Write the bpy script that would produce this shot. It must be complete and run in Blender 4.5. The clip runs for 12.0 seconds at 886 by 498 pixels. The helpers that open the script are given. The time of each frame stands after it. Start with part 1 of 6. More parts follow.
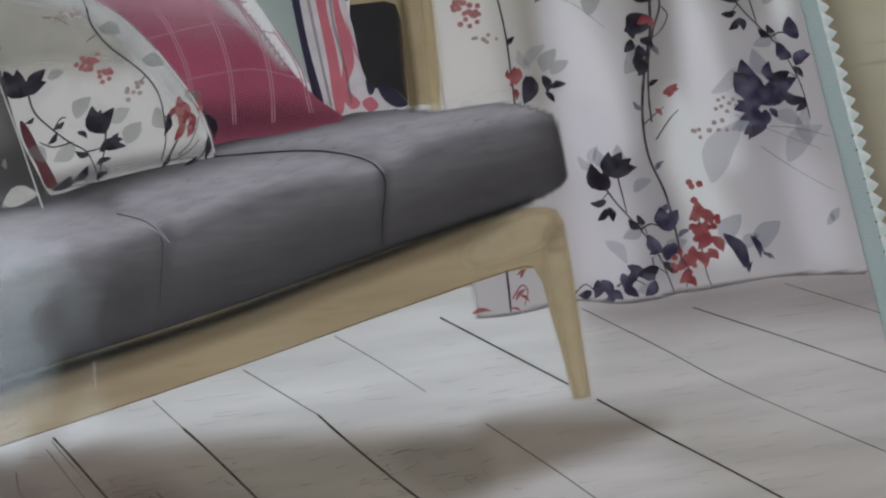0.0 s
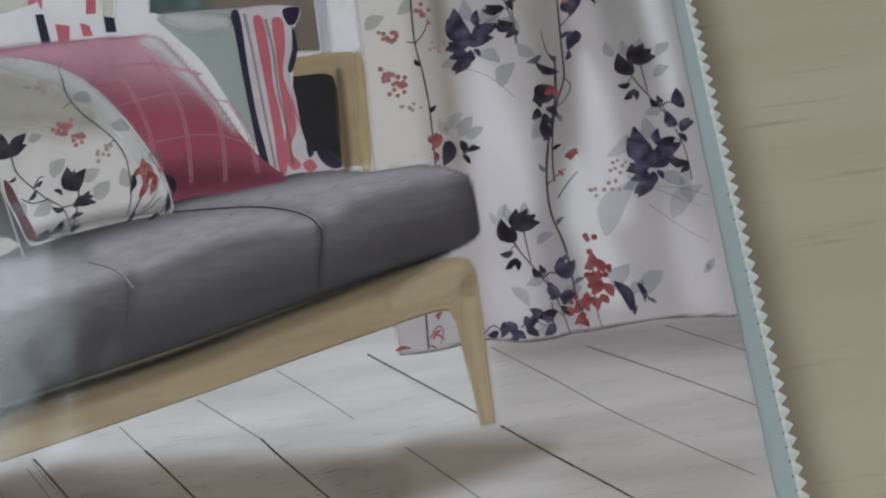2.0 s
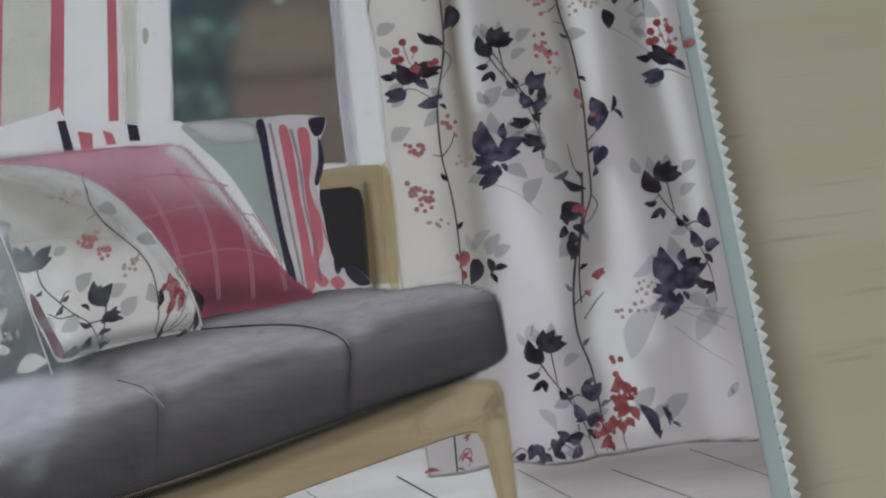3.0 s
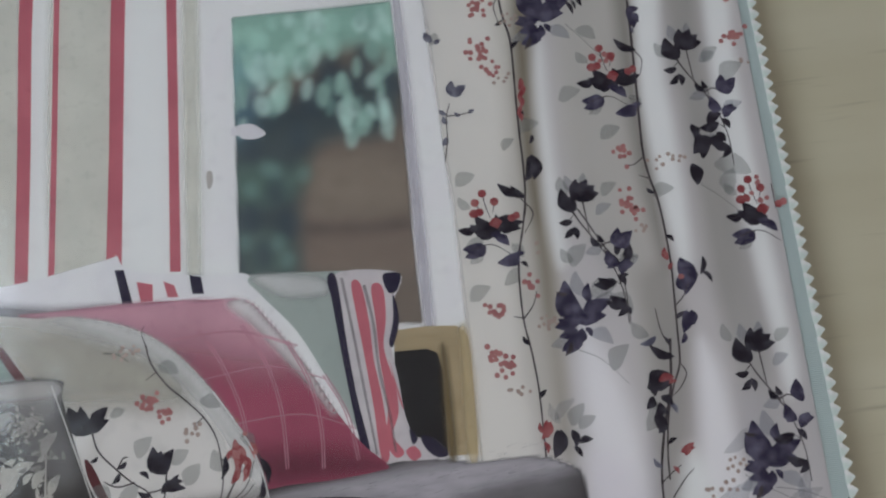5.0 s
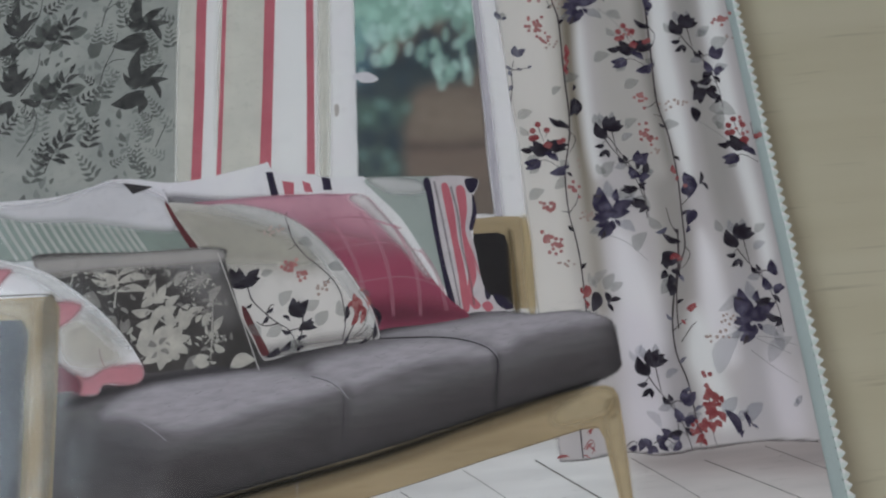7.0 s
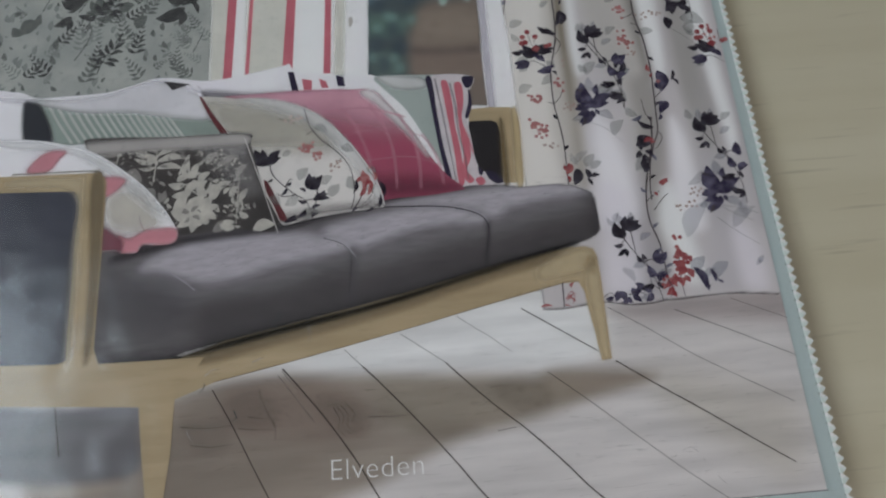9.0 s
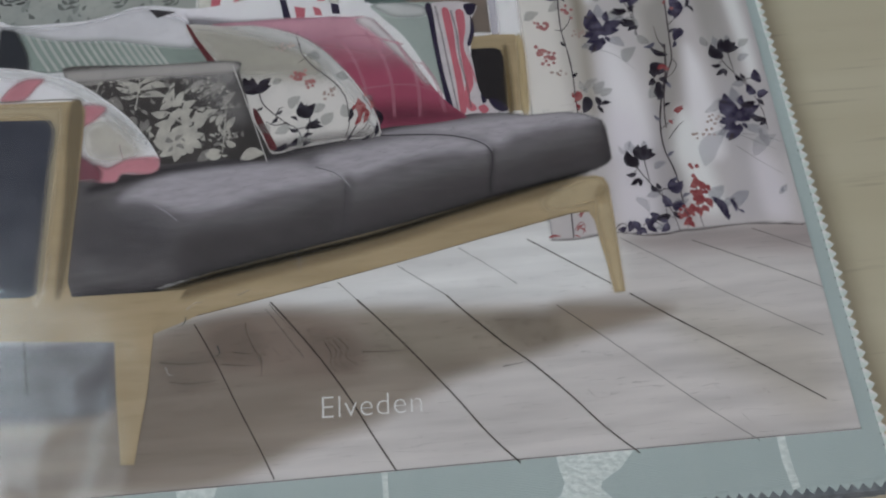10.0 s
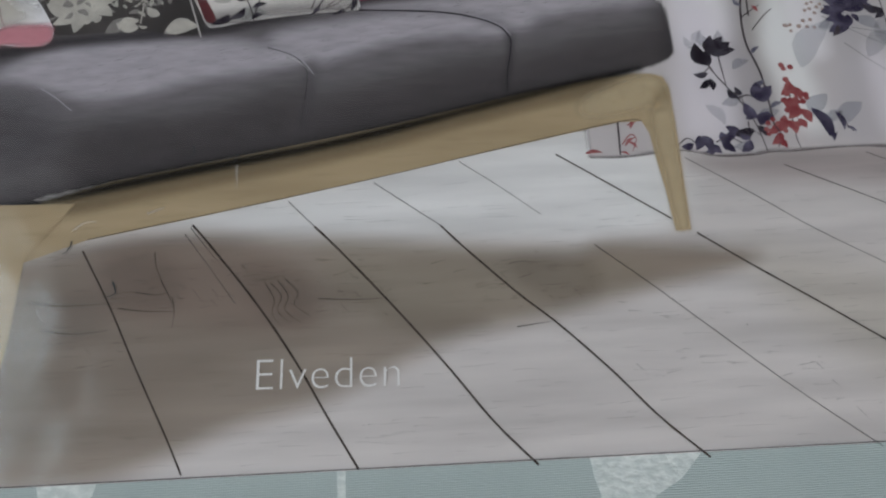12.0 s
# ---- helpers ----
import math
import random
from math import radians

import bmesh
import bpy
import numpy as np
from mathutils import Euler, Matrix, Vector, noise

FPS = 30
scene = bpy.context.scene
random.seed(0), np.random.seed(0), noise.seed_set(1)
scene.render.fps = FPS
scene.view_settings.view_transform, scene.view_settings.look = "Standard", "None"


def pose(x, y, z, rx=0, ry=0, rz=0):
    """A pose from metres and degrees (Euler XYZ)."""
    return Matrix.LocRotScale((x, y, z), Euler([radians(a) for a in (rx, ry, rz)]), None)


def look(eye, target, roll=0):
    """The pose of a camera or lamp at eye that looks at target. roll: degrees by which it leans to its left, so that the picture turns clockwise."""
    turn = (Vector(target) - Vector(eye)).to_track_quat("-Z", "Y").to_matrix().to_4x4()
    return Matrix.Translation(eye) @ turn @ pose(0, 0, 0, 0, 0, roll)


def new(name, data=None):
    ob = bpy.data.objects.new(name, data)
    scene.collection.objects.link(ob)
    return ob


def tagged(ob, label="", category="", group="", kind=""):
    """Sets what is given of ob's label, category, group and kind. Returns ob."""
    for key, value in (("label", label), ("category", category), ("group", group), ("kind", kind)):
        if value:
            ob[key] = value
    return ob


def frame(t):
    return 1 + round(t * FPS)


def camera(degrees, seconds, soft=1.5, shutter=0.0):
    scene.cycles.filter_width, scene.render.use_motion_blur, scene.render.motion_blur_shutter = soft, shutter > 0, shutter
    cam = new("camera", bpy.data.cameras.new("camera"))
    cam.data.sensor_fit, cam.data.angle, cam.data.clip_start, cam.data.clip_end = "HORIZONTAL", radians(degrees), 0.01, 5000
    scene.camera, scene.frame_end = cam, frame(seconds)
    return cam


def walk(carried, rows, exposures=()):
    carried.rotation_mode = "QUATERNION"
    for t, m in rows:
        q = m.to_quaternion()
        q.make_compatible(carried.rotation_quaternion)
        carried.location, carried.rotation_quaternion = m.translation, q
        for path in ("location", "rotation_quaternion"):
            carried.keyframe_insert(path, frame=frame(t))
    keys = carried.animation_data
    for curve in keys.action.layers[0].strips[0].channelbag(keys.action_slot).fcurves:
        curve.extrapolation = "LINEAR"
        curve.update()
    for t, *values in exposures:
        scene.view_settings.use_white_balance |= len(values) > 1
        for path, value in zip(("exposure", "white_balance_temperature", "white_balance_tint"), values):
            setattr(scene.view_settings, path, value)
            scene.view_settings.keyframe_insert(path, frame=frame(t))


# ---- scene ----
cam = camera(55.0, 12.0, soft=2.2)
# seconds, place in metres over the page, turn in degrees
ROWS = [
    (0, -0.0270, -0.0071, 0.2157, 12.77, 2.50, -7.69),
    (0.5, -0.0202, -0.0073, 0.2228, 12.45, 2.61, -6.56),
    (1, -0.0067, -0.0139, 0.2281, 12.62, 3.15, -7.21),
    (1.5, -0.0005, -0.0096, 0.2380, 12.09, 3.00, -7.71),
    (2, -0.0025, -0.0016, 0.2507, 12.10, 2.61, -7.74),
    (2.5, -0.0036, 0.0181, 0.2580, 11.02, 2.21, -7.69),
    (3, -0.0082, 0.0471, 0.2620, 9.46, 1.69, -7.68),
    (3.2, -0.0094, 0.0470, 0.2566, 11.45, 1.74, -7.76),
    (4.8, -0.0220, 0.0958, 0.2551, 9.92, 0.82, -7.54),
    (5, -0.0327, 0.1011, 0.2575, 9.74, 0.14, -6.84),
    (5.5, -0.0564, 0.1004, 0.2689, 9.82, -1.13, -6.04),
    (6, -0.0705, 0.0716, 0.2985, 10.80, -1.78, -5.35),
    (6.5, -0.0749, 0.0416, 0.3161, 13.35, -1.40, -5.98),
    (8.3, -0.0580, -0.0441, 0.3506, 20.11, 1.41, -4.75),
    (8.5, -0.0610, -0.0545, 0.3505, 20.34, 1.22, -5.02),
    (9, -0.0660, -0.0749, 0.3444, 20.58, 1.43, -4.96),
    (9.5, -0.0741, -0.0947, 0.3279, 21.65, 1.26, -5.16),
    (10, -0.0695, -0.1015, 0.3078, 22.15, 1.37, -4.87),
    (10.5, -0.0732, -0.0994, 0.2815, 21.88, 0.81, -4.73),
    (11, -0.0697, -0.0948, 0.2620, 21.77, 1.05, -4.58),
    (11.5, -0.0697, -0.0898, 0.2364, 21.89, 0.13, -3.09),
    (12, -0.0712, -0.0860, 0.2132, 21.53, -0.17, -2.97),
]
walk(cam, [(t, pose(x, y, z, rx, ry, rz)) for t, x, y, z, rx, ry, rz in ROWS])
scene.view_settings.exposure = 0.12

# ---- light: a bright overcast day through the window beside the table and an added one ----
world = bpy.data.worlds.new("sky")
scene.world = world
world.use_nodes = True
wn = world.node_tree
sky = wn.nodes.new("ShaderNodeTexSky")
sky.sky_type, sky.sun_disc = "NISHITA", False
sky.sun_elevation, sky.sun_rotation = radians(40), radians(-60)
wn.links.new(sky.outputs[0], wn.nodes["Background"].inputs[0])
wn.nodes["Background"].inputs[1].default_value = 0.12
sun = new("sun", bpy.data.lights.new("sun", "SUN"))
sun.data.energy, sun.data.angle, sun.data.color = 0.8, radians(15), (1, 0.96, 0.9)
sun.matrix_world = look((3, -4, 6), (0, 0, 0))

WIN_X, WIN_Y, WIN_Z = -0.78, (0.04, 0.54), (0.55, 1.56)      # the small window: the wall's face and the opening in it
BIG_Y, BIG_X, BIG_Z = -1.45, (-0.75, 0.75), (0.1, 1.5)         # a large window in the south wall, unseen, added to give the main light


def window_light(name, energy, width, height, eye, target, colour):
    lamp = new(name, bpy.data.lights.new(name, "AREA"))
    lamp.data.shape, lamp.data.size, lamp.data.size_y = "RECTANGLE", width, height
    lamp.data.energy, lamp.data.color = energy, colour
    lamp.matrix_world = look(eye, target)
    return lamp


window_light("small_window_light", 8.5, 0.48, 0.98, (WIN_X - 0.14, 0.29, 1.05), (0.0, 0.29, 1.04), (0.76, 0.91, 1.0))
# main light, added in the unseen south opening
window_light("added_main_light", 19.0, 1.48, 1.38, (0.0, BIG_Y - 0.14, 0.8), (0.0, 0.0, 0.79), (1.008, 0.94, 0.945))


# ---- materials ----
def lin(v):
    v /= 255
    return v / 12.92 if v < 0.04045 else ((v + 0.055) / 1.055) ** 2.4


def C(r, g, b):
    """An ink's reflectance from its tone on the sheet."""
    grey = 0.3 * lin(r) + 0.6 * lin(g) + 0.1 * lin(b)
    return tuple(min(0.88, max(0.004, (0.82 * lin(v) + 0.18 * grey) / 0.62 - 0.016)) for v in (r, g, b))


def nodes(name):
    m = bpy.data.materials.new(name)
    m.use_nodes = True
    return m, m.node_tree.nodes, m.node_tree.links


def mixed(n, l, c1, c2, fac):
    mix = n.new("ShaderNodeMix")
    mix.data_type = "RGBA"
    for sock, c in ((mix.inputs[6], c1), (mix.inputs[7], c2)):
        if isinstance(c, tuple):
            sock.default_value = (*c, 1)
        else:
            l.new(c, sock)
    if isinstance(fac, float):
        mix.inputs[0].default_value = fac
    else:
        l.new(fac, mix.inputs[0])
    return mix.outputs[2]


def noise_fac(n, l, scale, detail=4.0, stretch=(1, 1, 1), angle=0, lo=0.35, hi=0.65):
    tex = n.new("ShaderNodeTexCoord")
    mp = n.new("ShaderNodeMapping")
    mp.inputs["Scale"].default_value = stretch
    mp.inputs["Rotation"].default_value = (0, 0, radians(angle))
    nz = n.new("ShaderNodeTexNoise")
    nz.inputs["Scale"].default_value, nz.inputs["Detail"].default_value = scale, detail
    ramp = n.new("ShaderNodeMapRange")
    ramp.inputs[1].default_value, ramp.inputs[2].default_value = lo, hi
    l.new(tex.outputs["Object"], mp.inputs[0])
    l.new(mp.outputs[0], nz.inputs["Vector"])
    l.new(nz.outputs[0], ramp.inputs[0])
    return ramp.outputs[0]


def ink(name, c1, c2=None, scale=60, stretch=(1, 1, 1), angle=0, lo=0.3, hi=0.7, rough=0.6):
    """Printed ink under glossy film: two tones, mingled, and a fine grain."""
    m, n, l = nodes(name)
    b = n["Principled BSDF"]
    c2 = c2 or tuple(0.86 * v for v in c1)
    col = mixed(n, l, c1, c2, noise_fac(n, l, scale, 5, stretch, angle, lo, hi))
    col = mixed(n, l, col, tuple(0.8 * v for v in c2), noise_fac(n, l, scale * 5, 2, stretch, angle, 0.55, 1.15))
    l.new(col, b.inputs["Base Color"])
    b.inputs["Roughness"].default_value, b.inputs["Specular IOR Level"].default_value = rough, 0.1
    return m


def soft_ink(name, c, strength=1.0, c2=None, scale=60, stretch=(1, 1, 1), angle=0):
    """Ink that fades out towards the rim of its patch, by the attribute "cover"."""
    m = ink(name, c, c2, scale, stretch, angle)
    n, l = m.node_tree.nodes, m.node_tree.links
    at = n.new("ShaderNodeAttribute")
    at.attribute_name = "cover"
    mul = n.new("ShaderNodeMath")
    mul.operation = "MULTIPLY"
    mul.inputs[1].default_value = strength
    l.new(at.outputs["Fac"], mul.inputs[0])
    clear, mix = n.new("ShaderNodeBsdfTransparent"), n.new("ShaderNodeMixShader")
    l.new(mul.outputs[0], mix.inputs[0])
    l.new(clear.outputs[0], mix.inputs[1])
    l.new(n["Principled BSDF"].outputs[0], mix.inputs[2])
    l.new(mix.outputs[0], n["Material Output"].inputs[0])
    return m


def faded(name, c, strength):
    m = soft_ink(name, c, strength, None, 120)
    n, l = m.node_tree.nodes, m.node_tree.links
    for k in list(n["Mix Shader"].inputs[0].links):
        l.remove(k)
    n["Mix Shader"].inputs[0].default_value = strength
    return m


# ---- shapes ----
LAYER = 0.00001
RIGHT, BOTTOM, LEFT, TOP = 76.0, -58.9, -300.0, 330.0       # the page, millimetres


def linked(name, bm, mat, parent=None, label=""):
    me = bpy.data.meshes.new(name)
    bm.to_mesh(me)
    bm.free()
    me.materials.append(mat)
    ob = new(name, me)
    ob.parent = parent
    return tagged(ob, label)


def curve_points(pts, closed, steps=5):
    """A smooth line through the points."""
    p = [Vector(q) for q in pts]
    k, out = len(p), []
    for i in range(k if closed else k - 1):
        a, b, c, d = (p[(i + j) % k] if closed else p[min(max(i + j, 0), k - 1)] for j in (-1, 0, 1, 2))
        for s in range(steps):
            t = s / steps
            out.append(0.5 * (2 * b + (c - a) * t + (2 * a - 5 * b + 4 * c - d) * t * t + (3 * b - a - 3 * c + d) * t ** 3))
    return out if closed else out + [p[-1]]


def add_area(bm, pts, level):
    vs = [bm.verts.new((x / 1000, y / 1000, level * LAYER)) for x, y in pts]
    face = bm.faces.new(vs)
    face.normal_update()
    if face.normal.z < 0:
        face.normal_flip()
    return face


def area(name, pts, mat, level, parent, label="", smooth=True):
    """A printed area with the given outline in millimetres."""
    bm = bmesh.new()
    add_area(bm, curve_points(pts, True) if smooth else pts, level)
    bmesh.ops.triangulate(bm, faces=bm.faces[:])
    return linked(name, bm, mat, parent, label)


def add_line(bm, pts, width, level, taper=0.3, smooth=True):
    p = curve_points(pts, False, 6) if smooth and len(pts) > 2 else [Vector(q) for q in pts]
    last = None
    for i, q in enumerate(p):
        d = (p[min(i + 1, len(p) - 1)] - p[max(i - 1, 0)]).normalized()
        w = width / 2 * (1 - taper * i / (len(p) - 1)) * (1 + 0.25 * noise.noise((q.x * 0.4, q.y * 0.4, 7)))
        side = Vector((-d.y, d.x)) * w
        now = [bm.verts.new(((q + s * side).x / 1000, (q + s * side).y / 1000, level * LAYER)) for s in (1, -1)]
        if last:
            bm.faces.new((last[0], last[1], now[1], now[0]))
        last = now


def line(name, pts, width, mat, level, parent, taper=0.3, label="", smooth=True):
    bm = bmesh.new()
    add_line(bm, pts, width, level, taper, smooth)
    return linked(name, bm, mat, parent, label)


def covering(p, gx, gy, rim):
    """1 well inside the outline p, 0 well outside it, with a smooth step at its rim."""
    q = np.roll(p, -1, axis=0)
    at, d = np.stack([gx, gy], -1)[:, :, None], q - p
    t = np.clip(((at - p) * d).sum(-1) / np.maximum((d * d).sum(-1), 1e-9), 0, 1)
    dist = np.sqrt((((at - p) - t[..., None] * d) ** 2).sum(-1)).min(-1)
    cross = (p[:, 1] > gy[..., None]) != (q[:, 1] > gy[..., None])
    xs = p[:, 0] + (gy[..., None] - p[:, 1]) * d[:, 0] / np.where(np.abs(d[:, 1]) < 1e-9, 1e-9, d[:, 1])
    inside = (cross & (gx[..., None] < xs)).sum(-1) % 2 == 1
    c = np.clip(np.where(inside, dist, -dist) / rim + 0.5, 0, 1)
    return c * c * (3 - 2 * c)


def soft(name, pts, mat, level, parent, rim=4.0, label="", cell=1.2, keep=None, square=False):
    """A printed patch that fades over its rim (millimetres)."""
    p = np.array([tuple(q) for q in curve_points(pts, True, 4)])
    lo, hi = np.maximum(p.min(0) - rim / 2, (LEFT, BOTTOM)), np.minimum(p.max(0) + rim / 2, (RIGHT, TOP))
    nx, ny = [max(3, int(v)) for v in np.ceil((hi - lo) / cell)]
    gx, gy = np.meshgrid(np.linspace(lo[0], hi[0], nx + 1), np.linspace(lo[1], hi[1], ny + 1), indexing="ij")
    c = covering(p, gx, gy, rim)
    if keep is not None:
        c = c * covering(np.array([tuple(q) for q in (keep if square else curve_points(keep, True, 4))]), gx, gy, 1.2)
    bm = bmesh.new()
    cover = bm.verts.layers.float.new("cover")
    made = {}
    for i in range(nx):
        for j in range(ny):
            ring = ((i, j), (i + 1, j), (i + 1, j + 1), (i, j + 1))
            if max(c[k] for k in ring) > 0.01:
                vs = []
                for k in ring:
                    if k not in made:
                        made[k] = bm.verts.new((gx[k] / 1000, gy[k] / 1000, level * LAYER))
                        made[k][cover] = c[k]
                    vs.append(made[k])
                bm.faces.new(vs)
    return linked(name, bm, mat, parent, label)


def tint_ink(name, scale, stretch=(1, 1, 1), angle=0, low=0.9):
    """Ink whose tone runs over the sheet by the attribute "tint", with a grain."""
    m = ink(name, (0.5, 0.5, 0.5))
    n, l = m.node_tree.nodes, m.node_tree.links
    b = n["Principled BSDF"]
    at, cover, clear, mix = n.new("ShaderNodeAttribute"), n.new("ShaderNodeAttribute"), n.new("ShaderNodeBsdfTransparent"), n.new("ShaderNodeMixShader")
    at.attribute_name, cover.attribute_name = "tint", "cover"
    dim = n.new("ShaderNodeMix")
    dim.data_type, dim.blend_type = "RGBA", "MULTIPLY"
    dim.inputs[7].default_value = (low, low, low, 1)
    l.new(noise_fac(n, l, scale, 5, stretch, angle, 0.35, 0.75), dim.inputs[0])
    l.new(at.outputs["Color"], dim.inputs[6])
    l.new(dim.outputs[2], b.inputs["Base Color"])
    l.new(cover.outputs["Fac"], mix.inputs[0])
    l.new(clear.outputs[0], mix.inputs[1])
    l.new(b.outputs[0], mix.inputs[2])
    l.new(mix.outputs[0], n["Material Output"].inputs[0])
    return m


def tinted(name, outline, base, washes, mat, level, parent, label="", cell=1.0):
    """A printed area in one mesh: a ground tone with washes (tone, strength, rim, outline) run into it, printed light
    and shade among them.
    """
    p = np.array([tuple(q) for q in outline])
    lo, hi = np.maximum(p.min(0) - 0.5, (LEFT, BOTTOM)), np.minimum(p.max(0) + 0.5, (RIGHT, TOP))
    nx, ny = [max(3, int(v)) for v in np.ceil((hi - lo) / cell)]
    gx, gy = np.meshgrid(np.linspace(lo[0], hi[0], nx + 1), np.linspace(lo[1], hi[1], ny + 1), indexing="ij")
    cover = covering(p, gx, gy, 0.9)
    tint = np.ones(gx.shape + (4,))
    tint[..., :3] = C(*base)
    for tone, strength, rim, pts in washes:
        q = np.array([tuple(v) for v in curve_points(pts, True, 4)])
        i0, j0 = [max(0, int(v)) for v in (q.min(0) - rim - lo) / cell - 2]
        i1, j1 = [max(0, int(v)) for v in (q.max(0) + rim - lo) / cell + 3]
        if i1 > i0 and j1 > j0:
            part_of = (slice(i0, i1), slice(j0, j1))
            if gx[part_of].size:
                c = strength * covering(q, gx[part_of], gy[part_of], rim)[..., None]
                tint[part_of][..., :3] = tint[part_of][..., :3] * (1 - c) + np.array(C(*tone)) * c
    index = np.arange(gx.size).reshape(gx.shape)
    ring = np.stack([index[:-1, :-1], index[1:, :-1], index[1:, 1:], index[:-1, 1:]], -1).reshape(-1, 4)
    ring = ring[cover.ravel()[ring].max(1) > 0.01]
    me = bpy.data.meshes.new(name)
    me.from_pydata(np.stack([gx.ravel() / 1000, gy.ravel() / 1000, np.full(gx.size, level * LAYER)], -1).tolist(), [], ring.tolist())
    me.attributes.new("cover", "FLOAT", "POINT").data.foreach_set("value", cover.ravel())
    me.attributes.new("tint", "FLOAT_COLOR", "POINT").data.foreach_set("color", tint.ravel())
    me.materials.append(mat)
    ob = new(name, me)
    ob.parent = parent
    return tagged(ob, label)


def leaf_shape(bm, base, tip, ratio, level, bend=0.12):
    """One almond-shaped leaf from its base to its tip, a little uneven."""
    a, b = Vector(base), Vector(tip)
    d = b - a
    n = Vector((-d.y, d.x))
    k = noise.noise((a.x * 0.3, a.y * 0.3, 3)) * 0.5
    left, right = [], []
    for s in (0.0, 0.12, 0.3, 0.5, 0.7, 0.88, 1.0):
        w = ratio * 0.5 * math.sin(math.pi * s ** 0.85) ** 0.8 if 0 < s < 1 else 0.02
        mid = a + d * s + n * (bend + 0.2 * k) * math.sin(math.pi * s)
        left.append(mid + n * w * (1 + 0.25 * noise.noise((a.x + s * 3, a.y, 1))))
        right.append(mid - n * w * (1 + 0.25 * noise.noise((a.x, a.y + s * 3, 2))))
    vs = [[bm.verts.new((q.x / 1000, q.y / 1000, level * LAYER)) for q in side] for side in (left, right)]
    for i in range(6):
        f = bm.faces.new((vs[0][i], vs[1][i], vs[1][i + 1], vs[0][i + 1]))


def leaves(name, ends, ratio, mat, level, parent, move=(0, 0), size=1.0):
    """A spray of leaves: base and tip of each, one after the other."""
    if len(ends) == 4:
        return [leaves(name, ends[k:k + 2], ratio, mat, level + 0.02 * k, parent, move) for k in (0, 2)]
    bm = bmesh.new()
    o = Vector(ends[0])
    for i, (a, b) in enumerate(zip(ends[::2], ends[1::2])):
        a, b = [o + (Vector(v) - o) * size + Vector(move) for v in (a, b)]
        if max(a.x, b.x) < RIGHT - 0.6 and min(a.y, b.y) > 22.3:
            leaf_shape(bm, a, b, ratio, level + 0.03 * (i % 40))
    return linked(name, bm, mat, parent)


def stems(name, lines, width, mat, level, parent, move=(0, 0)):
    if len(lines) == 2:
        return [stems(name, [pts], width, mat, level, parent, move) for pts in lines]
    bm = bmesh.new()
    for i, pts in enumerate(lines):
        on_cloth = [Vector(q) + Vector(move) for q in pts]
        add_line(bm, [Vector((min(q.x, RIGHT - 0.4), max(q.y, 22.6))) for q in on_cloth], width, level + 0.1 * i, 0.4)
    return linked(name, bm, mat, parent)


def dots(name, centres, r, mat, level, parent, move=(0, 0)):
    """Berries: small uneven rounds."""
    bm = bmesh.new()
    for i, (x, y) in enumerate(centres):
        k = r * (1 + 0.3 * noise.noise((x, y, 5)))
        add_area(bm, [(x + move[0] + k * math.cos(a) * (1 + 0.2 * noise.noise((x, a, 1))), y + move[1] + k * math.sin(a)) for a in np.linspace(0, 2 * math.pi, 9)[:-1]], level + 0.04 * (i % 40))
    return linked(name, bm, mat, parent)


def cluster(name, centre, n, across, up, r, mat, level, parent, seed):
    rng = random.Random(seed)
    return dots(name, [(centre[0] + rng.gauss(0, across), centre[1] + rng.gauss(0, up)) for _ in range(n)], r, mat, level, parent)


def box(bm, lo, hi):
    m = Matrix.Translation([(a + b) / 2 for a, b in zip(lo, hi)]) @ Matrix.Diagonal((*[b - a for a, b in zip(lo, hi)], 1))
    bmesh.ops.create_cube(bm, size=1, matrix=m)


# ---- the room: unseen, added to hold the windows and bounce their light ----
plaster, pn, pl = nodes("plaster")
pl.new(mixed(pn, pl, (0.52, 0.5, 0.47), (0.46, 0.44, 0.41), noise_fac(pn, pl, 3)), pn["Principled BSDF"].inputs["Base Color"])
pn["Principled BSDF"].inputs["Roughness"].default_value = 0.9
carpet, cn, cl = nodes("carpet")
cl.new(mixed(cn, cl, (0.3, 0.27, 0.23), (0.22, 0.2, 0.17), noise_fac(cn, cl, 90)), cn["Principled BSDF"].inputs["Base Color"])
cn["Principled BSDF"].inputs["Roughness"].default_value = 0.95
white_paint, _, _ = nodes("white_paint")
white_paint.node_tree.nodes["Principled BSDF"].inputs["Base Color"].default_value = (0.8, 0.8, 0.78, 1)
DOWN, UP, EAST, SOUTH, NORTH = -0.76, 1.75, 2.6, BIG_Y, 2.6


def wall(name, *boxes):
    bm = bmesh.new()
    for lo, hi in boxes:
        box(bm, lo, hi)
    return tagged(linked(name, bm, plaster), kind="structure")


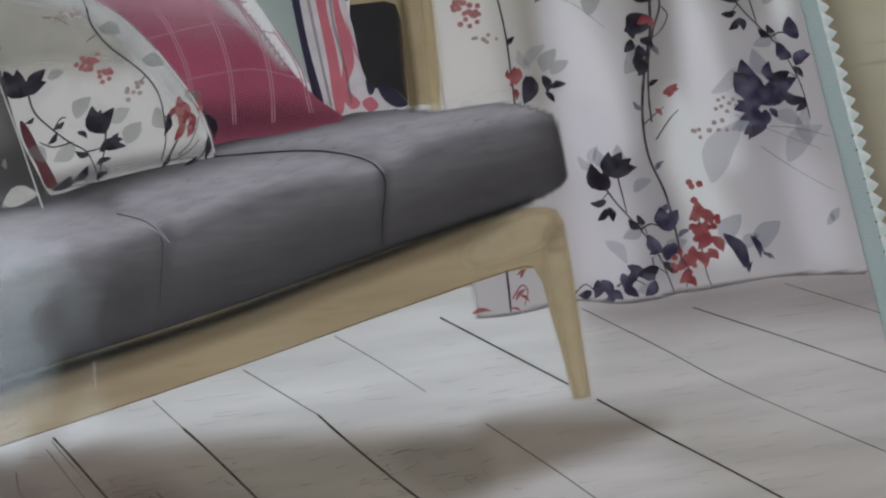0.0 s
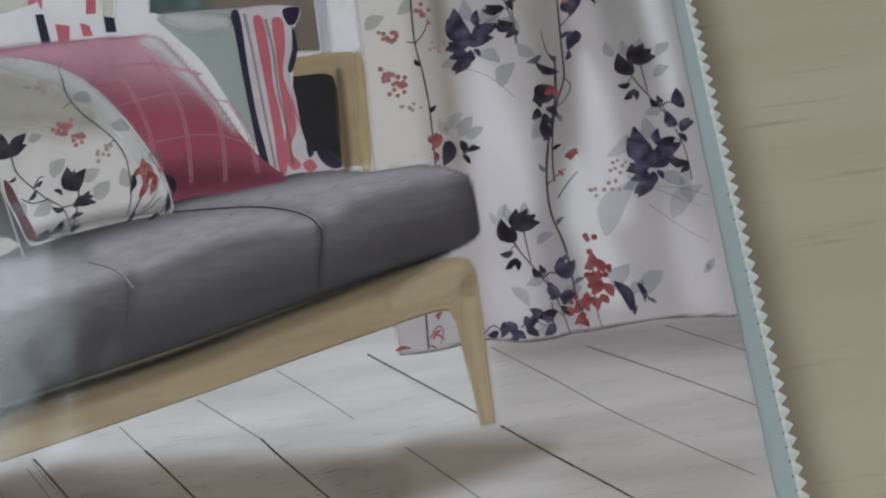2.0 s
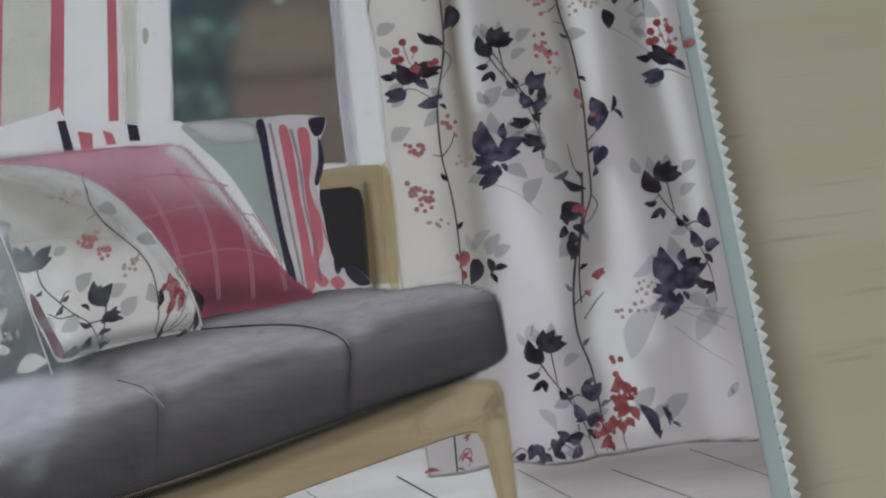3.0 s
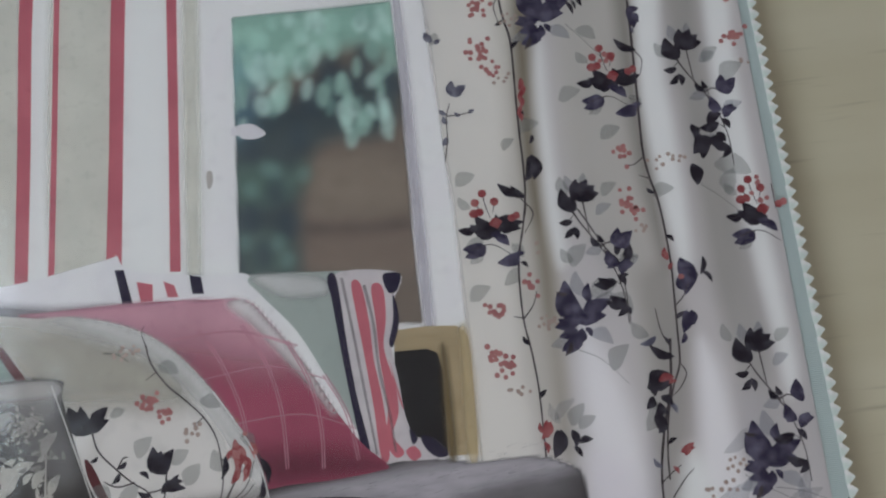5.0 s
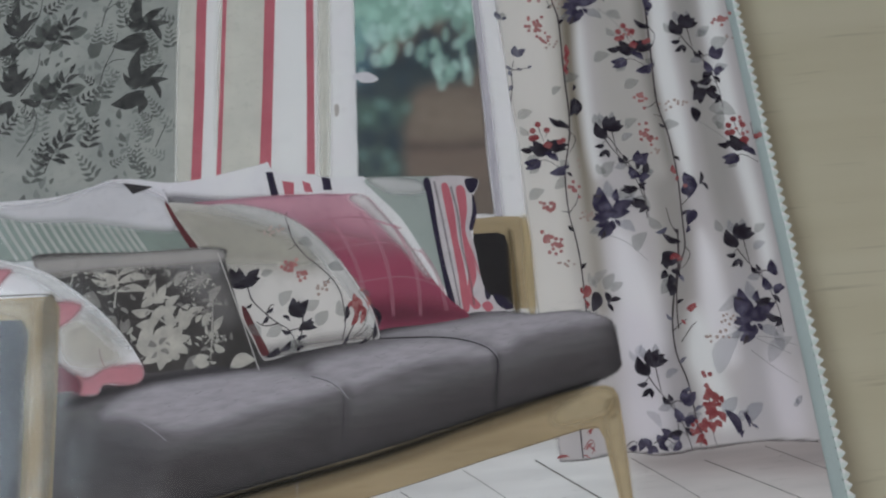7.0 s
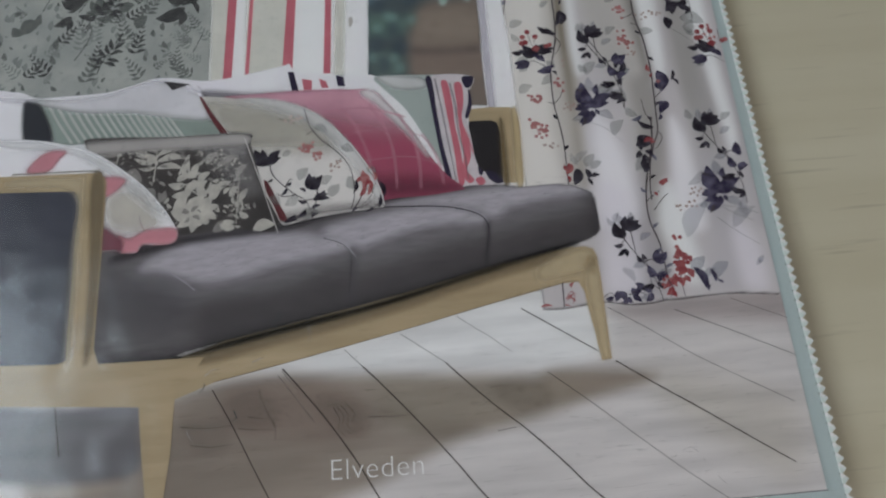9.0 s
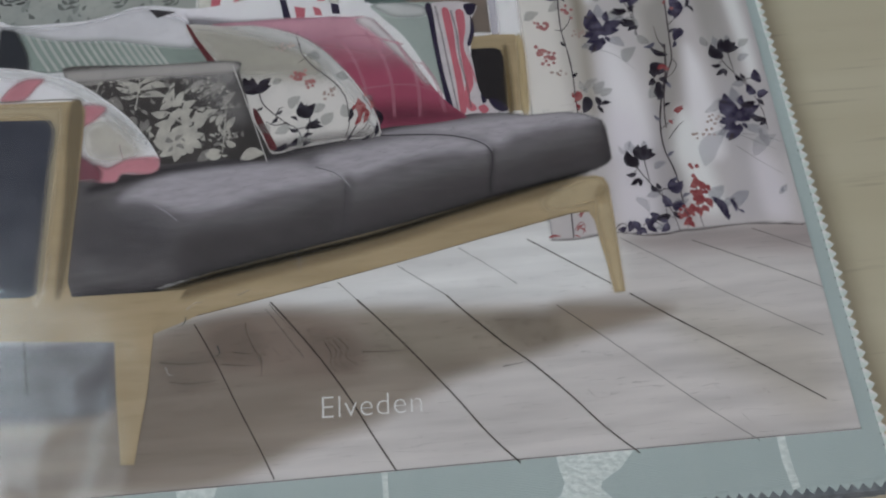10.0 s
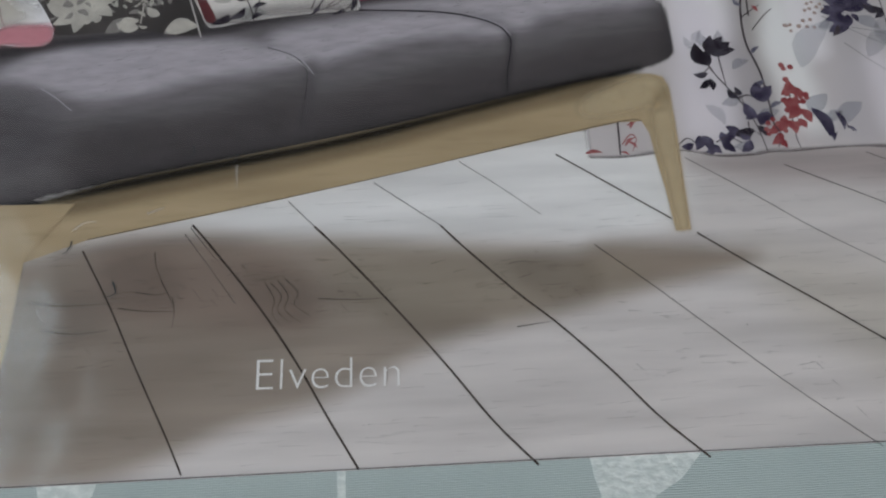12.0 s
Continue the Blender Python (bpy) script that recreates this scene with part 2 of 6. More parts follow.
wall("wall_east", ((EAST, SOUTH, DOWN), (EAST + 0.15, NORTH, UP)))
wall("wall_south", ((WIN_X - 0.15, SOUTH - 0.15, DOWN), (BIG_X[0], SOUTH, UP)), ((BIG_X[1], SOUTH - 0.15, DOWN), (EAST + 0.15, SOUTH, UP)),
     ((BIG_X[0], SOUTH - 0.15, DOWN), (BIG_X[1], SOUTH, BIG_Z[0])), ((BIG_X[0], SOUTH - 0.15, BIG_Z[1]), (BIG_X[1], SOUTH, UP)))
wall("wall_north", ((WIN_X - 0.15, NORTH, DOWN), (EAST + 0.15, NORTH + 0.15, UP)))
wall("wall_west", ((WIN_X - 0.15, SOUTH, DOWN), (WIN_X, WIN_Y[0], UP)), ((WIN_X - 0.15, WIN_Y[1], DOWN), (WIN_X, NORTH, UP)),
     ((WIN_X - 0.15, WIN_Y[0], DOWN), (WIN_X, WIN_Y[1], WIN_Z[0])), ((WIN_X - 0.15, WIN_Y[0], WIN_Z[1]), (WIN_X, WIN_Y[1], UP)))
wall("ceiling", ((WIN_X - 0.15, SOUTH - 0.15, UP), (EAST + 0.15, NORTH + 0.15, UP + 0.15)))
floor_bm = bmesh.new()
box(floor_bm, (WIN_X - 0.15, SOUTH - 0.15, DOWN - 0.1), (EAST + 0.15, NORTH + 0.15, DOWN))
tagged(linked("floor", floor_bm, carpet), kind="structure")


def window_frame(name, boxes):
    top = tagged(new(name), "white painted window frame in a plain wall", kind="structure")
    for part_name, lo, hi in boxes:
        bm = bmesh.new()
        box(bm, lo, hi)
        linked(part_name, bm, white_paint, top)


x0, x1 = WIN_X - 0.12, WIN_X - 0.06
window_frame("window_1", [("jamb", (x0, WIN_Y[0], WIN_Z[0]), (x1, WIN_Y[0] + 0.03, WIN_Z[1])), ("jamb", (x0, WIN_Y[1] - 0.03, WIN_Z[0]), (x1, WIN_Y[1], WIN_Z[1])),
                          ("rail", (x0, WIN_Y[0] + 0.03, WIN_Z[0]), (x1, WIN_Y[1] - 0.03, WIN_Z[0] + 0.03)), ("rail", (x0, WIN_Y[0] + 0.03, WIN_Z[1] - 0.03), (x1, WIN_Y[1] - 0.03, WIN_Z[1]))])
# frame for the added south opening
y0, y1 = BIG_Y - 0.12, BIG_Y - 0.06
window_frame("added_window", [("jamb", (BIG_X[0], y0, BIG_Z[0]), (BIG_X[0] + 0.05, y1, BIG_Z[1])), ("jamb", (BIG_X[1] - 0.05, y0, BIG_Z[0]), (BIG_X[1], y1, BIG_Z[1])), ("mullion", (-0.03, y0, BIG_Z[0] + 0.05), (0.03, y1, BIG_Z[1] - 0.05)),
                          ("rail", (BIG_X[0] + 0.05, y0, BIG_Z[0]), (BIG_X[1] - 0.05, y1, BIG_Z[0] + 0.05)), ("rail", (BIG_X[0] + 0.05, y0, BIG_Z[1] - 0.05), (BIG_X[1] - 0.05, y1, BIG_Z[1]))])

# ---- the table ----
maple, mn, ml = nodes("pale_wood")
grain = mixed(mn, ml, C(168, 162, 138), C(160, 153, 127), noise_fac(mn, ml, 9, 4, (0.25, 3, 1), 4))
grain = mixed(mn, ml, grain, C(122, 114, 92), noise_fac(mn, ml, 150, 3, (0.13, 2.2, 1), 4, 0.63, 0.95))
ml.new(grain, mn["Principled BSDF"].inputs["Base Color"])
mn["Principled BSDF"].inputs["Roughness"].default_value = 0.5
TABLE = -0.012
table = new("table")
table.location = (0.1, 0.1, DOWN)
tagged(table, "cream wooden table with fine straight grain", "table")
tb = bmesh.new()
box(tb, (-0.65, -0.95, -DOWN + TABLE - 0.03), (1.0, 0.95, -DOWN + TABLE))
bmesh.ops.bevel(tb, geom=tb.edges[:], offset=0.004, segments=2, affect="EDGES")
top = linked("tabletop", tb, maple, table)
for x in (-0.58, 0.93):
    for y in (-0.88, 0.88):
        lb = bmesh.new()
        box(lb, (x - 0.03, y - 0.03, 0), (x + 0.03, y + 0.03, -DOWN + TABLE - 0.03))
        linked("leg", lb, maple, table)

# ---- the fabric swatch under the page ----
linen, ln, ll = nodes("mint_linen")
def thread(axis):
    tex, wave = ln.new("ShaderNodeTexCoord"), ln.new("ShaderNodeTexWave")
    wave.bands_direction = axis
    for k, v in (("Scale", 560), ("Distortion", 2.5), ("Detail", 2), ("Detail Scale", 1.5)):
        wave.inputs[k].default_value = v
    ll.new(tex.outputs["Object"], wave.inputs["Vector"])
    return wave.outputs["Fac"]


warp, weft = thread("X"), thread("Y")
lc = mixed(ln, ll, C(158, 173, 172), C(128, 145, 145), warp)
lc = mixed(ln, ll, lc, mixed(ln, ll, C(166, 180, 178), C(126, 143, 143), weft), 0.5)
lc = mixed(ln, ll, lc, C(138, 154, 154), noise_fac(ln, ll, 60, 4, (1, 0.3, 1), 0, 0.4, 1.1))
ll.new(lc, ln["Principled BSDF"].inputs["Base Color"])
ln["Principled BSDF"].inputs["Roughness"].default_value = 0.85
lbump = ln.new("ShaderNodeBump")
lbump.inputs["Strength"].default_value, lbump.inputs["Distance"].default_value = 0.5, 0.0003
ll.new(weft, lbump.inputs["Height"])
ll.new(lbump.outputs[0], ln["Principled BSDF"].inputs["Normal"])
SWATCH_R, SWATCH_B, TOOTH, LEAN = 82.9, -76.8, 3.95, -0.0125


def side_x(y):
    """The slanting right side of the swatch, millimetres."""
    return SWATCH_R + LEAN * y


def sheet(bm, inset, bottom, z0, z1):
    lo = [bm.verts.new((x / 1000, y / 1000, z0)) for x, y in ((LEFT - 10, bottom), (side_x(bottom) - inset, bottom), (side_x(TOP + 10) - inset, TOP + 10), (LEFT - 10, TOP + 10))]
    hi = [bm.verts.new((v.co.x, v.co.y, z1)) for v in lo]
    bm.faces.new(hi), bm.faces.new(lo[::-1])
    for i in range(4):
        bm.faces.new((lo[i], lo[(i + 1) % 4], hi[(i + 1) % 4], hi[i]))


swatch_bm = bmesh.new()
sheet(swatch_bm, 0, SWATCH_B, -0.0012, -0.00045)
swatch = tagged(linked("fabric_swatch", swatch_bm, linen), "mint green linen fabric swatch with pinked edges under the page", "fabric swatch")
slate_cloth, sn, sl = nodes("slate_cloth")
sl.new(mixed(sn, sl, C(104, 110, 114), C(84, 90, 95), noise_fac(sn, sl, 240, 3, (1, 0.3, 1))), sn["Principled BSDF"].inputs["Base Color"])
sn["Principled BSDF"].inputs["Roughness"].default_value = 0.9
under = tagged(new("swatch_stack"), "stack of slate grey fabric swatches lying on the table", "fabric stack")
for k in range(6):
    under_bm = bmesh.new()
    sheet(under_bm, 3.5 - 0.5 * (k % 2), SWATCH_B - 4.5 + 0.6 * (k % 3), TABLE + 0.0018 * k, TABLE + 0.0018 * k + 0.00165)
    linked("swatch", under_bm, slate_cloth, under)

# ---- the printed page ----
paper = ink("paper_white", C(206, 201, 208), C(199, 194, 202))
page_bm = bmesh.new()
box(page_bm, (LEFT / 1000, BOTTOM / 1000, -0.0004), (RIGHT / 1000, TOP / 1000, 0))
page = linked("photo_page", page_bm, paper)
tagged(page, "glossy printed photo page of a sofa and curtains", "printed page")

# floorboards
FLOOR_WASHES = []
# pale glow and brown sofa shadow, put into the printed floor's colour
FLOOR_WASHES.append(((222, 217, 226), 0.95, 12, [(-172.6, 9.7), (-128.9, 30.2), (-61.6, 36.0), (-17.1, 32.9), (-2.2, 22.6), (2.5, 8.8), (-13.4, -1.5), (-54.2, -0.5), (-129.3, 3.1), (-172.5, 6.3)]))
FLOOR_WASHES.append(((196, 192, 198), 0.8, 7, [(-256.2, 5.1), (-223.8, 2.1), (-195.7, -1.6), (-195.2, -5.4), (-222.5, -5.2), (-253.9, -4.6)]))
FLOOR_WASHES.append(((140, 129, 128), 0.75, 11, [(5.1, 21.5), (36.6, 24.5), (81.2, 24.0), (82.9, 9.1), (46.2, 12.6), (19.6, 14.5)]))
FLOOR_WASHES.append(((164, 158, 148), 0.6, 20, [(17.0, -5.1), (45.3, -11.5), (72.5, -25.3), (64.7, -53.6), (39.3, -37.3), (21.2, -20.9)]))
FLOOR_WASHES.append(((136, 124, 112), 0.9, 9, [(-236.6, -2.6), (-192.4, -7.2), (-178.4, 0.0), (-156.5, 4.8), (-134.3, 5.6), (-100.9, 2.4), (-64.0, -1.2), (-27.4, -4.4), (0.1, -6.4), (13.7, -8.8), (-0.9, -12.5), (-20.0, -17.4), (-36.9, -21.6), (-60.8, -26.2), (-77.3, -32.5), (-99.0, -42.0), (-119.9, -47.2), (-137.1, -53.6), (-157.4, -59.3), (-194.6, -59.2), (-228.7, -56.4)]))
FLOOR_WASHES.append(((136, 124, 112), 0.88, 9, [(-25.3, -2.6), (-3.2, -3.8), (18.3, -8.0), (6.5, -12.0), (-12.2, -14.3), (-28.5, -12.9)]))
FLOOR_WASHES.append(((114, 101, 91), 0.5, 22, [(-198.7, -17.1), (-174.5, -4.1), (-152.7, 1.7), (-115.8, 0.5), (-93.9, -7.2), (-98.2, -22.0), (-116.3, -33.2), (-137.3, -43.7), (-164.8, -48.3), (-195.6, -49.1)]))
FLOOR_WASHES.append(((120, 102, 92), 0.5, 12, [(-158.3, 2.2), (-134.3, 5.2), (-115.8, 0.5), (-103.2, -10.3), (-101.7, -21.7), (-119.7, -22.0), (-141.2, -18.3), (-155.8, -13.3)]))
FLOOR_WASHES.append(((130, 122, 108), 0.5, 12, [(-97.3, 0.9), (-64.1, -2.0), (-34.8, -4.6), (-13.4, -10.3), (-21.8, -17.2), (-47.7, -21.8), (-69.6, -24.4), (-87.2, -19.2)]))
FLOOR_WASHES.append(((84, 73, 64), 0.3, 7, [(-156.3, -1.9), (-143.5, 0.9), (-136.0, -7.4), (-137.7, -14.9), (-148.5, -15.8), (-155.9, -11.4)]))
FLOOR_WASHES.append(((84, 73, 64), 0.3, 7, [(-119.5, -5.0), (-104.9, -6.3), (-99.7, -16.2), (-105.3, -21.3), (-116.0, -16.7)]))
FLOOR_WASHES.append(((84, 73, 64), 0.3, 7, [(-46.0, -5.5), (-27.7, -7.1), (-25.4, -16.9), (-36.7, -19.7), (-46.8, -13.2)]))
FLOOR_WASHES.append(((84, 73, 64), 0.3, 7, [(-97.8, -12.6), (-83.3, -14.2), (-83.5, -16.5), (-96.1, -15.0)]))
FLOOR_WASHES.append(((84, 73, 64), 0.3, 7, [(-83.6, -19.5), (-65.6, -19.2), (-55.1, -23.0), (-69.7, -25.5)]))
FLOOR_WASHES.append(((84, 73, 64), 0.3, 7, [(-176.0, -7.8), (-159.7, -7.3), (-155.5, -20.8), (-169.8, -21.4)]))
FLOOR_WASHES.append(((92, 91, 98), 0.85, 6, [(-263.0, 2.5), (-221.4, 0.1), (-193.9, 0.3), (-191.9, -13.2), (-197.0, -30.1), (-259.9, -24.5)]))
floor_print = tinted("printed_floor", [(LEFT, BOTTOM - 5), (RIGHT + 5, BOTTOM - 5), (RIGHT + 5, 30), (55.4, 32), (-18.0, 32), (-62.4, 34), (-263.1, 43), (LEFT, 44)], (184, 180, 179), FLOOR_WASHES, tint_ink("floor_ink", 42, (0.35, 3.2, 1), 3, 0.76), 1, page, "whitewashed floorboards in the photo")
seam_ink = ink("seam_ink", C(46, 39, 36), C(72, 64, 58), 200)
mid_seam = faded("mid_seam_ink", C(70, 61, 56), 0.58)
faint_seam = faded("faint_seam_ink", C(104, 95, 90), 0.6)
line("board_seam", [(-162.9, 2.2), (-154.7, -13.0), (-146.3, -30.6), (-137.2, -48.9), (-133.0, -58.0)], 0.5, seam_ink, 4, floor_print, 0.1)
line("board_seam", [(-133.9, 8.4), (-128.7, 2.0), (-116.0, -14.8), (-105.6, -30.8), (-97.4, -45.6), (-89.7, -58.9)], 0.62, seam_ink, 4, floor_print, 0.1)
line("board_seam", [(-135.8, 5.8), (-128.7, -4.2), (-121.4, -14.8)], 0.25, faint_seam, 4, floor_print, 0.1)
line("board_seam", [(-108.0, 14.2), (-100.8, 6.3)], 0.3, mid_seam, 4, floor_print, 0.1)
line("board_seam", [(-100.8, 6.3), (-93.7, -1.4), (-79.9, -17.6), (-66.8, -34.1), (-55.9, -48.8), (-45.7, -60.0)], 0.6, seam_ink, 4, floor_print, 0.1)
line("board_seam", [(-84.4, 18.7), (-72.5, 9.5), (-66.5, 4.9)], 0.3, mid_seam, 4, floor_print, 0.1)
line("board_seam", [(-66.5, 4.9), (-60.4, -1.9), (-47.1, -15.5), (-37.2, -24.5), (-24.7, -37.6), (-14.3, -49.8), (-3.3, -60.3)], 0.56, seam_ink, 4, floor_print, 0.1)
line("board_seam", [(-60.4, 24.1), (-49.4, 15.6), (-39.0, 6.9)], 0.22, faint_seam, 4, floor_print, 0.1)
line("board_seam", [(-33.0, 25.0), (-3.4, 3.8)], 0.42, seam_ink, 4, floor_print, 0.1)
line("board_seam", [(-25.3, -2.8), (-10.3, -15.9), (1.3, -26.5), (20.7, -44.1), (39.7, -59.8)], 0.3, mid_seam, 4, floor_print, 0.1)
line("board_seam", [(2.9, -0.7), (16.0, -10.5), (32.0, -21.9), (47.4, -33.2), (66.5, -47.1)], 0.5, seam_ink, 4, floor_print, 0.1)
line("board_seam", [(3.1, 22.2), (20.0, 10.3), (34.7, -0.7), (52.5, -12.1), (71.5, -23.7)], 0.28, mid_seam, 4, floor_print, 0.1)
line("board_seam", [(30.7, 18.6), (53.6, 7.0), (75.8, -4.8)], 0.34, mid_seam, 4, floor_print, 0.1)
line("board_seam", [(-227.5, 1.3), (-224.2, -19.6)], 0.5, seam_ink, 4, floor_print, 0.1)
line("board_seam", [(54.6, 21.4), (76.4, 10.7)], 0.3, faint_seam, 4, floor_print, 0.1)
scuff_ink = faded("scuff_ink", C(62, 52, 45), 0.55)
fine_scuff = faded("fine_scuff_ink", C(70, 60, 52), 0.38)
marks = [[(-143.5, 0.9), (-143.0, -3.0), (-141.1, -7.0)], [(-141.5, -7.0), (-138.8, -12.1), (-137.7, -15.2)], [(-138.1, -11.8), (-137.3, -16.0), (-137.6, -20.5)], [(-152.2, -14.4), (-144.9, -15.6), (-137.7, -16.0)], [(-148.0, -10.2), (-142.8, -11.2), (-139.6, -10.9)], [(-99.7, -14.4), (-90.6, -15.1), (-81.6, -15.1)], [(-48.1, -24.7), (-42.6, -24.1), (-37.1, -23.4)], [(-134.3, 7.6), (-130.6, 2.6), (-125.0, -4.5)], [(-112.3, -9.5), (-109.4, -13.1), (-110.3, -17.2), (-107.1, -20.5)],
         [(-110.4, -8.9), (-107.6, -13.3), (-108.4, -17.0), (-104.2, -20.7)], [(-113.7, -9.4), (-111.3, -14.1), (-111.7, -18.2), (-108.9, -21.8)], [(-108.6, -8.3), (-105.1, -12.4), (-105.9, -15.7), (-101.7, -19.1)], [(-175.8, -11.6), (-166.7, -13.1), (-155.8, -12.9)], [(-171.7, -19.4), (-162.7, -20.9), (-153.8, -20.2)]]
rng = random.Random(4)
fine = []
for cx, cy, n in [(*(-146.5, -9.5), 26), (*(-119.9, -7.5), 30), (*(-89.2, -10.3), 26), (*(-48.6, -9.7), 34), (*(-160.9, -25.3), 16), (*(-30.0, -14.0), 14), (*(-10.0, -34.0), 10), (*(30.0, -40.0), 10)]:
    for _ in range(n):
        x, y, k, a = cx + rng.gauss(0, 8), cy + rng.gauss(0, 3.8), rng.uniform(0.8, 4.5), rng.choice((0.1, -0.1, 0.2, -0.9))
        fine.append([(x, y), (x + 0.5 * k * math.cos(a), y + 0.5 * k * math.sin(a) + rng.uniform(-0.3, 0.3)), (x + k * math.cos(a), y + k * math.sin(a))])
for pts in marks:
    line("scuff", pts, 0.34, scuff_ink, 4.3, floor_print, 0.8)
grain_lines = bmesh.new()
for i, pts in enumerate(fine):
    add_line(grain_lines, pts, 0.2, 4.2 + 0.01 * (i % 9), 0.8)
for _ in range(420):
    x, y, k = rng.uniform(-190, 74), rng.uniform(-57, 18), rng.uniform(2, 9)
    add_line(grain_lines, [(x, y), (x + k / 2, y + rng.uniform(-0.25, 0.35)), (min(x + k, 75.5), y + rng.uniform(-0.3, 0.5))], 0.09, 4.15, 0.7)
linked("grain_lines", grain_lines, fine_scuff, floor_print)

# wallpaper, blind, window
wallpaper_ink = ink("wallpaper_ink", C(152, 154, 149), C(134, 137, 134), 60)
wallpaper = area("printed_wallpaper", [(-332.2, 276.5), (-160.3, 261.3), (-163.4, 230.4), (-164.8, 190.8), (-165.9, 136.0), (-322.3, 136.0)], wallpaper_ink, 1, page, "leafy dark green wallpaper in the photo", smooth=False)
blind_ink = ink("blind_ink", C(212, 207, 207), C(206, 202, 204), 20)
blind = area("printed_blind", [(-160.3, 261.3), (-97.9, 255.8), (-97.3, 224.4), (-99.5, 184.7), (-101.9, 142.4), (-166.0, 148.6), (-163.4, 230.4)], blind_ink, 2, page, "cream roman blind with red stripes in the photo", smooth=False)
cream = soft_ink("blind_cream_ink", C(200, 195, 184), 0.6)
soft("cream_panel", [(-161.2, 261.4), (-154.2, 260.8), (-158.8, 149.1), (-165.3, 149.7)], cream, 2.4, blind, 2)
soft("cream_panel", [(-141.7, 259.7), (-123.5, 258.1), (-131.2, 146.4), (-147.6, 148.0)], cream, 2.4, blind, 4)
soft("cream_panel", [(-100.7, 256.0), (-96.4, 255.7), (-102.7, 143.6), (-106.6, 144.0)], cream, 2.4, blind, 3)
red_stripe = ink("red_stripe_ink", C(178, 98, 110), C(166, 86, 100), 60)
for s in ([(-153.3, 260.7), (-148.7, 260.3), (-151.0, 229.2), (-152.8, 189.7), (-155.2, 148.7), (-159.3, 149.1), (-157.0, 190.1), (-155.3, 229.6)], [(-142.2, 259.7), (-140.3, 259.5), (-142.3, 228.5), (-144.6, 188.9), (-147.2, 148.0), (-149.1, 148.1), (-146.4, 189.1), (-144.1, 228.6)],
          [(-123.5, 258.1), (-118.9, 257.7), (-121.3, 226.6), (-124.0, 187.0), (-126.5, 149.4), (-131.3, 149.9), (-128.4, 187.4), (-125.9, 227.0)], [(-106.3, 256.5), (-103.0, 256.3), (-104.6, 225.0), (-106.6, 185.3), (-108.5, 147.7), (-111.8, 148.0), (-109.7, 185.6), (-107.8, 225.3)]):
    area("stripe", s, red_stripe, 3, blind, smooth=False)
PANE_LINE = [(-86.5, 228.2), (-61.3, 227.8), (-35.5, 227.8), (-35.6, 196.7), (-36.4, 165.9), (-37.2, 139.1), (-36.8, 123.4), (-63.4, 126.1), (-72.7, 142.7), (-90.6, 144.5), (-88.6, 184.5)]
PANE_WASHES = []
PANE_WASHES.append(((134, 121, 109), 0.8, 12, [(-66.0, 176.4), (-47.3, 178.4), (-36.1, 171.5), (-37.2, 158.4), (-56.7, 158.5), (-66.6, 161.4)]))
PANE_WASHES.append(((96, 82, 80), 0.65, 7, [(-71.3, 158.5), (-53.3, 155.9), (-36.8, 155.7), (-37.1, 152.4), (-55.4, 152.8), (-71.5, 155.5)]))
PANE_WASHES.append(((128, 112, 102), 0.7, 9, [(-68.2, 152.2), (-50.1, 151.5), (-36.4, 149.0), (-37.1, 139.8), (-69.1, 142.3)]))
PANE_WASHES.append(((74, 86, 90), 0.95, 9, [(-90.2, 196.2), (-67.9, 196.0), (-56.1, 202.7), (-38.7, 206.9), (-35.3, 192.7), (-43.0, 183.8), (-59.8, 183.5), (-68.0, 174.7), (-71.5, 156.3), (-73.7, 139.9), (-94.4, 142.0)]))
PANE_WASHES.append(((64, 74, 82), 0.8, 10, [(-65.4, 203.6), (-55.3, 210.5), (-48.4, 203.9), (-51.5, 192.4), (-59.0, 191.2), (-70.3, 190.4), (-75.5, 194.8)]))
PANE_WASHES.append(((96, 122, 112), 0.7, 10, [(-89.9, 176.9), (-80.6, 177.9), (-73.5, 175.3), (-67.8, 176.6), (-70.3, 169.3), (-79.7, 166.5), (-88.8, 167.4)]))
PANE_WASHES.append(((100, 120, 112), 0.6, 9, [(-85.9, 157.7), (-75.4, 152.9), (-74.4, 143.6), (-87.0, 144.2)]))
PANE_WASHES.append(((128, 166, 154), 0.95, 9, [(-88.1, 229.8), (-61.1, 229.2), (-33.5, 228.6), (-34.5, 206.5), (-40.1, 211.0), (-47.4, 213.8), (-57.0, 212.7), (-66.9, 207.7), (-74.7, 204.5), (-84.1, 203.5), (-90.6, 196.3)]))
PANE_WASHES.append(((96, 132, 150), 0.5, 12, [(-88.2, 213.7), (-79.4, 214.9), (-78.7, 201.0), (-83.3, 189.7), (-90.1, 188.5)]))
rng = random.Random(31)
tones = ((170, 202, 190), (146, 182, 170), (112, 146, 138), (70, 82, 90))


def clump(x, y, w, r, lean=0.0):
    return [(x + w * math.cos(b) + lean * math.sin(b), y + r * math.sin(b)) for b in np.linspace(0, 6.28, 7)[:-1]]


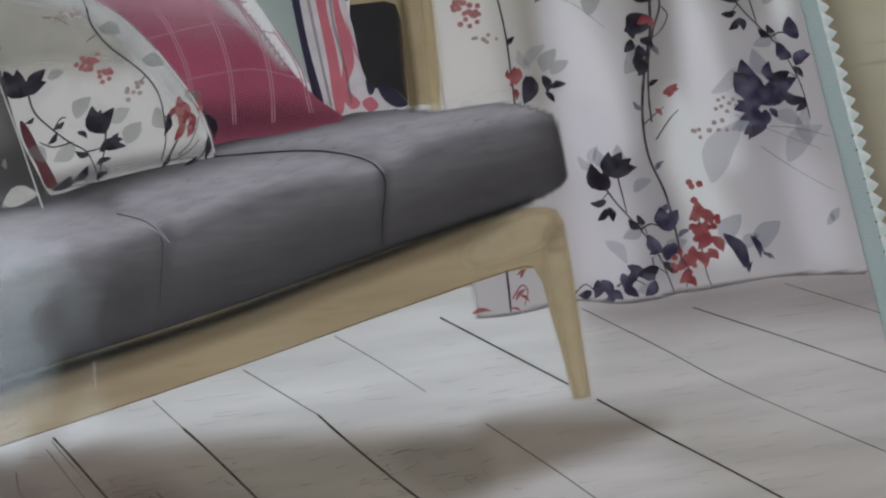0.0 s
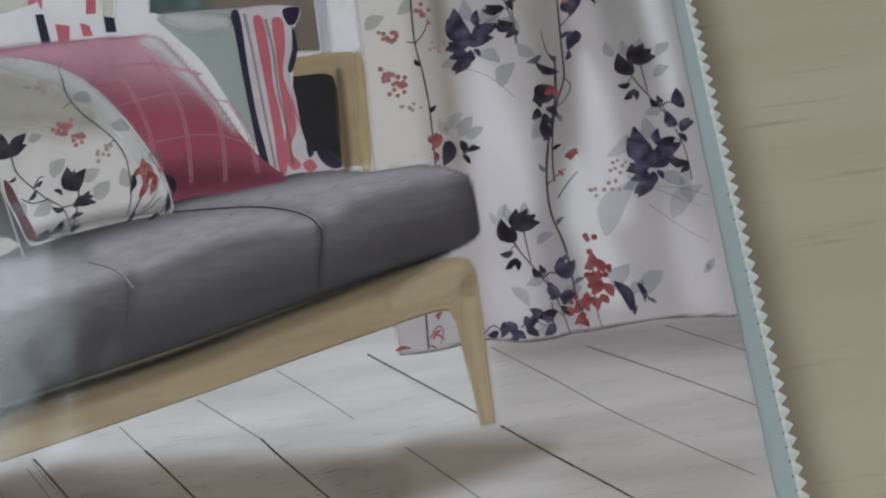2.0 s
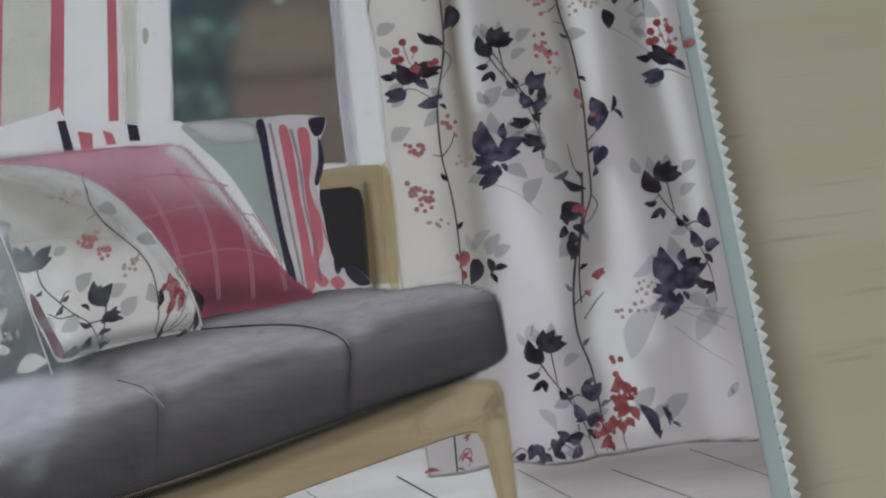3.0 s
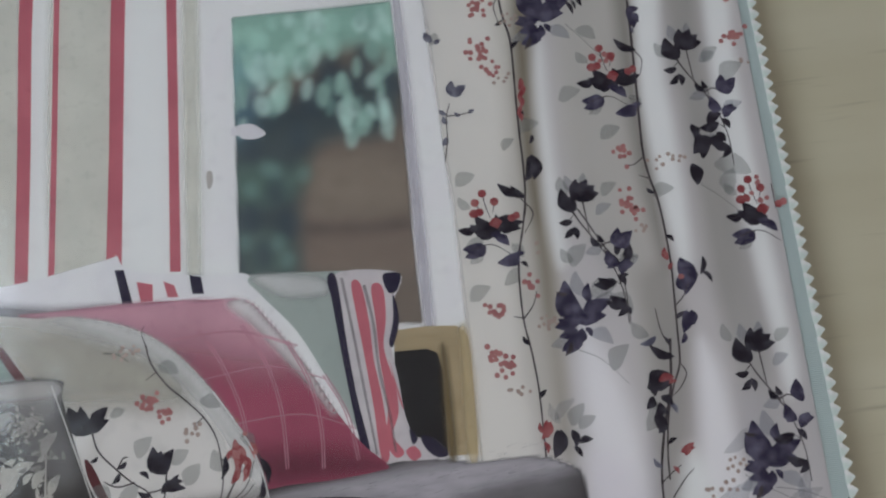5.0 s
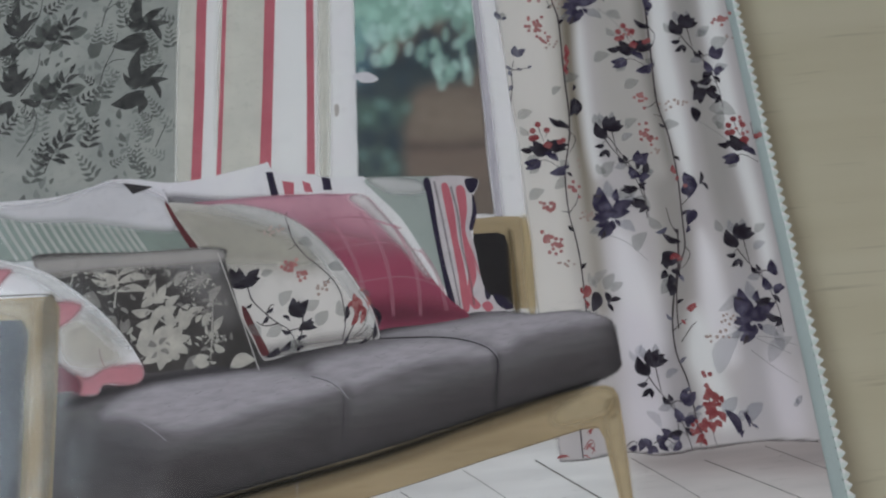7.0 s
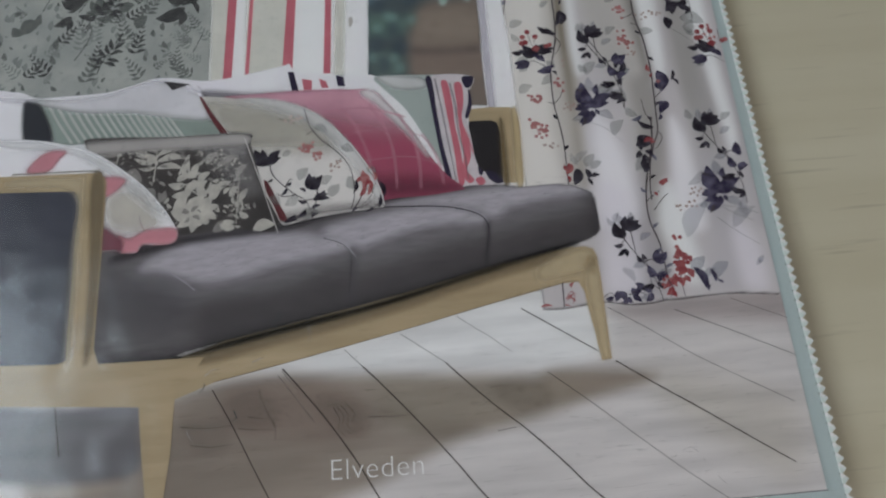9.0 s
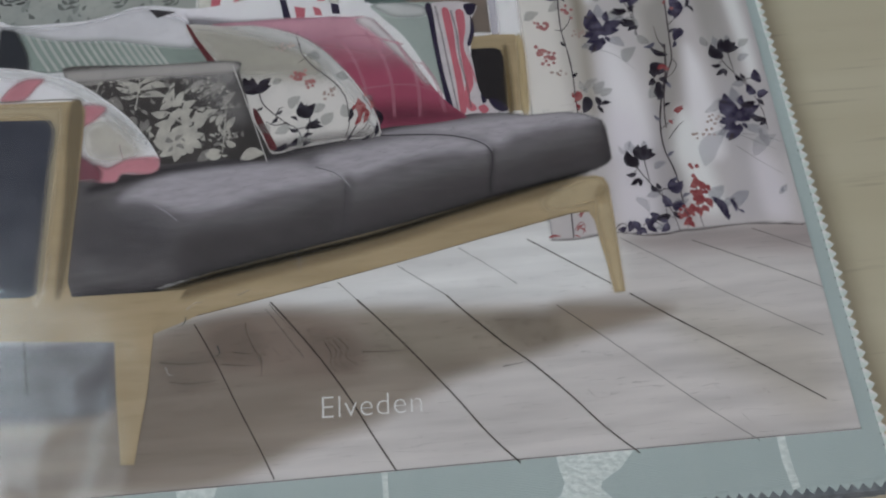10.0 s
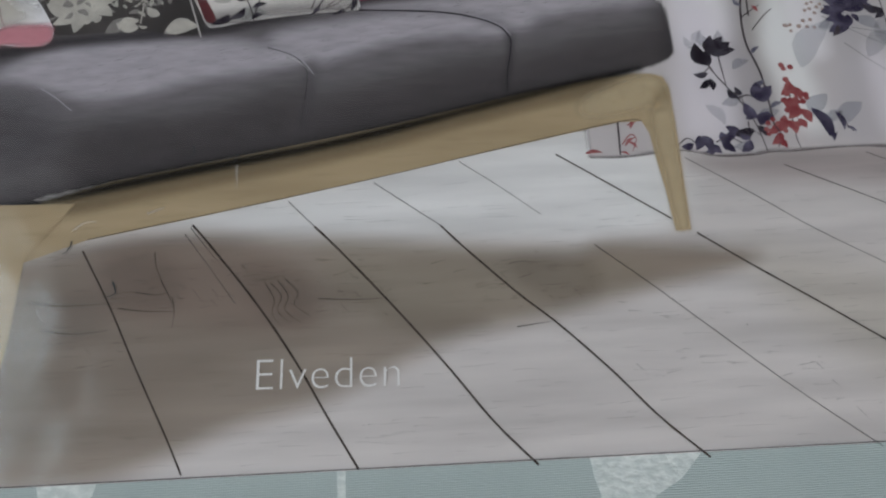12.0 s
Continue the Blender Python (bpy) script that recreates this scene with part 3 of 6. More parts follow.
for x, y in [(-57.6, 206.8), (-64.1, 197.5), (-46.0, 209.6), (-37.4, 200.8), (-58.3, 198.9), (-77.5, 193.0), (-83.8, 184.0), (-68.8, 186.3), (-77.6, 170.0), (-85.6, 161.4), (-74.9, 158.5), (-82.9, 150.0)]:
    PANE_WASHES.append((tones[3], 0.7, 5, clump(x, y, 3, 4.5)))
for x, y in [(-84.4, 223.4), (-79.9, 218.9), (-75.2, 220.5), (-71.8, 212.1), (-74.7, 204.5), (-69.1, 207.9), (-66.2, 215.6), (-63.0, 209.3), (-59.2, 216.9), (-56.2, 220.7), (-55.1, 212.5), (-53.1, 202.4), (-52.7, 194.5), (-53.1, 186.7), (-49.6, 192.2), (-57.0, 192.9), (-43.1, 219.4), (-39.9, 213.0), (-42.8, 203.3), (-40.7, 195.2), (-42.8, 189.6), (-35.5, 218.6), (-35.7, 206.6), (-48.5, 221.9), (-65.4, 224.6), (-84.3, 205.4), (-87.1, 197.9), (-79.9, 209.0), (-77.8, 202.8), (-63.8, 221.4), (-72.8, 200.4)]:
    for k in range(3):
        PANE_WASHES.append((tones[rng.choice((0, 1, 1, 2) if k else (0, 0, 1))], 0.6, 3, clump(x + rng.gauss(0, 2.4), y + rng.gauss(0, 3.0), rng.uniform(1.2, 2.6), rng.uniform(2.2, 4.4), rng.uniform(-0.8, 0.8))))
for x, y in [(-77.1, 175.7), (-68.1, 173.6), (-77.9, 153.2), (-79.6, 176.7), (-84.9, 170.7), (-88.4, 154.3), (-75.9, 147.4)]:
    PANE_WASHES.append((tones[2], 0.4, 4, clump(x, y, 2.2, 2.6)))
pane = tinted("printed_window", PANE_LINE, (116, 104, 95), PANE_WASHES, tint_ink("pane_ink", 110, (1, 1.4, 1), 0, 0.86), 2, page, "window with garden wall and leaves in the photo", 0.8)

# curtain
CURTAIN_L = [(-26.3, 241.5), (-24.7, 217.8), (-24.2, 187.4), (-23.3, 158.2), (-23.6, 121.1), (-24.3, 82.2), (-24.1, 52.2), (-23.2, 24.3)]
HEM = [(-23.6, 24.0)] + [(-23.2, 24.0), (-17.8, 23.7), (-11.3, 23.8), (1.4, 25.0), (12.3, 22.8), (20.8, 22.5), (27.9, 23.3), (33.9, 23.2), (44.9, 23.8), (55.7, 23.8)]+ [(74.9, 21.6)]
CURTAIN_LINE = [(-40.0, 330.0), (RIGHT + 9, 330.0), (RIGHT + 9, 22.3)] + HEM[::-1] + CURTAIN_L[::-1]
CURTAIN_SHADING = []
# light and shade of the folds, put into the printed curtain's colour
CURTAIN_SHADING.append(((192, 188, 183), 0.85, 8, [(-20.0, 254.3), (4.2, 252.1), (-1.3, 187.4), (-5.9, 140.3), (-6.8, 95.4), (-9.7, 61.4), (-31.4, 63.8), (-28.9, 144.5)]))
CURTAIN_SHADING.append(((164, 160, 155), 0.81, 10, [(21.7, 250.4), (46.1, 248.1), (38.6, 193.4), (39.2, 164.0), (39.4, 130.1), (35.9, 108.6), (29.2, 91.6), (27.3, 102.4), (27.0, 124.0), (17.0, 143.5), (13.3, 176.2)]))
CURTAIN_SHADING.append(((170, 165, 157), 0.69, 9, [(-0.6, 252.5), (13.0, 251.2), (7.2, 186.6), (7.0, 144.5), (5.1, 111.8), (2.3, 84.0), (-4.7, 79.6), (-8.3, 106.1), (-6.7, 145.9), (-4.0, 187.7)]))
CURTAIN_SHADING.append(((112, 102, 86), 0.95, 6.5, [(7.4, 253.9), (11.7, 253.5), (8.0, 214.4), (5.5, 186.8), (4.6, 163.6), (4.1, 141.1), (3.0, 122.9), (0.8, 119.5), (0.7, 137.7), (0.1, 152.7), (0.1, 171.7), (1.1, 191.1), (2.7, 214.9)]))
CURTAIN_SHADING.append(((140, 132, 120), 0.69, 7, [(1.7, 145.1), (4.6, 144.8), (4.3, 119.1), (3.2, 90.8), (2.6, 78.8), (0.5, 79.0), (-0.5, 94.7), (0.4, 119.5)]))
CURTAIN_SHADING.append(((126, 121, 115), 0.94, 7, [(37.9, 248.9), (44.5, 248.3), (39.7, 199.2), (39.5, 173.6), (40.0, 152.5), (39.9, 133.7), (37.9, 130.2), (36.1, 149.1), (34.9, 168.3), (35.1, 191.7)]))
CURTAIN_SHADING.append(((142, 137, 133), 0.81, 8, [(29.7, 127.4), (38.9, 132.0), (42.1, 115.2), (41.3, 99.1), (38.1, 80.2), (36.0, 56.5), (30.5, 33.9), (23.6, 34.7), (26.9, 81.4), (30.8, 102.0)]))
CURTAIN_SHADING.append(((146, 142, 139), 0.94, 8, [(55.1, 247.3), (65.6, 246.3), (62.4, 201.0), (62.8, 169.3), (64.3, 134.9), (65.2, 98.4), (58.8, 95.5), (53.3, 114.0), (52.1, 139.9), (52.3, 170.4), (51.6, 206.1)]))
CURTAIN_SHADING.append(((154, 150, 149), 0.62, 12, [(64.3, 134.9), (65.6, 112.7), (66.1, 87.7), (65.0, 60.1), (56.8, 54.2), (55.8, 78.3), (55.3, 106.6)]))
CURTAIN_SHADING.append(((160, 156, 158), 0.81, 8, [(84.5, 240.3), (81.1, 199.2), (80.7, 159.8), (80.3, 122.2), (79.0, 86.3), (77.5, 55.4), (73.1, 55.9), (73.6, 86.9), (73.6, 126.6), (74.8, 164.3), (76.5, 203.7)]))
CURTAIN_SHADING.append(((154, 149, 153), 0.75, 10, [(26.2, 80.9), (28.2, 62.2), (30.7, 44.3), (29.5, 26.9), (18.4, 25.6), (21.1, 45.2), (18.9, 60.5)]))
CURTAIN_SHADING.append(((164, 160, 165), 0.50, 12, [(58.4, 91.3), (62.1, 72.0), (63.3, 51.2), (61.2, 26.8), (51.3, 27.3), (53.2, 52.2), (52.9, 78.3)]))
CURTAIN_SHADING.append(((199, 196, 199), 0.95, 6, [(11.1, 214.1), (10.3, 186.3), (9.5, 161.2), (9.6, 140.5), (6.6, 135.3), (5.1, 148.5), (6.0, 171.2), (7.3, 194.5)]))
CURTAIN_SHADING.append(((197, 194, 197), 0.95, 10, [(9.7, 118.5), (17.1, 107.0), (22.8, 85.3), (21.9, 61.4), (8.3, 59.5), (7.2, 83.5)]))
CURTAIN_SHADING.append(((200, 196, 202), 0.95, 5, [(45.3, 248.2), (53.5, 247.4), (48.4, 198.4), (48.6, 170.8), (48.0, 144.1), (46.3, 129.4), (43.2, 128.6), (42.2, 140.9), (40.8, 160.0), (40.0, 181.4), (41.9, 211.1)]))
CURTAIN_SHADING.append(((198, 194, 200), 0.95, 7, [(44.9, 107.7), (49.8, 100.0), (51.1, 82.3), (51.3, 54.8), (39.4, 56.1), (40.9, 79.9)]))
CURTAIN_SHADING.append(((200, 196, 202), 0.95, 5, [(68.0, 246.1), (75.8, 245.3), (71.9, 200.1), (71.4, 170.4), (71.9, 141.7), (72.7, 115.6), (72.8, 94.0), (68.9, 89.1), (67.9, 105.3), (66.3, 129.2), (64.2, 155.7), (63.3, 181.0), (64.8, 213.0)]))
CURTAIN_SHADING.append(((205, 200, 210), 0.95, 8, [(36.5, 77.2), (41.4, 71.4), (44.0, 53.1), (45.5, 30.7), (35.5, 31.1), (33.7, 44.0), (31.3, 59.4)]))
CURTAIN_SHADING.append(((192, 187, 193), 0.75, 10, [(8.1, 77.3), (18.9, 73.6), (19.8, 52.8), (18.9, 28.4), (4.5, 28.3), (5.3, 51.7)]))
CURTAIN_SHADING.append(((192, 187, 193), 0.75, 8, [(63.1, 56.3), (70.6, 48.0), (71.4, 25.9), (62.8, 26.2), (61.4, 38.9)]))
curtain = tinted("printed_curtain", CURTAIN_LINE, (172, 167, 168), CURTAIN_SHADING, tint_ink("curtain_ink", 30, (2, 0.5, 1), 0, 0.93), 5, page, "white curtain with dark flowers and red berries in the photo")

# sofa
wood_ink = ink("sofa_wood_ink", C(160, 143, 112), C(148, 131, 101), 40, (0.4, 3, 1), 12)
black_ink = ink("black_panel_ink", C(42, 39, 41), C(52, 50, 52), 60)
SEAT_LINE = [(-216.0, 58.3), (-209.8, 73.2), (-182.0, 75.7), (-133.0, 76.7), (-92.9, 82.4), (-52.4, 85.5)] + [(-28.3, 80.9), (-16.0, 80.7), (-5.8, 79.6), (1.0, 76.7), (4.4, 74.0), (5.0, 67.3), (5.3, 60.2), (4.7, 56.5), (2.1, 54.5), (-3.8, 52.3), (-20.2, 48.8), (-40.5, 44.8), (-60.5, 40.4), (-80.3, 36.1), (-99.9, 32.0), (-119.2, 29.1), (-138.3, 25.9), (-157.2, 22.4), (-177.8, 18.3)] + [(-172.8, 15.5), (-198.9, 14.9), (-212.6, 17.4)]
SEAT_SHADING = []
# lit tops, shaded fronts and gaps, put into the printed seat's colour
SEAT_SHADING.append(((116, 112, 116), 0.7, 11, [(-199.1, 57.0), (-181.0, 67.4), (-153.1, 70.9), (-126.9, 69.5), (-104.8, 64.4), (-99.0, 57.7), (-111.1, 52.0), (-132.7, 45.6), (-154.1, 40.9), (-173.5, 41.6), (-189.6, 48.4)]))
SEAT_SHADING.append(((116, 112, 116), 0.7, 11, [(-120.8, 68.0), (-98.4, 74.4), (-73.8, 77.4), (-51.4, 75.8), (-41.9, 69.2), (-40.6, 62.1), (-61.0, 58.4), (-81.3, 54.3), (-99.2, 51.0), (-103.0, 58.5)]))
SEAT_SHADING.append(((116, 112, 116), 0.7, 11, [(-90.1, 77.9), (-65.4, 80.9), (-36.3, 83.1), (-3.5, 81.1), (6.2, 74.8), (0.7, 68.6), (-17.9, 66.1), (-32.5, 62.3), (-42.4, 64.6), (-47.7, 71.6), (-65.8, 74.7)]))
SEAT_SHADING.append(((166, 161, 168), 0.8, 6, [(-194.3, 58.2), (-179.0, 66.8), (-153.0, 69.3), (-128.9, 68.3), (-108.8, 63.7), (-103.9, 59.5), (-118.9, 56.3), (-134.8, 54.2), (-152.4, 50.0), (-168.1, 49.6), (-182.2, 55.3)]))
SEAT_SHADING.append(((166, 161, 168), 0.8, 6, [(-114.8, 68.4), (-98.5, 72.5), (-78.0, 74.9), (-57.8, 73.5), (-47.9, 69.8), (-44.7, 65.7), (-62.4, 66.4), (-80.7, 63.9), (-94.9, 59.6), (-101.9, 60.3)]))
SEAT_SHADING.append(((166, 161, 168), 0.8, 6, [(-86.0, 78.0), (-65.5, 79.5), (-36.5, 81.2), (-3.7, 79.6), (3.0, 75.6), (-16.9, 74.0), (-31.5, 71.6), (-40.0, 67.6), (-47.7, 72.1), (-61.7, 75.3)]))
SEAT_SHADING.append(((64, 60, 62), 0.65, 14, [(-167.6, 40.0), (-132.7, 41.6), (-107.2, 47.7), (-106.5, 30.3), (-130.7, 24.0), (-151.5, 20.9), (-166.5, 18.9)]))
SEAT_SHADING.append(((64, 60, 62), 0.65, 14, [(-101.5, 42.8), (-79.6, 49.2), (-47.3, 55.8), (-46.7, 42.2), (-68.8, 35.0), (-100.0, 28.8)]))
SEAT_SHADING.append(((64, 60, 62), 0.65, 14, [(-41.4, 54.3), (-22.7, 60.4), (-0.1, 63.5), (4.3, 58.0), (-7.9, 51.7), (-28.3, 47.7), (-42.6, 43.2)]))
SEAT_SHADING.append(((64, 60, 62), 0.65, 14, [(1.9, 73.8), (6.9, 74.3), (5.5, 55.6), (0.3, 53.3), (1.0, 62.9)]))
SEAT_SHADING.append(((74, 72, 77), 0.45, 12, [(-209.5, 52.4), (-187.9, 52.3), (-173.6, 42.7), (-174.9, 32.1), (-190.0, 29.2), (-207.7, 35.0)]))
SEAT_SHADING.append(((52, 49, 53), 0.6, 3.5, [(-43.8, 66.1), (-41.6, 64.5), (-43.1, 54.0), (-44.6, 46.9), (-46.2, 47.1), (-44.3, 57.8)]))
SEAT_SHADING.append(((72, 69, 74), 0.45, 5, [(-103.8, 57.2), (-100.3, 56.0), (-101.5, 42.8), (-103.7, 33.4), (-105.6, 34.5), (-104.1, 45.2)]))
SEAT_SHADING.append(((48, 45, 49), 0.7, 9, [(-206.2, 20.3), (-177.9, 19.9), (-157.3, 24.7), (-138.3, 28.2), (-119.2, 31.4), (-99.8, 34.4), (-80.2, 38.2), (-60.4, 42.6), (-40.3, 47.0), (-19.9, 51.0), (-3.6, 53.6), (-4.6, 47.4), (-40.8, 41.7), (-80.6, 32.2), (-119.2, 25.1), (-157.1, 18.1), (-205.6, 14.2)]))
SEAT_SHADING.append(((56, 53, 58), 0.5, 4, [(4.8, 73.5), (7.4, 71.8), (5.9, 55.5), (1.0, 52.7), (3.4, 62.7)]))
SEAT_SHADING.append(((46, 43, 47), 0.8, 4, [(-205.0, 66.0), (-178.3, 71.1), (-133.0, 73.4), (-114.3, 76.8), (-83.7, 81.8), (-50.4, 85.0), (-50.6, 82.8), (-83.8, 79.1), (-114.4, 73.2), (-133.1, 69.7), (-174.7, 67.6), (-206.0, 62.0)]))
sofa = tinted("printed_sofa", [tuple(q) for q in curve_points(SEAT_LINE, True, 4)], (94, 90, 92), SEAT_SHADING, tint_ink("seat_ink", 300, (0.4, 1.6, 1), -14, 0.78), 10, page, "grey sofa on a pale wooden frame in the photo")
RAIL_LINE = [(-179.5, -0.8), (-176.0, 17.2)] + [(-157.2, 22.6), (-138.3, 25.9), (-119.2, 29.3), (-99.9, 32.7), (-80.3, 36.5), (-60.5, 40.8), (-40.4, 45.2), (-20.2, 48.8), (-8.1, 50.4), (-2.6, 50.1), (0.8, 48.9), (2.2, 45.2), (2.3, 33.5), (1.8, 14.4), (1.6, 0.2), (-2.7, -0.0), (-3.8, 12.8), (-5.0, 22.1), (-5.7, 30.3), (-7.4, 34.3), (-14.0, 34.3), (-46.2, 27.9), (-77.4, 21.4), (-108.0, 15.2), (-138.1, 9.6), (-162.1, 5.3)]
shade_ink = soft_ink("shade_ink", C(30, 27, 28), 0.9)
area("rail", RAIL_LINE, wood_ink, 12, sofa, smooth=False)
area("arm", [(-270.1, 108.9), (-214.6, 106.2), (-211.4, 101.6), (-211.7, 68.1), (-212.7, 23.9), (-210.4, 17.4), (-166.3, 16.3), (-178.7, -0.3), (-193.5, -2.1), (-256.0, 3.7)], wood_ink, 29, sofa, smooth=False)
area("leg", [(-193.0, -0.8), (-178.2, 0.1), (-179.4, -21.5), (-183.0, -48.5), (-187.9, -48.2), (-191.0, -22.6)], wood_ink, 29.4, sofa, smooth=False)
ARM_PANEL_LINE = [(-269.1, 101.0), (-226.7, 98.0), (-223.4, 96.6), (-222.5, 93.2), (-222.8, 23.7), (-224.0, 20.0), (-227.5, 18.7), (-258.3, 20.7)]
arm_panel = area("arm_panel", ARM_PANEL_LINE, ink("panel_ink", C(66, 68, 78), C(76, 78, 88), 60), 29.6, sofa, smooth=False)
arm_edge = soft_ink("arm_edge_ink", C(118, 104, 80), 0.55)
line("arm_groove", [(-254.6, 109.0), (-234.2, 108.2), (-216.3, 107.0), (-213.6, 104.0)], 0.7, faded("arm_groove_ink", C(120, 106, 82), 0.6), 30, sofa, 0.1)
soft("arm_side", [(-218.5, 102.3), (-212.5, 103.9), (-211.9, 74.9), (-212.8, 39.6), (-214.5, 20.7), (-216.8, 20.9), (-216.9, 59.9)], arm_edge, 29.8, sofa, 2.5)
soft("arm_light", [(-254.3, 106.3), (-226.3, 104.6), (-221.4, 99.8), (-221.3, 60.3), (-222.0, 21.3), (-224.8, 21.6), (-224.5, 70.9), (-226.3, 97.5), (-253.9, 102.4)], soft_ink("arm_light_ink", C(190, 177, 148), 0.5), 29.7, sofa, 4)
area("far_arm", [(-45.7, 122.0), (-35.8, 122.2), (-27.0, 121.3), (-24.0, 118.7), (-23.5, 111.2), (-25.0, 83.0), (-34.8, 83.4), (-49.2, 84.8)], wood_ink, 8, sofa, smooth=False)
area("far_arm_panel", [(-46.3, 115.7), (-36.5, 115.4), (-33.6, 113.9), (-32.6, 108.7), (-33.8, 83.3), (-49.3, 84.3)], black_ink, 9, sofa, smooth=False)
soft("far_arm_side", [(-26.1, 120.7), (-23.4, 116.9), (-24.8, 83.0), (-28.3, 83.4), (-26.6, 111.5)], soft_ink("far_arm_light_ink", C(186, 168, 128), 0.6), 8.4, sofa, 2)
soft("far_arm_shade", [(-32.6, 113.3), (-30.7, 111.9), (-31.2, 83.6), (-33.8, 83.3)], soft_ink("far_arm_dim_ink", C(112, 96, 66), 0.7), 9.2, sofa, 2)

# cushions, from the back to the front
white_cush = ink("white_cushion_ink", C(206, 202, 208), C(192, 188, 194), 25)
green_ink = ink("sage_ink", C(148, 156, 152), C(138, 147, 143), 30)
navy_ink = ink("navy_ink", C(48, 44, 62), C(58, 52, 70), 60)
BACK_CUSHION_LINE = [(-187.6, 153.0), (-164.0, 149.4), (-131.3, 154.0), (-127.9, 155.1), (-122.8, 149.5), (-96.9, 145.1), (-88.2, 144.3), (-86.6, 136.4), (-123.5, 137.2), (-162.2, 138.1), (-183.5, 141.3)]
back_cushion = area("printed_bolster", BACK_CUSHION_LINE, white_cush, 12, page, "white cushions at the sofa back in the photo")
STRIPE_CUSHION_LINE = [(-87.9, 143.3), (-73.4, 143.1), (-55.0, 141.5), (-42.5, 139.4), (-43.5, 134.7), (-44.9, 130.7), (-44.4, 125.4), (-47.1, 118.1), (-46.0, 107.8), (-45.1, 96.5), (-42.7, 90.2), (-37.7, 89.2), (-33.7, 84.4), (-35.8, 83.0), (-47.3, 83.6), (-54.9, 83.8), (-59.2, 92.3), (-65.6, 106.8), (-74.6, 124.9), (-84.3, 137.0)]
stripe_cushion = area("printed_striped_cushion", STRIPE_CUSHION_LINE, green_ink, 14, page, "sage cushion with red and navy stripes in the photo")
PINK_CUSHION_LINE = [(-157.9, 139.6), (-144.7, 139.7), (-121.1, 139.5), (-102.7, 138.2), (-89.6, 136.3), (-83.7, 129.9), (-77.5, 121.1), (-71.9, 112.6), (-66.0, 101.3), (-58.8, 90.1), (-51.7, 82.9), (-55.0, 81.6), (-67.6, 80.7), (-80.2, 80.8), (-92.6, 81.5), (-101.9, 96.5), (-111.3, 117.0), (-126.5, 132.3)]
pink_cushion = area("printed_pink_cushion", PINK_CUSHION_LINE, ink("pink_ink", C(152, 72, 96), C(140, 64, 86), 40), 17, page, "raspberry pink plaid cushion in the photo")
SAGE_CUSHION_LINE = [(-274.6, 153.5), (-258.7, 152.8), (-252.7, 151.3), (-246.1, 148.3), (-229.2, 147.8), (-213.4, 148.0), (-201.6, 150.4), (-192.5, 153.1), (-185.6, 152.7), (-176.5, 149.1), (-170.6, 146.2), (-166.8, 136.3), (-159.3, 121.1), (-178.4, 118.4), (-204.2, 120.4), (-240.4, 122.8), (-271.6, 125.8)]
sage_cushion = area("printed_sage_cushion", SAGE_CUSHION_LINE, white_cush, 15, page, "pale sage cushion with stripes in the photo")
FLOWER_CUSHION_LINE = [(-169.7, 140.7), (-152.6, 138.4), (-142.1, 137.7), (-129.1, 134.1), (-118.7, 128.9), (-109.9, 121.4), (-100.8, 109.7), (-93.8, 97.9), (-89.3, 87.6), (-87.6, 77.8), (-89.9, 76.7), (-102.9, 76.1), (-112.8, 75.2), (-122.8, 74.0), (-130.3, 72.6), (-133.7, 74.3), (-140.0, 88.2), (-146.2, 103.0), (-151.3, 117.5), (-159.8, 121.7), (-165.6, 131.0)]
flower_cushion = area("printed_floral_cushion", FLOWER_CUSHION_LINE, ink("cream_ink", C(190, 186, 183), C(178, 174, 171), 30), 20, page, "cream floral cushion in the photo")
LEAF_CUSHION_LINE = [(-219.3, 124.0), (-183.8, 121.3), (-148.4, 119.6), (-146.1, 113.2), (-140.8, 91.2), (-134.4, 71.0), (-156.0, 72.8), (-177.4, 72.1), (-196.7, 76.1), (-212.9, 96.4), (-221.3, 118.6)]
leaf_cushion = area("printed_leaf_cushion", LEAF_CUSHION_LINE, ink("charcoal_ink", C(76, 72, 71), C(60, 57, 57), 60), 23, page, "charcoal cushion with pale leaves in the photo")
BLUSH_CUSHION_LINE = [(-271.7, 127.0), (-256.2, 126.9), (-243.2, 125.3), (-230.0, 121.5), (-216.8, 116.0), (-203.5, 105.8), (-192.9, 95.7), (-185.1, 85.5), (-179.8, 76.5), (-178.7, 71.7), (-181.1, 68.8), (-188.0, 68.5), (-193.9, 69.3), (-196.2, 66.1), (-200.4, 65.8), (-206.6, 67.6), (-214.1, 69.9), (-217.9, 91.3), (-268.4, 96.2)]
blush_cushion = area("printed_blush_cushion", BLUSH_CUSHION_LINE, white_cush, 27, page, "white and pink cushion in the photo")

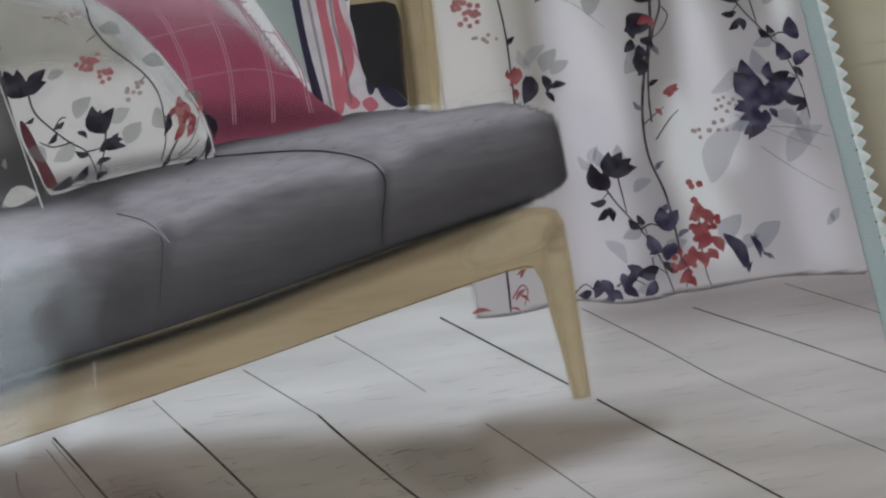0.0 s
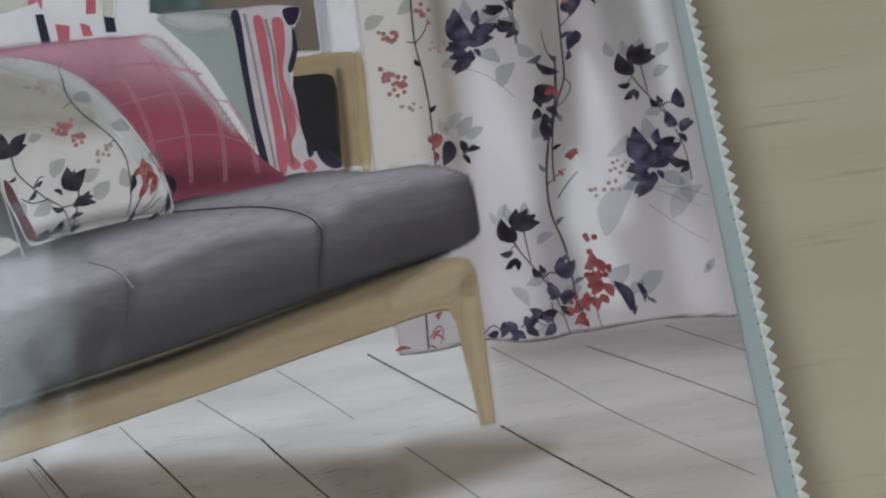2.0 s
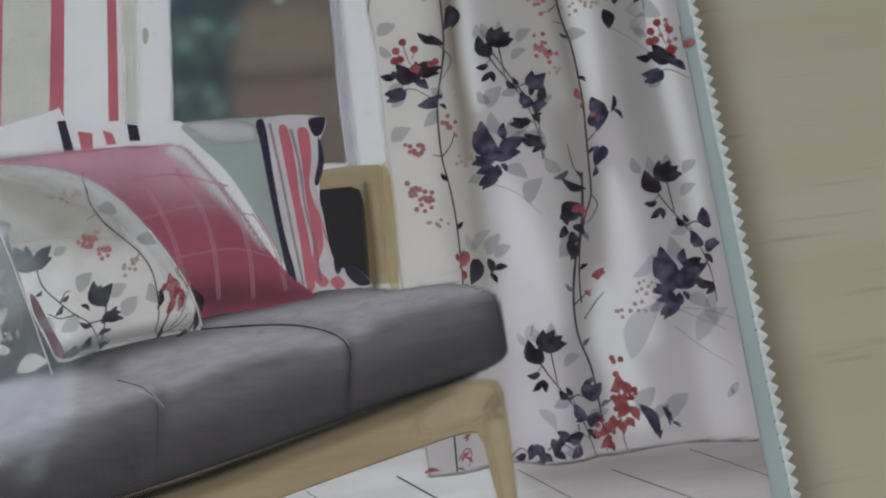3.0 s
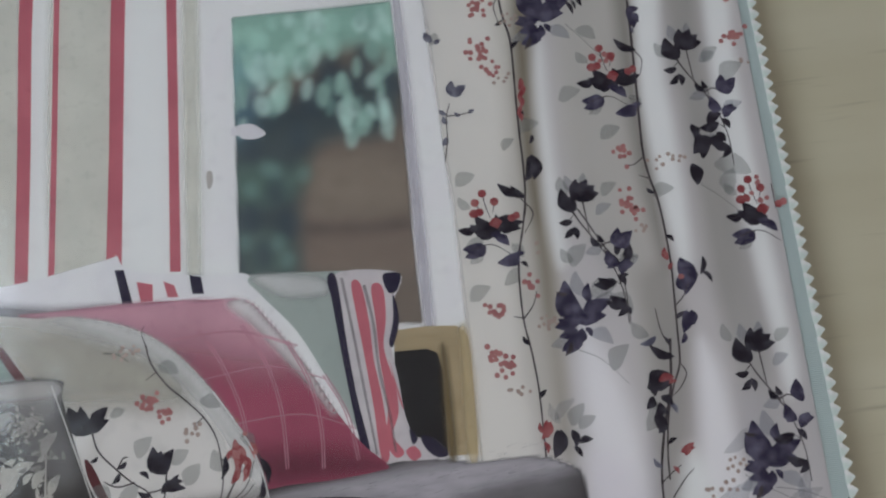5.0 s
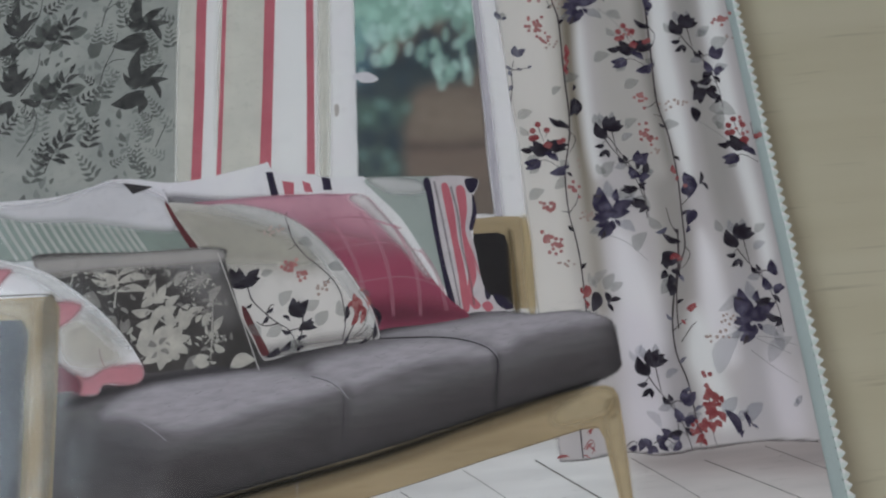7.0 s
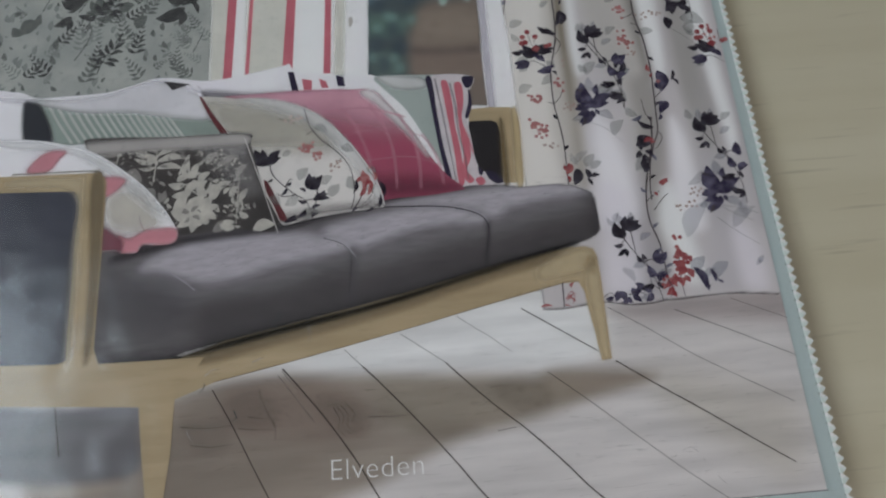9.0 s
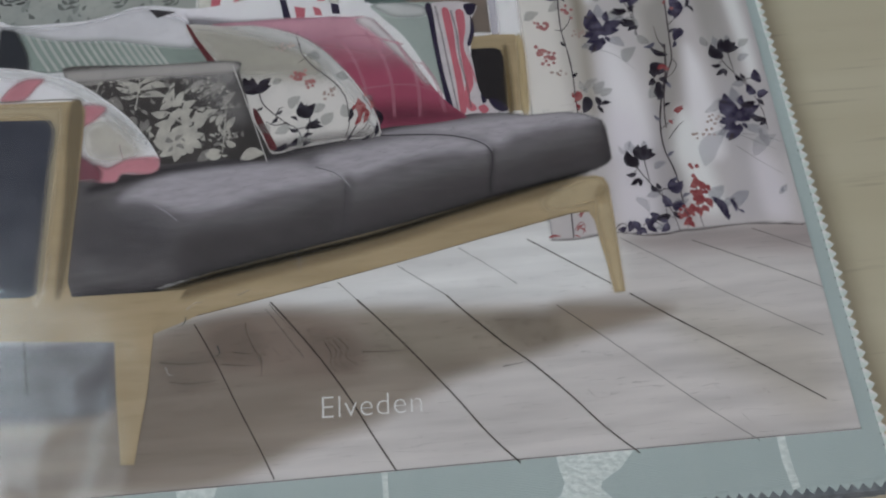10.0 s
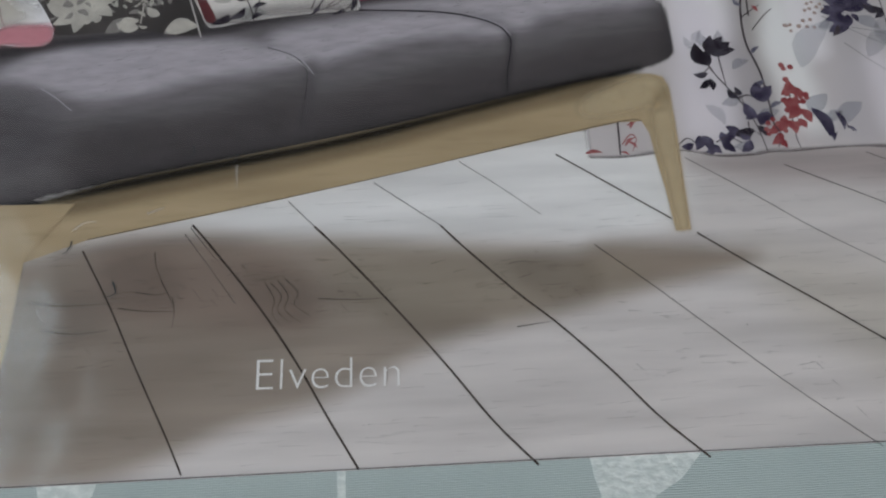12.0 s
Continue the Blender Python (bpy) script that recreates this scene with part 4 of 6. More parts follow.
soft("under_seat", [(-209.5, 16.6), (-190.8, 16.1), (-177.7, 17.4), (-157.2, 22.4), (-138.3, 25.9), (-119.2, 29.1), (-99.9, 32.2), (-80.3, 36.3), (-60.5, 40.8), (-40.4, 45.4), (-20.1, 49.7), (-5.9, 52.0), (-10.1, 50.1), (-20.3, 48.1), (-40.7, 43.2), (-60.7, 38.5), (-80.5, 33.5), (-100.0, 29.5), (-119.2, 26.1), (-138.3, 22.8), (-157.1, 19.5), (-175.8, 16.5), (-190.7, 14.9)], shade_ink, 12.6, sofa, 3)
soft("rail_shade", [(-168.3, 17.4), (-138.3, 23.4), (-119.2, 26.7), (-100.0, 30.1), (-80.5, 34.1), (-60.7, 39.1), (-40.6, 43.9), (-18.2, 49.0), (-12.8, 45.4), (-41.1, 39.1), (-61.1, 34.4), (-80.8, 29.3), (-100.1, 25.1), (-119.3, 21.7), (-138.2, 18.5), (-166.2, 13.2)], soft_ink("rail_shade_ink", C(116, 98, 70), 0.45), 12.5, sofa, 4, keep=RAIL_LINE, square=True)
pipe_ink = ink("piping_ink", C(40, 37, 42), C(54, 50, 56), 100)
line("cushion_joint", [(-90.2, 77.0), (-65.8, 75.2), (-53.8, 72.7), (-46.0, 69.1), (-42.8, 64.6), (-42.9, 60.0), (-44.4, 53.2), (-45.1, 46.1)], 0.6, pipe_ink, 13, sofa, 0.5)
line("cushion_joint", [(-114.8, 64.7), (-107.7, 61.7), (-103.8, 57.7), (-103.1, 52.7), (-104.2, 43.0), (-105.2, 35.3)], 0.3, faded("joint_ink", C(60, 57, 62), 0.7), 13, sofa, 0.7)
# highlights on the seat cushions' edges, drawn as pale ink lines
edge_highlight = faded("seat_highlight_ink", C(176, 172, 180), 0.7)
line("cushion_highlight", [(-113.2, 65.0), (-106.9, 62.1), (-103.4, 58.1), (-101.1, 54.7)], 0.42, edge_highlight, 13.2, sofa)
line("cushion_highlight", [(-51.7, 72.5), (-45.5, 69.5), (-42.3, 65.5)], 0.3, edge_highlight, 13.2, sofa)
line("cushion_highlight", [(-180.1, 53.8), (-175.2, 50.2), (-170.6, 45.9)], 0.4, edge_highlight, 13.2, sofa)
rng = random.Random(8)
for tone, n, k in (((160, 156, 166), 420, 0.34), ((52, 49, 54), 300, 0.3)):
    slubs = bmesh.new()
    for _ in range(n):
        u, v = rng.random(), rng.random()
        x0, y0 = -186 + u * 186, 20 + u * 38 + v * (46 - u * 18)
        if y0 < 34 + 38 * u:
            add_line(slubs, [(x0, y0), (x0 + rng.uniform(-0.2, 0.4), y0 - rng.uniform(1, 3.5))], 0.13, 13.4, 0.8)
        else:
            d = rng.uniform(1, 4)
            add_line(slubs, [(x0, y0), (x0 + d, y0 + d * rng.uniform(0.1, 0.3))], 0.14, 13.4, 0.8)
    linked("slub_threads", slubs, faded("slub_ink", C(*tone), k), sofa)
wood_light = soft_ink("wood_light_ink", C(190, 174, 140), 0.6)
soft("rail_light", [(-23.1, 42.3), (-8.4, 48.6), (-0.5, 48.3), (0.9, 41.9), (-5.9, 38.6), (-21.9, 36.5)], wood_light, 12.8, sofa, 5, keep=RAIL_LINE, square=True)
soft("leg_light", [(-3.9, 36.2), (1.3, 44.6), (1.9, 31.3), (1.3, 0.6), (-2.1, 0.5), (-3.2, 16.9)], wood_light, 12.8, sofa, 4, keep=RAIL_LINE, square=True)
line("rail_edge", [(-162.1, 5.5), (-138.1, 9.8), (-108.0, 15.4), (-77.4, 21.4), (-46.2, 28.1), (-14.0, 34.5), (-7.3, 34.5)], 0.3, faded("rail_edge_ink", C(110, 92, 64), 0.6), 12.9, sofa, 0)

# cushion details; light, tone and fold patches put printed light and shade into the colour
sage_band = soft_ink("sage_band_ink", C(134, 146, 139), 0.9, C(122, 134, 127), 40)
soft("sage_band", [(-247.8, 147.5), (-224.7, 140.3), (-202.2, 139.2), (-177.1, 133.6), (-165.6, 128.8), (-156.1, 118.5), (-200.9, 117.9), (-232.8, 120.5), (-240.2, 134.1)], sage_band, 15.3, sage_cushion, 2, keep=SAGE_CUSHION_LINE)
stripe_fade = faded("stripe_fade_ink", C(184, 186, 182), 0.75)
for sx in range(23):
    cut = [(x + (3.7 - 0.03 * sx) * sx, y - 0.12 * sx) for x, y in [(-240.9, 143.8), (-234.9, 132.7), (-228.5, 122.4)]]
    line("stripe", cut if sx < 17 else cut[:2], 1.25, stripe_fade, 15.5 + 0.03 * (sx % 2), sage_cushion, 0.1)
soft("top_light", [(-268.2, 150.2), (-237.6, 145.8), (-215.1, 146.0), (-199.1, 150.4), (-187.8, 151.1), (-169.9, 142.5), (-165.9, 130.1), (-177.0, 130.6), (-202.0, 136.2), (-224.5, 138.5), (-242.4, 143.9)], soft_ink("sage_light_ink", C(192, 190, 194), 0.9), 15.65, sage_cushion, 5, keep=SAGE_CUSHION_LINE)
soft("fold", [(-252.5, 145.0), (-248.9, 146.1), (-244.4, 143.5), (-238.6, 130.1), (-239.0, 122.3), (-250.1, 123.4)], soft_ink("dark_cushion_ink", C(58, 60, 66), 0.95), 15.8, sage_cushion, 2, keep=SAGE_CUSHION_LINE)
# shade in the crease between cushions, drawn as a dark triangle
area("cushion_crease_shade", [(-187.1, 151.3), (-174.6, 148.5), (-182.8, 146.0)], ink("cushion_crease_shade_ink", C(62, 60, 62)), 15.8, sage_cushion, smooth=False)
soft("fold", [(-171.1, 146.3), (-166.2, 142.1), (-147.4, 138.3), (-147.4, 136.5), (-167.4, 139.2)], soft_ink("fold_ink", C(110, 106, 112), 0.8), 12.5, back_cushion, 2, keep=BACK_CUSHION_LINE)
soft("fold", [(-167.5, 144.1), (-147.4, 140.8), (-127.5, 139.3), (-127.5, 135.7), (-147.4, 137.1), (-164.9, 139.5)], soft_ink("fold_ink", C(132, 128, 134), 0.7), 12.6, back_cushion, 4, keep=BACK_CUSHION_LINE)
for q, m in (([(-128.6, 150.5), (-125.8, 150.2), (-123.5, 138.9), (-126.7, 139.2)], navy_ink), ([(-122.1, 146.1), (-117.3, 144.7), (-117.5, 139.5), (-121.2, 139.6)], red_stripe), ([(-114.0, 145.3), (-110.8, 143.7), (-109.7, 139.9), (-112.9, 140.2)], red_stripe), ([(-106.0, 146.3), (-102.5, 145.3), (-101.9, 140.0), (-105.4, 140.4)], navy_ink)):
    area("stripe", q, m, 12.9, back_cushion, smooth=False)

white_stripe = ink("white_stripe_ink", C(184, 178, 180), C(166, 160, 164), 60)
area("stripe_ground", [(-63.0, 140.8), (-42.5, 139.4), (-44.9, 130.7), (-44.4, 125.4), (-47.1, 118.1), (-46.0, 107.8), (-45.1, 96.5), (-42.7, 90.2), (-37.7, 89.2), (-33.7, 84.4), (-35.8, 83.0), (-47.3, 83.6), (-55.8, 84.9), (-58.5, 100.6), (-61.2, 123.6)], white_stripe, 14.3, stripe_cushion)
area("stripe", [(-64.3, 140.4), (-61.5, 140.1), (-60.3, 121.7), (-58.9, 104.5), (-56.5, 87.7), (-58.6, 86.8), (-60.5, 100.8), (-62.2, 117.9), (-63.4, 132.5)], navy_ink, 14.6, stripe_cushion)
area("stripe", [(-57.1, 137.9), (-54.3, 137.3), (-52.9, 125.7), (-52.7, 114.1), (-51.4, 102.7), (-50.9, 86.1), (-53.5, 85.2), (-54.2, 100.1), (-55.5, 116.7), (-56.6, 128.9)], red_stripe, 14.6, stripe_cushion)
area("stripe", [(-51.2, 136.1), (-47.8, 135.7), (-47.7, 126.3), (-49.3, 117.2), (-47.2, 106.2), (-47.0, 97.8), (-49.4, 91.4), (-46.6, 86.2), (-49.2, 84.8), (-51.5, 90.0), (-50.1, 99.7), (-50.9, 113.3), (-50.9, 125.4)], red_stripe, 14.8, stripe_cushion)
area("stripe", [(-48.1, 113.6), (-47.1, 107.9), (-45.4, 98.7), (-46.6, 102.2)], red_stripe, 14.85, stripe_cushion)
area("stripe", [(-46.1, 86.2), (-43.4, 87.5), (-41.7, 84.6), (-44.3, 83.3)], red_stripe, 14.9, stripe_cushion)
for q in ([(-47.3, 139.3), (-42.0, 139.0), (-43.5, 134.1), (-46.2, 133.8)], [(-44.9, 133.1), (-43.8, 125.3), (-46.4, 117.5), (-47.6, 118.7), (-45.6, 125.5)], [(-41.2, 90.0), (-37.2, 88.8), (-33.7, 84.1), (-36.8, 83.4), (-40.0, 86.1)], [(-44.4, 92.6), (-42.2, 89.6), (-43.9, 88.1)]):
    area("stripe", q, navy_ink, 15.0, stripe_cushion)
for q in ([(-59.9, 139.9), (-58.1, 123.3), (-56.5, 106.0), (-54.6, 86.4)], [(-53.3, 136.9), (-51.7, 124.9), (-51.4, 111.1), (-49.6, 96.9), (-49.1, 86.4)]):
    line("crease_tone", q, 1.0, faded("stripe_fold_ink", C(120, 112, 116), 0.4), 14.95, stripe_cushion)
soft("top_light", [(-87.2, 144.3), (-67.3, 141.0), (-64.7, 135.8), (-72.7, 135.5), (-80.1, 137.4)], soft_ink("cushion_light_ink", C(186, 186, 186), 0.85), 14.4, stripe_cushion, 4, keep=STRIPE_CUSHION_LINE)

soft("top_light", [(-169.9, 142.5), (-147.5, 146.3), (-122.3, 146.7), (-102.1, 147.7), (-79.6, 145.4), (-70.9, 126.2), (-81.3, 116.7), (-105.6, 122.7), (-127.6, 126.1), (-152.3, 132.8)], soft_ink("pink_light_ink", C(200, 152, 168), 0.75), 17.3, pink_cushion, 24, keep=PINK_CUSHION_LINE)
soft("low_tone", [(-90.1, 90.9), (-66.4, 88.5), (-52.7, 82.5), (-81.2, 81.2), (-87.6, 84.6)], soft_ink("pink_deep_ink", C(112, 50, 72), 0.6), 17.4, pink_cushion, 12, keep=PINK_CUSHION_LINE)
soft("edge_light", [(-89.6, 137.5), (-83.7, 130.4), (-77.5, 121.7), (-71.8, 113.1), (-65.5, 101.2), (-67.1, 100.8), (-74.0, 111.1), (-80.2, 119.1), (-87.5, 128.5), (-94.9, 135.7)], soft_ink("pink_edge_ink", C(222, 206, 212), 0.8), 17.45, pink_cushion, 4, keep=PINK_CUSHION_LINE)
plaid_ink = faded("plaid_ink", C(196, 140, 156), 0.6)
for q in ([(-104.8, 129.1), (-98.9, 118.8), (-94.1, 105.3), (-92.3, 93.9)], [(-91.7, 129.0), (-85.0, 115.9), (-81.8, 101.2), (-81.6, 85.1)], [(-78.5, 122.6), (-72.6, 108.9), (-70.6, 95.9), (-71.0, 84.0)], [(-68.3, 111.3), (-62.7, 99.3), (-60.5, 85.2)],
          [(-112.8, 127.0), (-93.0, 127.3), (-75.7, 120.8)]):
    line("plaid_line", q, 0.42, plaid_ink, 17.6, pink_cushion, 0.2)
    line("plaid_line", [(x + 0.75, y + 0.2) for x, y in q], 0.42, plaid_ink, 17.6, pink_cushion, 0.2)
for q in ([(-103.4, 114.3), (-83.8, 115.8), (-67.6, 110.1)], [(-94.4, 100.2), (-75.1, 100.6), (-60.0, 94.5)]):
    line("plaid_line", q, 0.36, plaid_ink, 17.6, pink_cushion, 0.2)

maroon = ink("maroon_ink", C(104, 56, 60), C(84, 44, 48))
area("side", [(-170.0, 140.8), (-168.4, 140.0), (-164.1, 132.0), (-156.7, 120.3), (-159.3, 120.0), (-165.1, 129.7)], maroon, 20.3, flower_cushion)
soft("tone", [(-167.0, 138.1), (-147.4, 134.4), (-126.6, 127.1), (-111.3, 117.0), (-111.6, 108.5), (-132.1, 110.5), (-147.5, 112.0), (-157.8, 121.5)], soft_ink("cream_tone_ink", C(166, 162, 150), 0.65), 20.2, flower_cushion, 14, keep=FLOWER_CUSHION_LINE)
soft("tone", [(-152.6, 139.6), (-126.4, 134.1), (-108.6, 121.9), (-96.5, 104.3), (-89.6, 89.8), (-86.8, 78.8), (-92.4, 84.7), (-101.7, 102.0), (-116.4, 120.3), (-134.4, 130.8)], soft_ink("cream_light_ink", C(208, 205, 207), 0.7), 20.22, flower_cushion, 9, keep=FLOWER_CUSHION_LINE)
soft("tone", [(-132.7, 72.6), (-112.8, 75.4), (-92.9, 75.6), (-87.8, 78.9), (-97.7, 79.8), (-117.7, 79.1), (-132.7, 76.8)], soft_ink("cream_dim_ink", C(132, 127, 127), 0.6), 20.25, flower_cushion, 6, keep=FLOWER_CUSHION_LINE)
dark_leaf = ink("dark_leaf_ink", C(40, 36, 43), C(72, 68, 78), 260, lo=0.42, hi=0.72)
violet_leaf = ink("violet_leaf_ink", C(52, 47, 66), C(96, 92, 112), 260, lo=0.42, hi=0.72)
slate_leaf = ink("slate_leaf_ink", C(78, 76, 92), C(126, 126, 138), 260, lo=0.4, hi=0.7)
red_ink = ink("berry_red_ink", C(124, 50, 56), C(152, 92, 92), 260, lo=0.4, hi=0.7)
rose_ink = ink("berry_rose_ink", C(158, 106, 104), C(140, 84, 86), 220)
tan_ink = ink("berry_tan_ink", C(138, 118, 112), C(152, 134, 126), 220)
stem_ink = ink("stem_ink", C(54, 48, 50), C(78, 70, 74), 220)
grey_leaf = faded("grey_leaf_ink", C(134, 138, 136), 0.3)
blue_leaf = faded("blue_leaf_ink", C(126, 132, 148), 0.28)

# flowers on the cream cushion
FC = flower_cushion
leaves("faint_leaf", [(-132.2, 106.6), (-127.7, 108.3), (-138.4, 86.8), (-133.4, 82.3), (-124.8, 93.6), (-120.4, 99.3), (-114.9, 90.6), (-109.8, 94.2), (-125.2, 85.6), (-131.4, 82.1), (-111.3, 84.2), (-106.8, 89.9), (-98.9, 87.1), (-102.5, 93.5), (-94.2, 96.9), (-90.4, 92.4), (-117.2, 119.8), (-111.2, 117.2), (-105.6, 108.3), (-99.6, 105.6), (-123.8, 75.4), (-115.7, 77.4)], 0.65, grey_leaf, 20.5, FC)
stems("stem", [[(-138.0, 103.9), (-136.3, 97.1), (-131.0, 90.9), (-126.8, 86.9), (-122.5, 83.7), (-120.4, 79.5), (-119.1, 74.2)], [(-131.0, 90.9), (-129.2, 94.0), (-127.6, 94.3)], [(-116.6, 88.8), (-117.4, 82.8), (-119.5, 75.0)], [(-120.5, 126.5), (-119.2, 120.8), (-115.1, 114.2), (-109.7, 108.7), (-104.7, 103.2), (-101.5, 97.1), (-100.4, 90.1), (-100.4, 83.2), (-102.0, 77.7)], [(-90.4, 93.2), (-88.4, 86.9), (-89.4, 80.1), (-92.5, 76.0)], [(-100.0, 78.3), (-96.8, 83.6), (-94.5, 86.7)], [(-122.6, 83.3), (-117.7, 84.0), (-112.0, 85.5)], [(-126.0, 86.8), (-131.2, 86.1), (-135.1, 88.1)]], 0.55, stem_ink, 20.8, FC)
stems("twig", [[(-133.3, 125.5), (-129.2, 124.7), (-126.1, 122.3)], [(-120.5, 126.5), (-121.5, 130.0), (-120.6, 132.5)], [(-117.7, 118.2), (-121.1, 116.0)], [(-104.7, 103.2), (-107.7, 101.0)], [(-100.4, 90.1), (-96.6, 90.9)], [(-119.1, 74.2), (-123.9, 74.2), (-129.5, 74.0)], [(-97.1, 78.8), (-93.2, 82.5), (-90.7, 89.2)], [(-98.8, 77.4), (-94.3, 79.4), (-91.2, 82.3)]], 0.34, stem_ink, 20.85, FC)
leaves("dark_petal", [(-137.3, 102.5), (-144.6, 110.7), (-137.6, 103.0), (-140.9, 110.7), (-137.2, 103.0), (-132.9, 109.6), (-137.3, 102.5), (-132.7, 105.8), (-138.0, 103.9), (-142.4, 105.9), (-143.8, 109.3), (-145.6, 107.0)], 0.55, dark_leaf, 21, FC)
leaves("dark_petal", [(-117.1, 88.0), (-120.2, 96.4), (-117.0, 88.4), (-114.2, 95.1), (-116.7, 88.0), (-117.9, 95.0), (-117.0, 89.2), (-119.2, 92.3)], 0.55, dark_leaf, 21.1, FC)
leaves("dark_leaf", [(-126.5, 76.9), (-131.9, 73.8), (-125.8, 75.6), (-130.6, 75.3), (-122.0, 79.2), (-126.2, 75.6), (-119.6, 79.4), (-115.5, 80.6), (-118.6, 82.9), (-112.4, 85.9), (-117.0, 83.2), (-111.3, 83.4), (-130.2, 90.1), (-132.8, 87.1), (-128.1, 93.1), (-131.0, 91.3), (-124.6, 89.5), (-121.9, 87.3), (-121.4, 82.4), (-125.3, 84.0), (-115.3, 84.6), (-113.1, 87.6), (-119.8, 75.0), (-116.6, 76.7), (-136.4, 95.5), (-138.9, 94.1)], 0.42, dark_leaf, 21.05, FC)
leaves("dark_leaf", [(-89.0, 89.4), (-87.2, 81.9), (-88.7, 82.9), (-90.0, 76.6), (-92.0, 77.5), (-95.8, 75.5), (-99.5, 79.1), (-102.2, 75.7), (-99.1, 91.2), (-100.7, 84.8)], 0.28, dark_leaf, 21.4, FC)
leaves("red_petal", [(-95.9, 95.8), (-97.4, 91.0), (-94.8, 94.0), (-94.4, 88.3), (-96.6, 90.9), (-95.4, 85.9), (-93.8, 90.7), (-92.1, 86.4), (-95.7, 87.6), (-98.0, 83.0), (-93.2, 88.2), (-94.4, 83.4), (-91.9, 94.6), (-90.6, 89.6), (-98.7, 89.9), (-96.5, 93.0)], 0.4, red_ink, 21.2, FC)
cluster("rose_berry", [(-94.9, 92.4)][0], 16, 1.8, 3.6, 0.75, rose_ink, 21.6, FC, 10)
cluster("rose_berry", [(-120.2, 109.6)][0], 16, 1.7, 1.5, 0.75, rose_ink, 21.25, FC, 9)
cluster("rose_berry", [(-115.6, 105.1)][0], 12, 1.7, 1.2, 0.75, rose_ink, 21.27, FC, 19)
cluster("tan_berry", [(-108.2, 99.4)][0], 8, 1.5, 2.0, 0.7, tan_ink, 21.3, FC, 11)
cluster("tan_berry", [(-126.8, 124.5)][0], 12, 2.4, 1.2, 0.55, tan_ink, 21.3, FC, 12)
area("side", [(-140.4, 95.1), (-138.1, 92.8), (-134.5, 84.4), (-130.6, 75.7), (-133.4, 74.8), (-136.2, 81.8), (-139.5, 89.3)], maroon, 20.3, flower_cushion)
line("edge", [(-101.3, 110.3), (-93.8, 97.9), (-89.3, 87.6), (-87.3, 77.8)], 0.5, faded("cream_edge_ink", C(214, 210, 210), 0.7), 21.8, FC, 0.1)

# leaves on the charcoal cushion
LC = leaf_cushion
pale_leaf = ink("pale_leaf_ink", C(172, 168, 160), C(146, 142, 136), 200)
dull_leaf = ink("dull_leaf_ink", C(132, 128, 124), C(108, 104, 102), 200)
leaves("fern", [(-189.7, 112.1), (-200.1, 116.6), (-189.3, 109.2), (-199.3, 111.7), (-189.6, 106.5), (-197.1, 106.4), (-188.9, 112.1), (-178.4, 114.1), (-188.8, 109.2), (-175.8, 109.6), (-189.1, 105.8), (-177.0, 104.6), (-189.1, 114.9), (-195.6, 119.0), (-188.6, 114.9), (-180.9, 117.3)], 0.26, pale_leaf, 23.6, LC)
stems("fern_stem", [[(-190.2, 99.0), (-189.4, 107.9), (-188.8, 118.3)], [(-205.9, 119.5), (-206.5, 113.8), (-208.0, 107.7)], [(-151.5, 101.2), (-152.3, 86.1), (-153.1, 75.0)], [(-175.8, 96.7), (-168.4, 89.1), (-161.1, 81.6)]], 0.7, pale_leaf, 23.9, LC)
leaves("leaf", [(-174.9, 99.9), (-174.3, 108.9), (-172.1, 100.2), (-169.9, 106.7), (-175.8, 96.4), (-183.4, 97.2), (-172.8, 93.1), (-181.7, 91.2), (-170.1, 96.7), (-164.7, 101.7), (-170.9, 92.9), (-165.8, 97.4), (-166.6, 91.4), (-159.7, 94.0), (-167.4, 88.7), (-164.5, 84.1), (-163.2, 87.8), (-160.4, 91.3), (-158.5, 90.0), (-155.7, 93.0)], 0.5, pale_leaf, 23.7, LC)
leaves("petal", [(-173.3, 81.5), (-181.9, 83.7), (-173.3, 81.5), (-179.1, 90.4), (-173.3, 81.5), (-172.6, 88.7), (-173.3, 81.5), (-167.0, 90.3), (-173.3, 81.5), (-164.0, 82.4), (-173.3, 81.5), (-165.7, 76.2), (-173.3, 81.5), (-172.6, 72.7), (-173.3, 81.5), (-179.2, 76.0)], 0.55, pale_leaf, 23.8, LC)
leaves("petal", [(-173.8, 82.3), (-177.3, 85.9), (-172.9, 82.8), (-169.7, 85.2), (-173.8, 80.2), (-176.0, 77.8), (-172.4, 80.6), (-169.0, 78.7)], 0.5, dull_leaf, 24.4, LC)
leaves("leaf", [(-210.6, 117.1), (-216.2, 114.8), (-198.8, 106.8), (-203.4, 103.9), (-195.5, 99.8), (-198.8, 106.8), (-190.0, 95.9), (-193.0, 89.6), (-184.7, 94.3), (-188.2, 88.1), (-163.3, 72.3), (-153.6, 76.1), (-145.8, 71.1), (-136.7, 73.9), (-212.8, 113.9), (-203.2, 115.8), (-184.5, 88.8), (-187.6, 94.0)], 0.45, dull_leaf, 23.65, LC)
